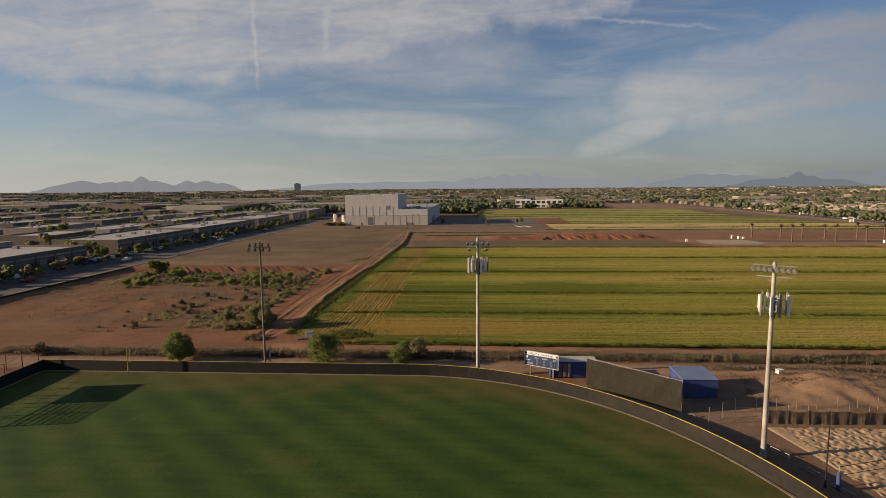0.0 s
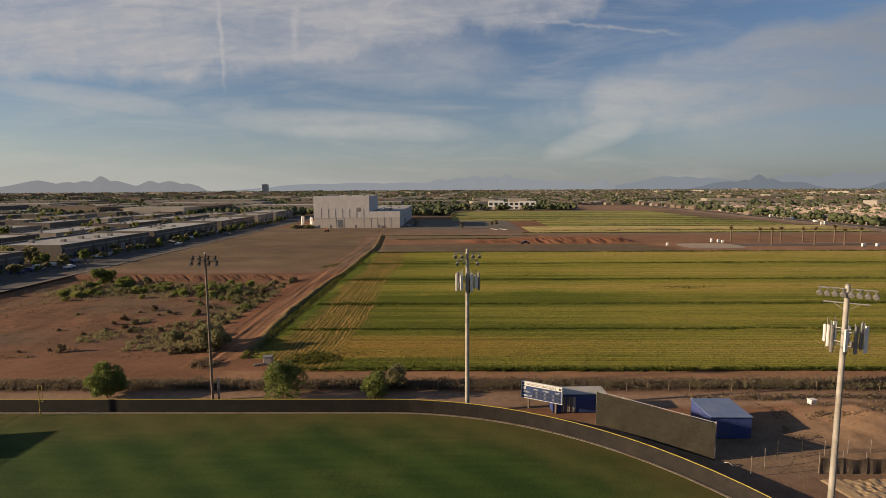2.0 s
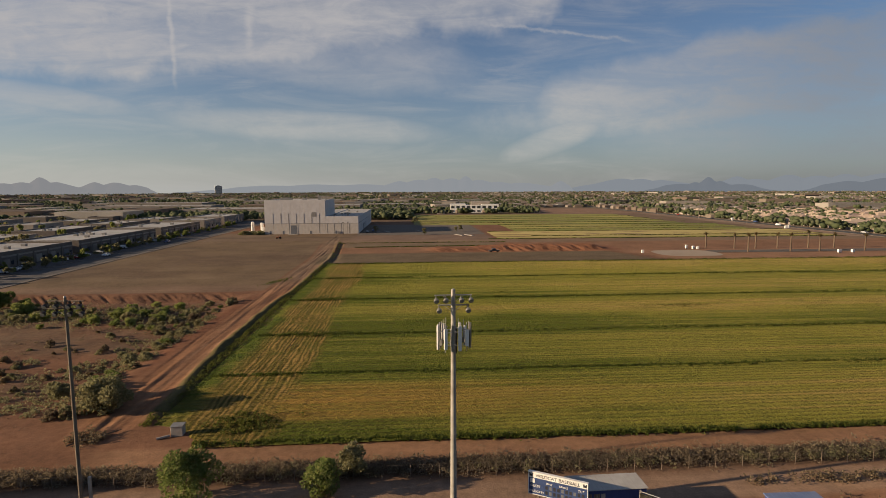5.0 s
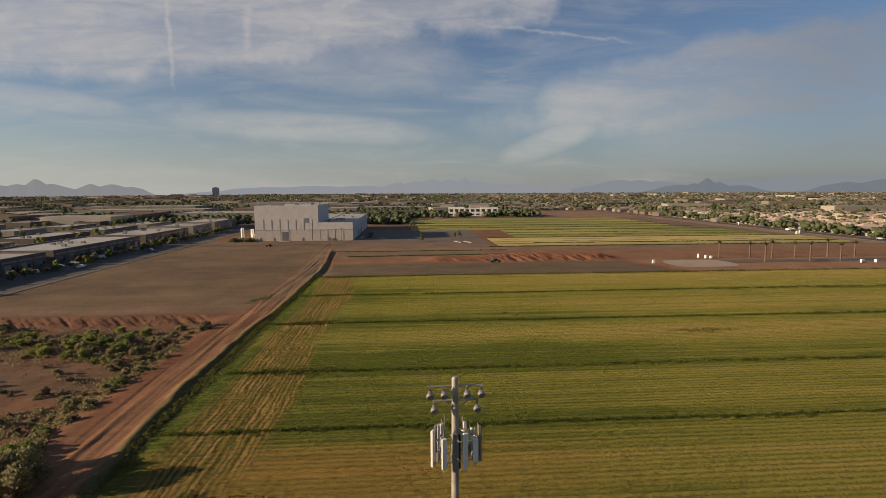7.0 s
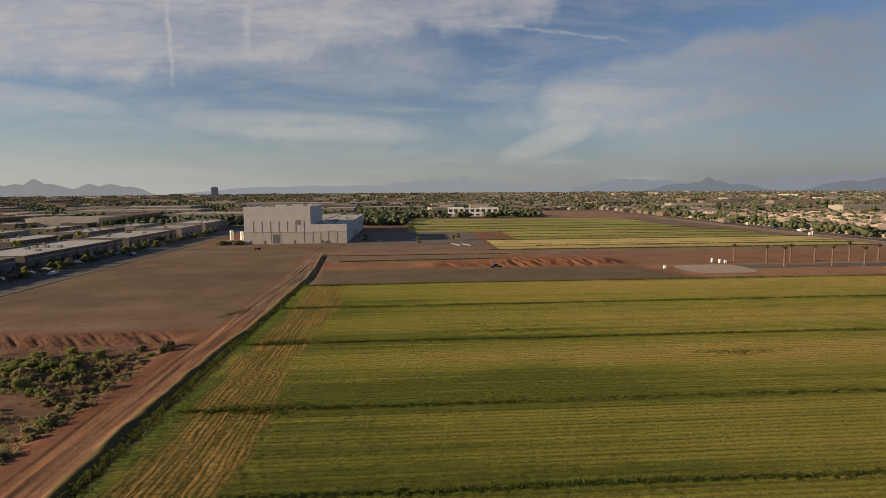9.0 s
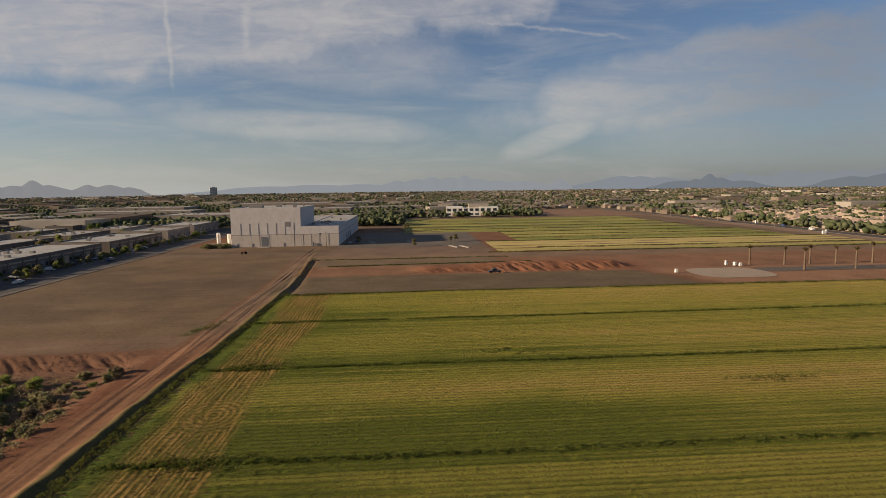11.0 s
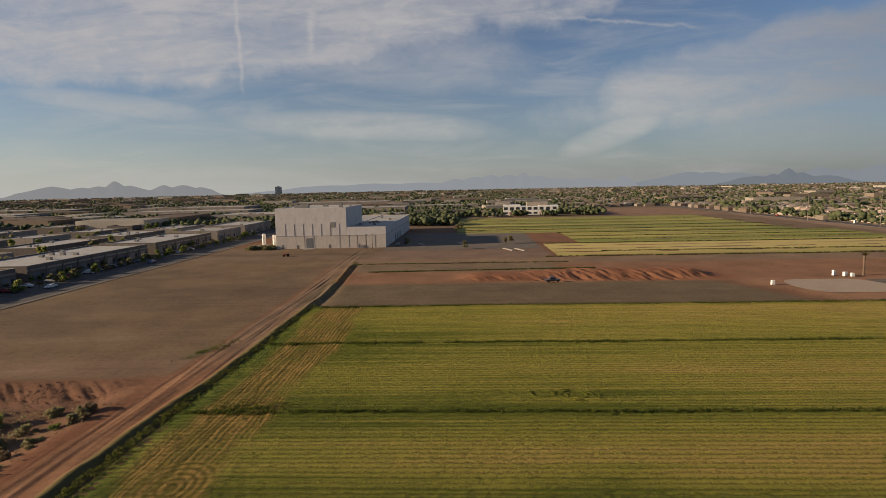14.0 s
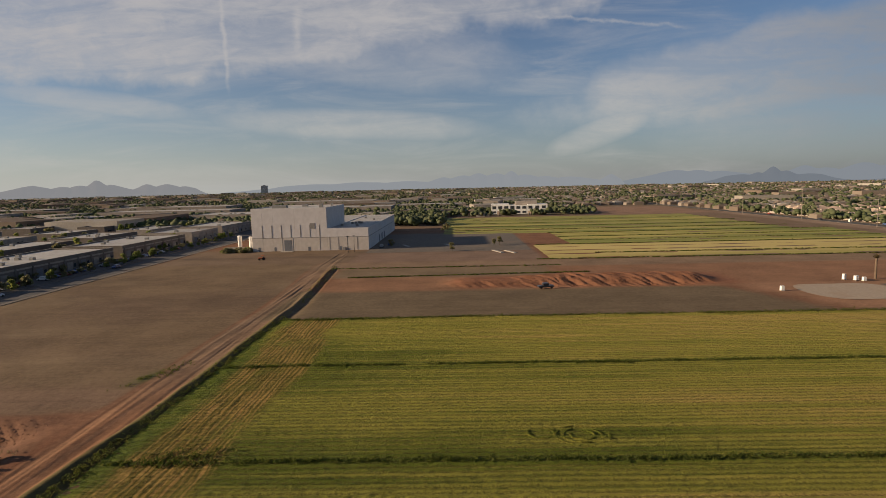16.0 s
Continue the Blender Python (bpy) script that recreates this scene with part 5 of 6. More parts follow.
for x_, y_, h_, w_ in ((-99.0, 447, 8.2, 1.1), (-92.0, 445, 7.6, 1.0), (-90.0, 440, 5, 0.9)):
    tk = thing("storage_tank", pose(x_, y_, 0), "tall white cylindrical storage tank beside the warehouse", "tank", "tanks beside the warehouse")
    part("shell", rod((0, 0, 0.4), (0, 0, h_ - 0.3), w_, seg=24), M_WHITE, tk)
    part("dome", rod((0, 0, h_ - 0.3), (0, 0, h_), w_, w_ * 0.4, 24), M_WHITE, tk)
    part("skirt", rod((0, 0, 0), (0, 0, 0.42), w_ * 0.92, seg=24), M_CONCRETE, tk)
lm = thing("yard_lamp", pose(-33.2, 424.5, 0), "slim grey yard lamp before the warehouse", "lamp")
part("column", rod((0, 0, 0), (0, 0, 8.5), 0.13, 0.08), M_DARKMETAL, lm)
part("lantern", boxy(-0.7, -0.2, 8.4, 0.7, 0.2, 8.6, 0.03), M_DARKMETAL, lm)
lm2 = copy_thing(lm, pose(-30.5, 427.5, 0))
yw = thing("yard_wall", Matrix(), "low tan block yard wall beside the tanks", "wall")
part("run", boxy(-104, 441.5, 0, -87.2, 441.8, 2.0), M_TILTUP_LOW, yw)
part("coping", boxy(-104.1, 441.4, 2.0, -87.2, 441.9, 2.12), M_CONCRETE, yw)
solo("parking_lot", grid_mesh("parking_lot", span((-23.5, 10), (62, 0)), span((420, 10), (523, 0)), lambda x, y: 0.05 + 0 * x, M_LOT), None, "worn asphalt car park beside the warehouse", "car park", kind="structure")
for k, (x_, y_) in enumerate(((50.4, 414.2), (44.2, 416.2), (-4.9, 449), (19.3, 449))):
    pl = thing("kerb_island", pose(x_, y_, 0, 0, 0, 20), "narrow pale concrete kerb island", "kerb", "kerb islands")
    part("kerb", boxy(-0.9, -6, 0, 0.9, 6, 0.3, 0.06), M_CONCRETE, pl)

# ---- street with its kerbs ----
solo("street", grid_mesh("street", span((-132.6, 4), (-120, 0)), span((60, 8), (655, 0)), lambda x, y: 0.03 + 0 * x, M_ASPHALT), None, "grey asphalt street beside the business park", "road", kind="structure")
bm = boxy(-120.0, 60, 0, -119.6, 655, 0.17)
add_box(bm, -133.0, 60, 0, -132.6, 655, 0.17)
solo("kerb", bm, M_PAVING, "pale concrete kerbs of the street", "kerb", kind="structure")
solo("pavement", boxy(-119.58, 60, 0, -117.8, 655, 0.15), M_PAVING, "pale concrete pavement along the street", "pavement", kind="structure")
solo("parking_strip", grid_mesh("parking_strip", span((-149.0, 4), (-133.1, 0)), span((60, 8), (600, 0)), lambda x, y: 0.05 + 0 * x, M_ASPHALT), None, "asphalt forecourt before the business units", "car park", kind="structure")
solo("street", grid_mesh("street", span((304, 5), (318, 0)), span((290, 40), (1400, 0)), lambda x, y: 0.03 + 0 * x, M_ASPHALT), None, "distant asphalt street beside walled houses", "road", kind="structure")
bm = boxy(303.6, 290, 0, 304.0, 1400, 0.17)
add_box(bm, 318.0, 290, 0, 318.4, 1400, 0.17)
solo("kerb", bm, M_PAVING, "pale kerbs of the distant street", "kerb", kind="structure")
bw = thing("boundary_wall", Matrix(), "pale block boundary wall in front of the houses", "wall")
for i in range(30):
    part("panel", boxy(326.0, 316 + i * 15, 0, 326.3, 330.4 + i * 15, 2.1), M_WALL_PALE, bw)
    part("pier", boxy(325.8, 330.4 + i * 15, 0, 326.5, 331 + i * 15, 2.4), M_STUCCO, bw)


# ---- business park ----
def unit_block(x0, y0, x1, y1, h, pale=False, doors=True, group="business units"):
    b_ = thing("business_unit", pose((x0 + x1) / 2, (y0 + y1) / 2, 0), "flat-roofed pale concrete business unit" if pale else "flat-roofed tan block business unit with parapet", "building", group)
    hx, hy = (x1 - x0) / 2, (y1 - y0) / 2
    w_ = M_WALL_PALE if pale else M_WALL_A
    part("wall", walled(-hx, -hy, hx, hy, h, 0.35), w_, b_)
    part("roof", boxy(-hx + 0.36, -hy + 0.36, h - 0.9, hx - 0.36, hy - 0.36, h - 0.55), M_PALEROOF, b_)
    part("coping", add_box(add_box(add_box(boxy(-hx - 0.05, -hy - 0.05, h, hx + 0.05, -hy + 0.4, h + 0.12), -hx - 0.05, hy - 0.4, h, hx + 0.05, hy + 0.05, h + 0.12), -hx - 0.05, -hy + 0.4, h, -hx + 0.4, hy - 0.4, h + 0.12), hx - 0.4, -hy + 0.4, h, hx + 0.05, hy - 0.4, h + 0.12), M_CONCRETE, b_)
    g = random.Random(int(x0 * 7 + y0 * 13))
    for i in range(int(hy / 6)):
        q = g.uniform(-hy * 0.85, hy * 0.8)
        p = g.uniform(-hx * 0.7, hx * 0.6)
        part("roof_unit", boxy(p, q, h - 0.56, p + 2.0, q + 1.6, h + 0.6, 0.05), M_LAMP, b_)
    if doors:
        n_ = max(2, int(2 * hy / 9))
        for i in range(n_):
            q = -hy + 2 * hy * (i + 0.5) / n_
            part("pilaster", boxy(hx, q - 3.9, 0, hx + 0.35, q - 3.1, h - 1.4, 0.03), w_, b_)
            part("roller_door", boxy(hx + 0.0, q - 1.7, 0, hx + 0.07, q + 1.7, 3.4), M_WALL_PALE if i % 3 else M_SHUTTER, b_, "roller door")
            part("window", boxy(hx + 0.0, q + 2.4, 0.9, hx + 0.06, q + 3.9, 2.5), M_GLASS, b_)
        part("entrance_band", boxy(hx, -hy, h - 2.2, hx + 0.12, hy, h - 1.5), M_WALL_PALE, b_)
    else:
        for i in range(max(2, int(2 * hy / 14))):
            part("window", boxy(hx, -hy + 4 + i * 14, 1.0, hx + 0.06, -hy + 9 + i * 14, 2.8), M_GLASS, b_)
    return b_


for y0, y1, h_, p_ in ((146.5, 237.8, 6.2, 0), (258.5, 325.6, 6.4, 0), (331, 412.3, 6.4, 0), (420.2, 486.8, 6.4, 0), (495.8, 535.3, 6.8, 1), (543.2, 600.3, 7.3, 1)):
    unit_block(-182, y0, -150.0, y1, h_, bool(p_), True, "business units along the street")
g = random.Random(8)
for x0, x1, ya, yb in ((-237.7, -209.5, 201.4, 582.7), (-291, -263.8, 224.8, 635.4), (-351.1, -320.1, 262.3, 687.4), (-419, -383.1, 318.5, 739), (-494.7, -451.1, 363.1, 790.7)):
    y_ = ya + g.uniform(0, 20)
    while y_ < yb:
        l_ = g.uniform(28, 62)
        unit_block(x0 + g.uniform(-3, 3), y_, x1 + g.uniform(-3, 3), y_ + l_, g.uniform(4.8, 6.4), g.random() < 0.3, False, "business units further back")
        y_ += l_ + g.uniform(12, 24)
for x0, y0, x1, y1, h_, p_ in ((-253.5, 704.6, -146.2, 764.8, 8.4, 1), (-419.2, 808, -253.5, 860, 9.3, 1), (-604.5, 653, -507, 704.6, 10.2, 0), (-682.5, 790.7, -546, 851.3, 9.3, 1), (-204.8, 842.7, -58.5, 903.3, 8.4, 1), (-507, 960.2, -321.8, 1027.6, 9.3, 1), (-292.5, 1085.4, -117, 1162.5, 10.2, 1), (-799.5, 989.1, -624, 1056.5, 8.4, 0), (-146.2, 653, -87.8, 687.4, 7.4, 1), (-39, 764.8, 28.9, 795, 6.5, 0), (57.5, 1056.5, 168.1, 1104.7, 7.4, 1), (-58.5, 912, 38.5, 960.2, 7.4, 1)):
    unit_block(x0, y0, x1, y1, h_, bool(p_), False, "large sheds in the distance")
# two-winged white offices beyond the far hay
of = thing("office_building", pose(95, 752, 0, 0, 0, -4), "low white office building with dark window bays and stepped roof", "office building")
for x0, x1, h_ in ((-31, -11, 11.0), (-11, 9, 9.5), (9, 31, 10.5)):
    part("wing", boxy(x0, 0, 0, x1 - 0.1, 26, h_, 0.1), M_WHITE, of)
    for i in range(3):
        a_ = x0 + 1 + i * (x1 - x0) / 3
        part("window_bay", boxy(a_, -0.12, 1.0, a_ + 4.2, -0.02, 3.2), M_GLASS, of)
        part("window_bay", boxy(a_, -0.12, 5.6, a_ + 4.2, -0.02, 8.8), M_GLASS, of)
part("penthouse", boxy(-4, 8, 9.4, 20, 22, 14.0, 0.1), M_WALL_PALE, of)
ofl = thing("office_building", pose(28, 765, 0, 0, 0, -4), "long low tan office with a red awning among trees", "office building")
part("wing", boxy(-36, 0, 0, 24, 22, 4.6, 0.1), M_WALL_A, ofl)
part("awning", boxy(-34, -1.6, 3.2, 2, -0.0, 3.6), M_TILE, ofl)
tb = thing("tower_block", pose(-1370, 4150, 0, 0, 0, 20), "lone grey tower block on the skyline", "tower block")
part("body", boxy(-24, -18, 0, 24, 18, 56, 0.3), M_WHITE, tb)
for i in range(11):
    part("window_band", boxy(-24.2, -18.3, 4 + i * 4.7, 24.2, -18.0, 6.6 + i * 4.7), M_GROOVE, tb)
part("roof_plant", boxy(-10, -8, 56, 10, 8, 60, 0.2), M_GROOVE, tb)


# ---- cars ----
def car(paint, van=0.0):
    c_ = thing("car", Matrix(), "parked car beside the business units", "car", "cars on the forecourt")
    prof = [(-2.2, 0.35), (-2.25, 0.75), (-1.95, 0.92), (-1.25, 1.0), (-0.65 - van * 0.4, 1.42 + van * 0.35), (0.9 + van * 0.9, 1.45 + van * 0.35), (1.65 + van * 0.4, 1.02 + van * 0.5), (2.15, 0.95 + van * 0.3), (2.25, 0.6), (2.2, 0.35)]
    bm = bmesh.new()
    l_ = [bm.verts.new((x_, -0.88 + (0.12 if z_ > 1.2 else 0), z_)) for x_, z_ in prof]
    r_ = [bm.verts.new((x_, 0.88 - (0.12 if z_ > 1.2 else 0), z_)) for x_, z_ in prof]
    bm.faces.new(l_)
    bm.faces.new(r_[::-1])
    for i in range(len(prof)):
        j = (i + 1) % len(prof)
        bm.faces.new((l_[j], l_[i], r_[i], r_[j]))
    bmesh.ops.recalc_face_normals(bm, faces=bm.faces)
    part("body", bm, paint, c_)
    part("side_glass", boxy(-0.75, -0.84, 1.03, 1.0, -0.80, 1.33), M_GLASS, c_)
    part("side_glass", boxy(-0.75, 0.80, 1.03, 1.0, 0.84, 1.33), M_GLASS, c_)
    part("windscreen", boxy(-1.12, -0.66, 1.08, -0.78, 0.66, 1.34, 0, None), M_GLASS, c_)
    for x_ in (-1.4, 1.4):
        for y_ in (-0.82, 0.82):
            part("wheel", rod((x_, y_ - 0.11, 0.33), (x_, y_ + 0.11, 0.33), 0.33, seg=14), M_TYRE, c_)
    return c_


templates = [car(CAR_PAINT[i], v) for i, v in ((0, 0.0), (1, 0.0), (2, 0.0), (3, 0.4), (0, 0.8), (4, 0.0))]
g = random.Random(21)
spots = []
for y_ in np.arange(163, 493, 5.4):
    if g.random() < 0.5:
        spots.append((-140.5 + g.uniform(-0.6, 0.6), y_ + g.uniform(-0.8, 0.8), g.choice((0, 180)) + g.uniform(-4, 4)))
for y_ in (185, 235, 318, 383):
    spots.append((-130.6, y_, 90))
spots += [(314, 400, 90), (315, 517, 90), (308, 574, 90), (314, 653, 90), (308, 477, 90), (-18.5, 446, 90), (-15, 455, 90)]
for i, (x_, y_, a_) in enumerate(spots):
    if i < len(templates):
        templates[i].matrix_world = pose(x_, y_, 0.06, 0, 0, a_)
    else:
        copy_thing(templates[g.randrange(len(templates))], pose(x_, y_, 0.06, 0, 0, a_))
tr = thing("pickup_truck", pose(51.9, 316.8, 0.05, 0, 0, 8), "dark pickup parked beside the red earthworks", "pickup truck")
part("body", boxy(-2.6, -0.95, 0.45, 2.6, 0.95, 1.0, 0.08), CAR_PAINT[2], tr)
part("cab", boxy(-1.1, -0.85, 1.0, 0.9, 0.85, 1.8, 0.2), CAR_PAINT[2], tr)
part("window", boxy(-1.0, -0.87, 1.2, 0.8, -0.85, 1.6), M_GLASS, tr)
for x_ in (-1.7, 1.7):
    for y_ in (-0.9, 0.9):
        part("wheel", rod((x_, y_ - 0.12, 0.38), (x_, y_ + 0.12, 0.38), 0.38, seg=14), M_TYRE, tr)
tc = thing("tractor", pose(-70.4, 400.5, 0.05, 0, 0, 15), "small orange tractor on the stubble", "tractor")
part("body", boxy(-1.5, -0.45, 0.7, 1.4, 0.45, 1.3, 0.08), M_ORANGE, tc)
part("canopy", boxy(-0.2, -0.6, 2.2, 1.3, 0.6, 2.32, 0.03), M_ORANGE, tc)
part("canopy_post", add_rod(rod((-0.1, -0.5, 1.3), (-0.1, -0.5, 2.2), 0.04, seg=6), (1.2, 0.5, 1.3), (1.2, 0.5, 2.2), 0.04, seg=6), M_DARKMETAL, tc)
for x_, r_ in ((-1.1, 0.45), (0.9, 0.7)):
    for y_ in (-0.75, 0.75):
        part("wheel", rod((x_, y_ - 0.18, r_), (x_, y_ + 0.18, r_), r_, seg=16), M_TYRE, tc)

# ---- pale pad, boxes and palms at the new road ----
bm = bmesh.new()
bm.faces.new([bm.verts.new((141.5 + 15 * math.cos(a), 304 + 13.5 * math.sin(a) + 2 * math.sin(3 * a), 0.10)) for a in np.linspace(0, 2 * math.pi, 40, endpoint=False)])
solo("gravel_pad", bm, M_GRAVEL, "pale compacted gravel pad in the red earth", "pad", kind="structure")
solo("street", grid_mesh("new_road", span((156, 5), (298, 0)), span((304, 3), (314, 0)), lambda x, y: 0.09 + 0 * x, M_LOT), None, "short new asphalt road lined with palms", "road", kind="structure")
for k, (x_, y_, h_, w_) in enumerate(((121.4, 306.3, 1.5, 1.0), (151.2, 322.6, 1.9, 0.8), (154, 321, 1.5, 1.3), (155.6, 319.6, 1.3, 1.0), (213.4, 298.9, 1.5, 1.8), (220.4, 299.3, 1.4, 1.8), (293.3, 447.2, 2.2, 2.2), (296.6, 449, 2.6, 1.6), (315, 551.1, 2.4, 2))):
    wb = thing("utility_cabinet", pose(x_, y_, 0.05, 0, 0, 10 * (k % 3)), "white metal utility cabinet on bare earth", "cabinet", "utility cabinets")
    part("housing", boxy(-w_ / 2, -0.45, 0.12, w_ / 2, 0.45, h_, 0.04), M_WHITE, wb)
    part("plinth", boxy(-w_ / 2 - 0.1, -0.55, 0, w_ / 2 + 0.1, 0.55, 0.13), M_CONCRETE, wb)


def palm(h, seed):
    p_ = thing("palm_tree", Matrix(), "newly planted palm with tied brown fronds", "palm tree", "palms along the new road")
    g_ = np.random.default_rng(seed)
    bm = bmesh.new()
    for i in range(7):
        add_rod(bm, (0.05 * math.sin(i), 0, h * i / 7), (0.05 * math.sin(i + 1), 0, h * (i + 1) / 7 + 0.03), 0.40 - 0.012 * i, 0.36 - 0.012 * i, 10)
    part("trunk", bm, M_BARK, p_)
    vs, fs = [], []
    for i in range(44):
        a, e = g_.uniform(0, 2 * math.pi), g_.uniform(0.5, 1.45)
        l_ = g_.uniform(1.6, 2.6)
        d = np.array([math.cos(a) * math.cos(e), math.sin(a) * math.cos(e), math.sin(e)])
        s_ = np.array([-math.sin(a), math.cos(a), 0]) * 0.16
        b0 = np.array([0, 0, h - 0.2])
        mid, tip = b0 + d * l_ * 0.55, b0 + d * l_ + np.array([math.cos(a), math.sin(a), -0.7]) * 0.35
        k0 = len(vs)
        vs += [b0 - s_ * 0.4, b0 + s_ * 0.4, mid - s_, mid + s_, tip]
        fs += [(k0, k0 + 1, k0 + 3), (k0, k0 + 3, k0 + 2), (k0 + 2, k0 + 3, k0 + 4)]
    part("crown", tri_mesh("crown", np.array(vs), np.array(fs), M_FROND), None, p_)
    return p_


pt = [palm(6.9, 3), palm(7.5, 4), palm(6.4, 5)]
for i, (x_, y_) in enumerate(((161.3, 322.5), (173.1, 305.9), (174.8, 319.8), (185.6, 319.4), (194, 305.4), (197.1, 319.4), (209.4, 306.4), (213.4, 319.4), (226.5, 318.5), (231.7, 305.4))):
    if i < 3:
        pt[i].matrix_world = pose(x_, y_, 0.04, 0, 0, 40 * i)
    else:
        copy_thing(pt[i % 3], pose(x_, y_, 0.04, 0, 0, 53 * i))


# ---- trees and scrub ----
def tree(name, label, category, h, spread, seed, leaves, leaf_size, material, trunk=0.14, clumps=26, bole=0.16, group=""):
    """A tapered trunk with limbs, and a crown of leaf sprays in uneven clumps."""
    t_ = thing(name, Matrix(), label, category, group)
    g_ = np.random.default_rng(seed)
    bm = bmesh.new()
    top = Vector((g_.normal(0, 0.1), g_.normal(0, 0.1), h * bole))
    add_rod(bm, (0, 0, -0.15), top, trunk, trunk * 0.72, 9)
    cs, rs = [], []
    for i in range(clumps):
        a = i * 2.399 + g_.uniform(-0.4, 0.4)
        u = (i + 0.5) / clumps
        zz = h * (bole * 0.8 + (0.93 - bole * 0.8) * g_.uniform(0.1, 1.0))
        rr = spread * math.sqrt(u) * (0.92 if zz < h * 0.7 else 0.66) * g_.uniform(0.7, 1.15)
        cs.append((rr * math.cos(a), rr * math.sin(a), zz))
        rs.append(g_.uniform(0.24, 0.42) * spread)
        if i % 2 == 0:
            add_rod(bm, top * g_.uniform(0.6, 1.0), Vector(cs[-1]) * 0.9, trunk * 0.4, trunk * 0.08, 5)
    part("trunk", bm, M_BARK, t_)
    part("crown", leaf_mesh("crown", cs, rs, leaves, leaf_size, material, seed), None, t_)
    return t_


def put(ob, x, y, turn=0, z=None):
    ob.matrix_world = pose(x, y, float(ground_z(np.array(float(x)), np.array(float(y)))) if z is None else z, 0, 0, turn)
    return ob


put(tree("tree", "round dense green young tree beside the dirt road", "tree", 5.1, 2.5, 11, 11000, 0.17, M_LEAF, group="young trees by the fence"), -36.9, 108.2)
put(tree("tree", "loose green young tree with feathery outline", "tree", 5.0, 2.8, 12, 6500, 0.18, M_LEAF, group="young trees by the fence"), -11.5, 107.8)
put(tree("tree", "small bushy green tree beside the wire fence", "tree", 3.8, 1.9, 13, 3200, 0.19, M_LEAF, group="young trees by the fence"), 1.7, 107.8)
put(tree("tree", "small green tree among the canal brush", "tree", 3.4, 1.7, 14, 3200, 0.20, M_LEAF_DULL, group="young trees by the fence"), 4.4, 111.6)
put(tree("bush", "large dusty green bush beside the dirt road", "bush", 4.2, 3.3, 15, 7000, 0.25, M_LEAF_DULL, 0.10, 20, 0.1), -31.8, 131.5)
put(tree("bush", "bright green bush behind a larger one", "bush", 3.3, 2.0, 16, 3200, 0.24, M_LEAF, 0.09, 16, 0.1), -34.5, 136.5)
put(tree("bush", "dusty olive bush on red earth", "bush", 2.6, 1.8, 17, 2600, 0.22, M_LEAF_DULL, 0.08, 14, 0.1), -43.0, 139.5)
put(tree("bush", "tall green tree-like bush at the basin rim", "bush", 4.8, 3.4, 18, 5200, 0.30, M_LEAF, 0.14, 18, 0.12), -101.5, 209)
put(tree("bush", "spreading green bush in the basin", "bush", 3.4, 2.8, 19, 3600, 0.28, M_LEAF_BRIGHT, 0.10, 16, 0.1), -90.5, 202.5)
shrub_t = [tree("bush", "low dusty desert bush", "bush", 1.35, 1.15, 40 + i, 620, 0.21, mt, 0.05, 10, 0.08, "desert bushes in the basin") for i, mt in enumerate((M_LEAF_DULL, M_LEAF_BRIGHT, M_LEAF, M_DRY, M_LEAF_DULL))]
g = random.Random(4)
spots = []
for _ in range(105):                      # the dense band along the basin's north
    spots.append((g.uniform(-106, -44), g.gauss(196, 6.5), g.uniform(0.7, 1.6), g.choice((0, 1, 1, 4, 2))))
for _ in range(46):
    spots.append((g.uniform(-66, -40), g.uniform(140, 188), g.uniform(0.4, 0.95), g.choice((0, 3, 3, 4))))
for i in range(52):                       # thicket along the west side of the road
    y_ = 128 + 80 * (i / 51) + g.uniform(-2, 2)
    spots.append((-34.5 - 3.5 * math.sin(math.pi * (y_ - 128) / 90) - abs(g.gauss(0, 2.6)), y_, g.uniform(0.5, 1.3), g.choice((0, 0, 2, 3, 4, 3))))
spots += [(-59.2, 130.2, 0.9, 3), (-64.5, 111.2, 1.5, 3), (-62, 131, 0.4, 3), (-67, 130, 0.35, 3), (-52, 143, 0.7, 3), (-50, 141, 0.6, 0), (-74, 150, 0.5, 3), (-80, 165, 0.5, 0)]
for _ in range(26):
    spots.append((g.uniform(-105, -89), g.uniform(431, 437), g.uniform(1.0, 2.0), g.choice((0, 4, 2))))
for i, (x_, y_, s_, k) in enumerate(spots):
    z_ = float(ground_z(np.array(x_), np.array(y_))) - 0.06
    m = pose(x_, y_, z_, 0, 0, g.uniform(0, 360)) @ Matrix.Diagonal((s_, s_, s_ * g.uniform(0.75, 1.1), 1))
    if i < 5:
        shrub_t[i].matrix_world = m
    else:
        o = copy_thing(shrub_t[k], Matrix())
        o.matrix_world = m

# the carpet of low green scrub between the bushes
r_ = np.random.default_rng(66)
n = 1500
x, y = r_.uniform(-108, -43, n), r_.normal(197, 6.5, n)
keep = (fbm(x, y, 10, 3, 19) > -0.25) & (y < 214)
x, y = x[keep], y[keep]
s = r_.uniform(0.35, 1.0, len(x))
solo("low_scrub", leaf_mesh("low_scrub", np.stack([x, y, ground_z(x, y) + s * 0.35], 1), s * 0.8, 17000, 0.17, M_LEAF_DULL, 67), None, "low green scrub over the basin", "scrub", kind="stuff")
n = 1500
x, y = r_.uniform(-66, -36, n), r_.uniform(130, 190, n)
keep = (fbm(x, y, 9, 3, 20) + 0.02 * (x + 55) > 0.0)
x, y = x[keep], y[keep]
s = r_.uniform(0.2, 0.6, len(x))
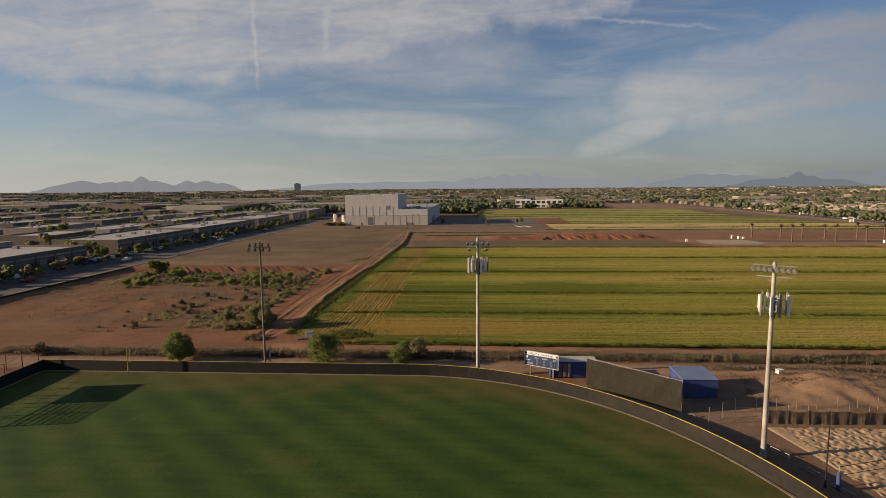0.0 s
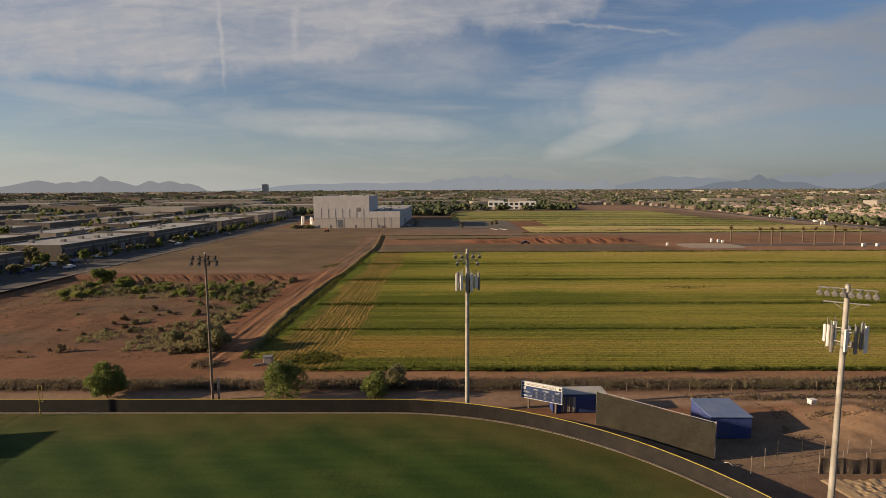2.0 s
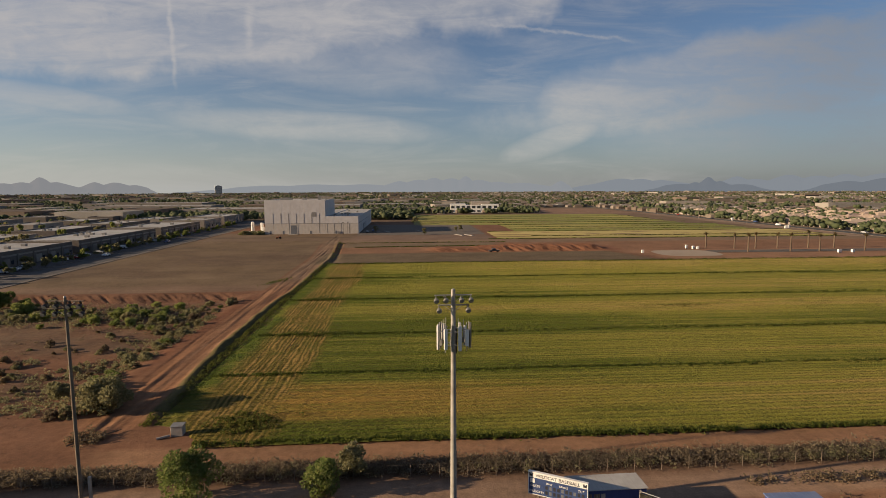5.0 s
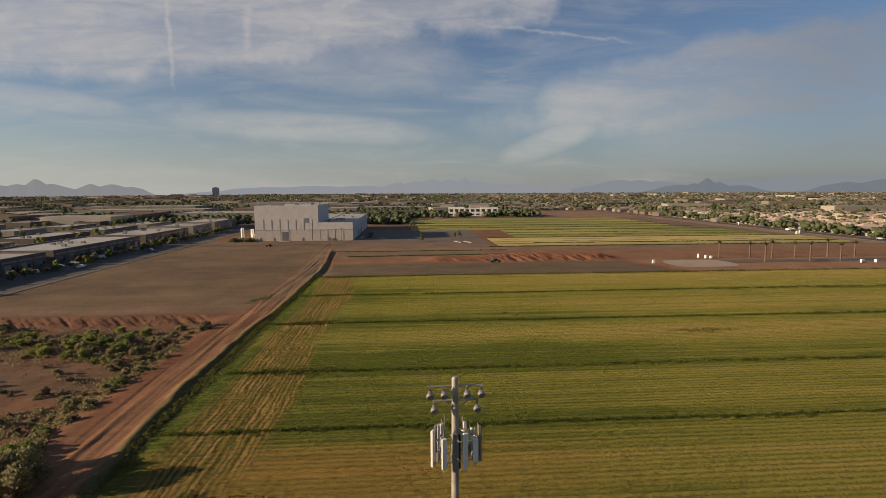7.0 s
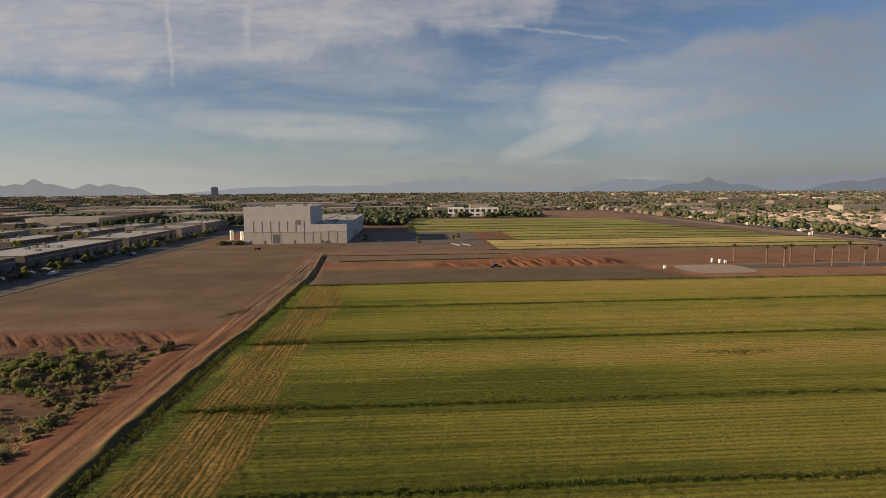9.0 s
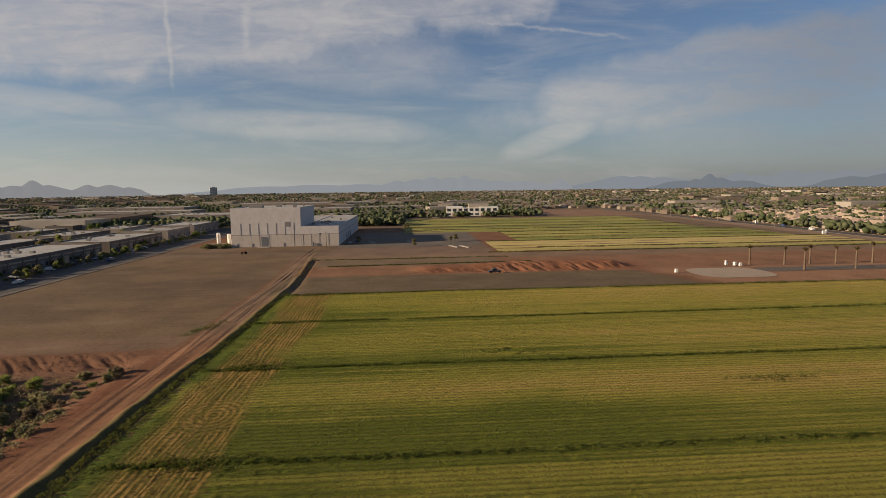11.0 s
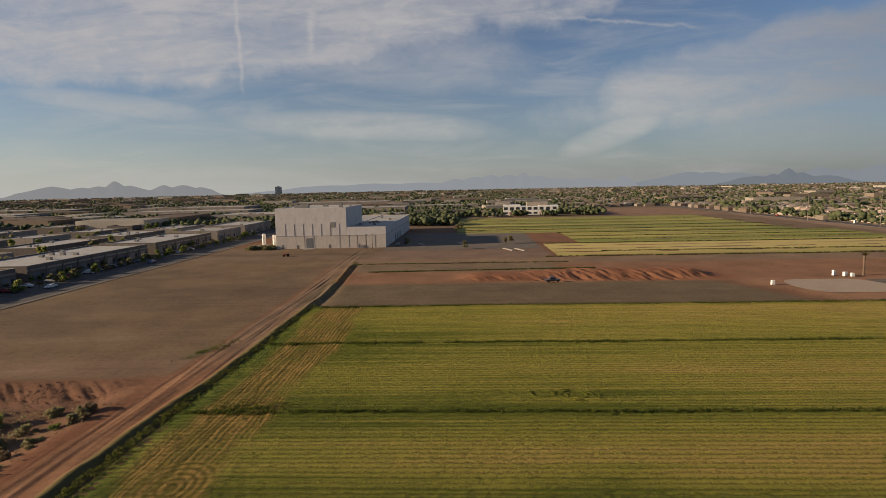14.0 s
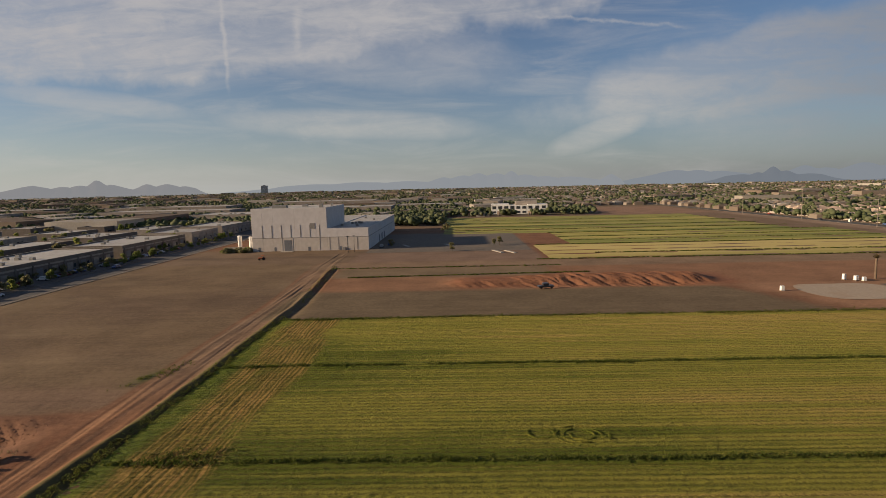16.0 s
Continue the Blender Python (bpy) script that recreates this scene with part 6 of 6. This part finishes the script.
solo("low_scrub", leaf_mesh("low_scrub", np.stack([x, y, ground_z(x, y) + s * 0.35], 1), s, 20000, 0.18, M_LEAF_DULL, 68), None, "low dusty olive scrub beside the road", "scrub", kind="stuff")

M_BRUSH = island_mat("canal_brush", (0.15, 0.115, 0.078), (0.21, 0.165, 0.11), (0.30, 0.24, 0.155))
# canal strip: dry brush, greener to the east
r_ = np.random.default_rng(77)
n = 5200
x = r_.uniform(-74, 132, n)
y = 112.9 + r_.normal(0, 0.85, n)
s = r_.uniform(0.25, 0.68, n)
solo("canal_brush", leaf_mesh("canal_brush", np.stack([x, y, -0.2 + s * 0.95], 1), s * 1.0, 150000, 0.115, M_BRUSH, 78), None, "grey-brown dry brush along the canal strip", "brush", kind="stuff")
c_ = np.stack([r_.uniform(-74, 132, 900), 113.0 + r_.normal(0, 0.8, 900), r_.uniform(0.1, 0.7, 900)], 1)
solo("canal_brush", leaf_mesh("canal_brush", c_, np.full(900, 0.42), 16000, 0.17, M_BRUSH, 79), None, "brittle dry stalks along the canal strip", "brush", kind="stuff")
cx = np.concatenate([r_.uniform(48, 132, 420), r_.uniform(-10, 8, 40), r_.uniform(14, 40, 50)])
c_ = np.stack([cx, 111.9 + r_.normal(0, 0.6, len(cx)), r_.uniform(0.1, 0.75, len(cx))], 1)
solo("green_canal_weeds", leaf_mesh("green_canal_weeds", c_, np.full(len(cx), 0.42), 13000, 0.12, M_LEAF_DULL, 80), None, "green and yellow weeds along the canal fence", "weeds", kind="stuff")
# tufts of dry grass over the basin, and clods and stones
n = 2600
x, y = r_.uniform(-118, -36, n), r_.uniform(126, 212, n)
keep = (fbm(x, y, 12, 4, 6) + 0.25 * smooth(y, 150, 190)) > 0.02
x, y = x[keep], y[keep]
z = ground_z(x, y)
s = r_.uniform(0.1, 0.38, len(x))
solo("dry_tufts", leaf_mesh("dry_tufts", np.stack([x, y, z + s * 0.4], 1), s, 13000, 0.14, M_DRY, 81), None, "dry grass tufts over the basin floor", "grass", kind="stuff")
n = 15000
x, y = r_.uniform(-116, -37, n), r_.uniform(223, 386, n)
keep = fbm(x, y * 3, 18, 4, 16) > -0.25
x, y = x[keep] - 5 * smooth(y[keep], 290, 382), y[keep]
solo("stubble", leaf_mesh("stubble", np.stack([x, y, ground_z(x, y) + 0.06], 1), r_.uniform(0.1, 0.35, len(x)), 42000, 0.09, M_DRY, 85), None, "short dry stubble over the bare field", "grass", kind="stuff")
n = 2600
x = np.concatenate([r_.uniform(-110, -38, 900), r_.uniform(-110, -40, 500), r_.uniform(24, 106, 800), r_.uniform(24, 106, 400)])
y = np.concatenate([215.6 + r_.normal(0, 2.0, 900), r_.uniform(125, 215, 500), 325 + r_.normal(0, 4.5, 800), 322.5 + r_.normal(0, 3, 400)])
z = ground_z(x, y)
s = r_.uniform(0.04, 0.13, n)
solo("clods", clump_mesh("clods", np.stack([x, y, z + s * 0.3, s * 1.2, s, s * 0.8], 1), M_CLOD, 0.25, 82), None, "loose clods of red earth", "earth", kind="stuff")
n = 240
x = np.concatenate([r_.uniform(46, 80, 120), r_.uniform(-31.5, -27.5, 60), r_.uniform(52, 78, 60)])
y = np.concatenate([107.2 + r_.normal(0, 0.5, 120), 122.5 + r_.normal(0, 1.0, 60), 100 + r_.normal(0, 4, 60)])
vs = np.stack([x, y, ground_z(x, y) + 0.25], 1)
solo("brush_pile", leaf_mesh("brush_pile", vs, np.full(n, 0.5), 6000, 0.16, M_DRY, 83), None, "heaps of cut dry branches on the dirt", "brush", kind="stuff")
for k, (x_, y_, a_, l_) in enumerate(((-28.6, 122.6, 30, 2.6), (-30.0, 121.5, 50, 2.2), (-27.4, 123.8, 40, 3.0))):
    lg = solo("fallen_branch", add_rod(rod((-l_ / 2, 0, 0), (l_ / 2, 0, 0.15), 0.10, 0.05, 8), (l_ * 0.1, 0, 0.08), (l_ * 0.4, 0.5, 0.25), 0.05, 0.02, 6), M_CONCRETE if k == 0 else M_BARK,
              "bleached fallen branch in a heap of dry brush", "branch", "branches in the heap")
    lg.matrix_world = pose(x_, y_, 0.14, 0, 0, a_)
# hedge and far field-edge growth
x = np.concatenate([r_.uniform(-18, 74, 420), r_.uniform(-30, 66, 300)])
y = np.concatenate([345 + 0.05 * (x[:420]) + r_.normal(0, 0.4, 420), 367 + r_.normal(0, 0.5, 300)])
s = r_.uniform(0.12, 0.32, 720)
solo("weed_border", clump_mesh("weed_border", np.stack([x, y, 0.1 + s * 0.4, s * 1.6, s, s * 0.8], 1), M_ROWWEED, 0.35, 84), None, "dark weedy lines across the fallow ground", "weeds", kind="stuff")
for i, (x_, y_, h_) in enumerate(((-12.7, 441.8, 4.6), (21.2, 421.7, 4.2), (47.6, 446.3, 4.8), (44.2, 442.7, 3.8), (15, 530, 6), (17.4, 535.3, 6.5))):
    put(tree("tree", "small sparse tree in the warehouse car park", "tree", h_, h_ * 0.36, 60 + i, 900, 0.38, M_LEAF_DULL, 0.11, 11, 0.35, "car park trees"), x_, y_)

# trees in the business park, copied from a few
park = [tree("tree", "dusty green street tree in the business park", "tree", 6.0, 2.7, 80 + i, 700, 0.62, mt, 0.16, 11, 0.25, "business park trees") for i, mt in enumerate((M_LEAF_DULL, M_LEAF, M_LEAF_BRIGHT, M_LEAF_DULL))]
g = random.Random(17)
spots = []
for y_ in np.arange(158, 530, 5.7):
    spots.append((-135.8 + g.uniform(-0.8, 0.8), y_ + g.uniform(-3, 3), g.uniform(0.35, 0.85)))
    if g.random() < 0.45:
        spots.append((-148.2 + g.uniform(-0.4, 0.4), y_ + g.uniform(-3, 3), g.uniform(0.3, 0.6)))
spots += [(-161.4, 245.3, 1.25), (-167.2, 250.9, 1.2), (-155.5, 242.4, 0.9), (-158.4, 251.9, 1.3), (-153.6, 249.1, 0.8), (-160.4, 328.3, 1.0), (-157.5, 416.2, 0.9), (-160.4, 491.3, 1.0), (-145.8, 243.4, 0.75), (-142.9, 283, 0.8)]
for xr in (-196, -251, -306, -369, -437):
    for _ in range(40):
        spots.append((xr + g.uniform(-8, 8), g.uniform(197, 740), g.uniform(0.6, 1.3)))
for i, (x_, y_, s_) in enumerate(spots):
    m = pose(x_, y_, 0, 0, 0, g.uniform(0, 360)) @ Matrix.Diagonal((s_, s_, s_ * g.uniform(0.8, 1.1), 1))
    if i < 4:
        park[i].matrix_world = m
    else:
        copy_thing(park[g.choice((0, 1, 3, 0, 1, 2))], Matrix()).matrix_world = m


# ---- houses beyond the wall ----
def house(w, d, seed):
    h_ = thing("house", Matrix(), "single-storey stucco house with a tiled hip roof", "house", "houses beyond the wall")
    g_ = random.Random(seed)
    part("wall", boxy(-w / 2, -d / 2, 0, w / 2, d / 2, 3.0), M_STUCCO, h_)
    bm = bmesh.new()
    o, rz = 0.6, 3.0 + d * 0.2
    b4 = [bm.verts.new(q) for q in ((-w / 2 - o, -d / 2 - o, 2.95), (w / 2 + o, -d / 2 - o, 2.95), (w / 2 + o, d / 2 + o, 2.95), (-w / 2 - o, d / 2 + o, 2.95))]
    r2 = [bm.verts.new((-w / 2 + d * 0.45, 0, rz)), bm.verts.new((w / 2 - d * 0.45, 0, rz))]
    for f in ((b4[0], b4[1], r2[1], r2[0]), (b4[1], b4[2], r2[1]), (b4[2], b4[3], r2[0], r2[1]), (b4[3], b4[0], r2[0]), tuple(reversed(b4))):
        bm.faces.new(f)
    rf = part("roof", bm, M_TILE, h_)
    part("chimney", boxy(w * 0.2, d * 0.1, 3.2, w * 0.2 + 0.9, d * 0.1 + 0.7, rz + 0.5), M_STUCCO, rf)
    part("garage_door", boxy(-w / 2 + 1.0, -d / 2 - 0.06, 0, -w / 2 + 5.6, -d / 2, 2.2), M_WHITE, h_)
    for x_ in (0.5, 4.0):
        part("window", boxy(x_, -d / 2 - 0.05, 0.9, x_ + 1.6, -d / 2, 2.2), M_GLASS, h_)
        part("window", boxy(-w / 2 - 0.05, x_ - 3, 0.9, -w / 2, x_ - 1.6, 2.2), M_GLASS, h_)
    return h_


ht = [house(17, 12, 1), house(14, 13, 2), house(20, 11, 3)]
g = random.Random(31)
spots = []
for ix in range(8):
    for iy in range(20):
        x_, y_ = 338 + ix * 25 + (9 if ix % 2 else 0) + g.uniform(-3, 3), 290 + iy * 22.5 + g.uniform(-3, 3)
        if x_ < 0.86 * y_ + 40 and g.random() < 0.9:
            spots.append((x_, y_))
for i, (x_, y_) in enumerate(spots[:150]):
    m = pose(x_, y_, 0, 0, 0, g.choice((0, 90, 180, 270)) + g.uniform(-6, 6))
    if i < 3:
        ht[i].matrix_world = m
    else:
        copy_thing(ht[g.randrange(3)], m)

# the town to the horizon: roofs and tree crowns
r_ = np.random.default_rng(101)


def town_ok(x, y):
    free = ((x > 10) & (x < 303) & (y < 714)) | ((x > 172) & (x < 303) & (y < 916)) | ((x > -545) & (x < 20) & (y < 600)) | ((x > 303) & (x < 319))
    free |= (x > -97) & (x < 67) & (y < 565)
    free |= (x > 320) & (x < 545) & (y < 740)
    free |= (x > 58) & (x < 132) & (y > 735) & (y < 790)
    return ~free & (np.abs(x - 20) < 0.95 * y + 120)


n = 13000
d = 650 * np.exp(r_.uniform(0, 1, n) * math.log(4500 / 650))
a = r_.uniform(-0.82, 0.86, n)
x, y = d * np.sin(a), d * np.cos(a) + 20
k = town_ok(x, y) & (fbm(x, y, 260, 3, 41) > -0.5) & ((x > 150) | (r_.uniform(0, 1, n) < np.where(y > 1100, 0.6, 0.25)))
x, y = x[k], y[k]
w, dd_, h = r_.uniform(9, 17, len(x)), r_.uniform(8, 13, len(x)), r_.uniform(3.0, 4.2, len(x))
big = r_.uniform(0, 1, len(x)) < (0.015 + 0.05 * (x < 100))
w, dd_, h = np.where(big, r_.uniform(35, 90, len(x)), w), np.where(big, r_.uniform(20, 40, len(x)), dd_), np.where(big, r_.uniform(6, 10, len(x)), h)
rise = np.where(big, 0.05, r_.uniform(1.2, 2.2, len(x)))
ang = np.round(r_.uniform(0, 4, len(x))) * math.pi / 2 + r_.normal(0, 0.12, len(x))
base = np.array([(-.5, -.5, 0), (.5, -.5, 0), (.5, .5, 0), (-.5, .5, 0), (-.5, -.5, 1), (.5, -.5, 1), (.5, .5, 1), (-.5, .5, 1), (-.2, 0, 2), (.2, 0, 2)])
P = np.repeat(base[None], len(x), 0)
px, py = P[..., 0] * w[:, None], P[..., 1] * dd_[:, None]
pz = np.where(P[..., 2] == 0, 0, np.where(P[..., 2] == 1, h[:, None], (h + rise)[:, None]))
X = px * np.cos(ang)[:, None] - py * np.sin(ang)[:, None] + x[:, None]
Y = px * np.sin(ang)[:, None] + py * np.cos(ang)[:, None] + y[:, None]
F = np.array([(0, 1, 5), (0, 5, 4), (1, 2, 6), (1, 6, 5), (2, 3, 7), (2, 7, 6), (3, 0, 4), (3, 4, 7), (4, 5, 9), (4, 9, 8), (5, 6, 9), (6, 7, 8), (6, 8, 9), (7, 4, 8)])
flat = lambda me: (me.polygons.foreach_set("use_smooth", np.zeros(len(me.polygons), bool)), me)[1]
solo("far_houses", flat(tri_mesh("far_houses", np.stack([X, Y, pz], -1).reshape(-1, 3), (F[None] + (np.arange(len(x)) * 10)[:, None, None]).reshape(-1, 3), M_FARHOUSE)), None,
     "countless tan and white roofs of the distant town", "houses", kind="stuff")


def far_trees(name, x, y, hmin, hmax, seed, material):
    g_ = np.random.default_rng(seed)
    n_ = len(x)
    h_ = g_.uniform(hmin, hmax, n_)
    rows = []
    for j in range(4):
        o = g_.normal(0, 0.28, (n_, 2)) * h_[:, None]
        s_ = h_ * g_.uniform(0.20, 0.40, n_)
        rows.append(np.stack([x + o[:, 0], y + o[:, 1], h_ * g_.uniform(0.35, 0.85, n_), s_ * 1.15, s_ * 1.15, s_ * 0.95], 1))
    return clump_mesh(name, np.concatenate(rows), material, 0.30, seed + 1)


n = 24000
d = 530 * np.exp(r_.uniform(0, 1, n) * math.log(4550 / 530))
a = r_.uniform(-0.84, 0.88, n)
x, y = d * np.sin(a), d * np.cos(a) + 20
k = town_ok(x, y) & (fbm(x, y, 150, 3, 43) > -0.4) & ((x < 200) | (r_.uniform(0, 1, n) < 0.62))
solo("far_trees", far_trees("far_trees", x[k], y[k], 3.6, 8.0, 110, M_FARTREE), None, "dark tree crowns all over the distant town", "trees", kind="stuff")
n = 900
x, y = r_.uniform(321, 545, n), r_.uniform(300, 740, n)
k = x < 0.9 * y + 60
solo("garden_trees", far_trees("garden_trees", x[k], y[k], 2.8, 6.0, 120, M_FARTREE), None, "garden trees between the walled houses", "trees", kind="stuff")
x = np.concatenate([r_.uniform(10, 78, 150), r_.uniform(166, 176, 20), r_.uniform(60, 130, 90), r_.uniform(-106, 20, 260), 330 + r_.normal(0, 3, 100), 321.5 + r_.normal(0, 1.2, 60)])
y = np.concatenate([790 + r_.normal(0, 8, 170), 800 + r_.normal(0, 9, 90), r_.uniform(602, 795, 260), r_.uniform(318, 740, 100), r_.uniform(382, 740, 60)])
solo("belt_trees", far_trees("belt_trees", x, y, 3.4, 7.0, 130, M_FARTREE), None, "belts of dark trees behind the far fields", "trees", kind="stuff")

# line masts of the power lines
lt = thing("power_pole", pose(298, 670, 0), "tall slim steel power pole", "power pole", "power poles")
part("shaft", rod((0, 0, 0), (0, 0, 23), 0.24, 0.15), M_DARKPOLE, lt)
for z_ in (17, 19.5, 22):
    part("arm", rod((-1.8, 0, z_), (1.8, 0, z_), 0.08, seg=6), M_DARKPOLE, lt)
for x_, y_ in ((299.2, 582.7), (298.3, 503), (301.7, 782), (305, 912), (273, 921.6), (221.3, 931.3), (168.1, 940.9), (-419.2, 704.6), (-487.5, 582.7), (-165.8, 756.2), (-87.8, 969.8), (504, 1152.8), (684, 1201), (-624, 825.3), (57.5, 1152.8), (-19.5, 1201)):
    copy_thing(lt, pose(x_, y_, 0))

# ---- hills on the horizon ----
AZ0, EX, EY, EZ = 3.75, 13.0, 79.2, 33.7


def hills(name, label, material, R, peaks, base, seed):
    """A range on the horizon. peaks: bearing (as tangent), half width, rise (as tangent)."""
    lo, hi = min(p[0] - 3 * p[1] for p in peaks), max(p[0] + 3 * p[1] for p in peaks)
    us = np.linspace(lo, hi, 200)
    prof = np.zeros_like(us)
    for u0, w_, h_ in peaks:
        prof = np.maximum(prof, h_ * np.exp(-np.abs((us - u0) / (1.25 * w_)) ** 1.8))
    prof = prof * (1 + 0.06 * fbm(us * 400, us * 0, 7, 4, seed)) + base * (1 + 0.4 * fbm(us * 300, us * 0 + 3, 20, 3, seed + 1))
    prof = prof * smooth(us, lo, lo + 0.02) * (1 - smooth(us, hi - 0.02, hi))
    rows = np.array([0.0, 0.15, 0.35, 0.6, 0.85, 1.0, 0.5])
    depth = np.array([-260, -200, -140, -80, -30, 0, 60.0])
    vs = []
    for f, dz in zip(rows, depth):
        ang_ = radians(AZ0) + np.arctan(us)
        rr = (R + dz) / np.cos(np.arctan(us)) ** 0
        ridge = 1 + (0.25 * fbm(us * 500, us * 0 + dz, 9, 3, seed + 2) if 0.1 < f < 0.99 else 0)
        top = EZ + (R + dz) * np.cos(np.arctan(us)) * prof
        vs.append(np.stack([EX + rr * np.sin(ang_), EY + rr * np.cos(ang_), np.where(f == 0, 0, np.maximum(top * 0 + (EZ * smooth(prof, 0, 0.004) + (top - EZ)) * f * ridge, 0.0))], 1))
    V = np.concatenate(vs)
    n_ = len(us)
    idx = np.arange(len(V)).reshape(len(rows), n_)
    F_ = np.stack([idx[:-1, :-1], idx[:-1, 1:], idx[1:, 1:], idx[1:, :-1]], -1).reshape(-1, 4)
    solo(name, tri_mesh(name, V, F_, material), None, label, "hill", kind="structure")


def pk(u, w_, h_):
    """A peak by its bearing, half width and rise, in thousandths of the distance."""
    return (u / 1000, w_ / 1000, h_ / 1000)


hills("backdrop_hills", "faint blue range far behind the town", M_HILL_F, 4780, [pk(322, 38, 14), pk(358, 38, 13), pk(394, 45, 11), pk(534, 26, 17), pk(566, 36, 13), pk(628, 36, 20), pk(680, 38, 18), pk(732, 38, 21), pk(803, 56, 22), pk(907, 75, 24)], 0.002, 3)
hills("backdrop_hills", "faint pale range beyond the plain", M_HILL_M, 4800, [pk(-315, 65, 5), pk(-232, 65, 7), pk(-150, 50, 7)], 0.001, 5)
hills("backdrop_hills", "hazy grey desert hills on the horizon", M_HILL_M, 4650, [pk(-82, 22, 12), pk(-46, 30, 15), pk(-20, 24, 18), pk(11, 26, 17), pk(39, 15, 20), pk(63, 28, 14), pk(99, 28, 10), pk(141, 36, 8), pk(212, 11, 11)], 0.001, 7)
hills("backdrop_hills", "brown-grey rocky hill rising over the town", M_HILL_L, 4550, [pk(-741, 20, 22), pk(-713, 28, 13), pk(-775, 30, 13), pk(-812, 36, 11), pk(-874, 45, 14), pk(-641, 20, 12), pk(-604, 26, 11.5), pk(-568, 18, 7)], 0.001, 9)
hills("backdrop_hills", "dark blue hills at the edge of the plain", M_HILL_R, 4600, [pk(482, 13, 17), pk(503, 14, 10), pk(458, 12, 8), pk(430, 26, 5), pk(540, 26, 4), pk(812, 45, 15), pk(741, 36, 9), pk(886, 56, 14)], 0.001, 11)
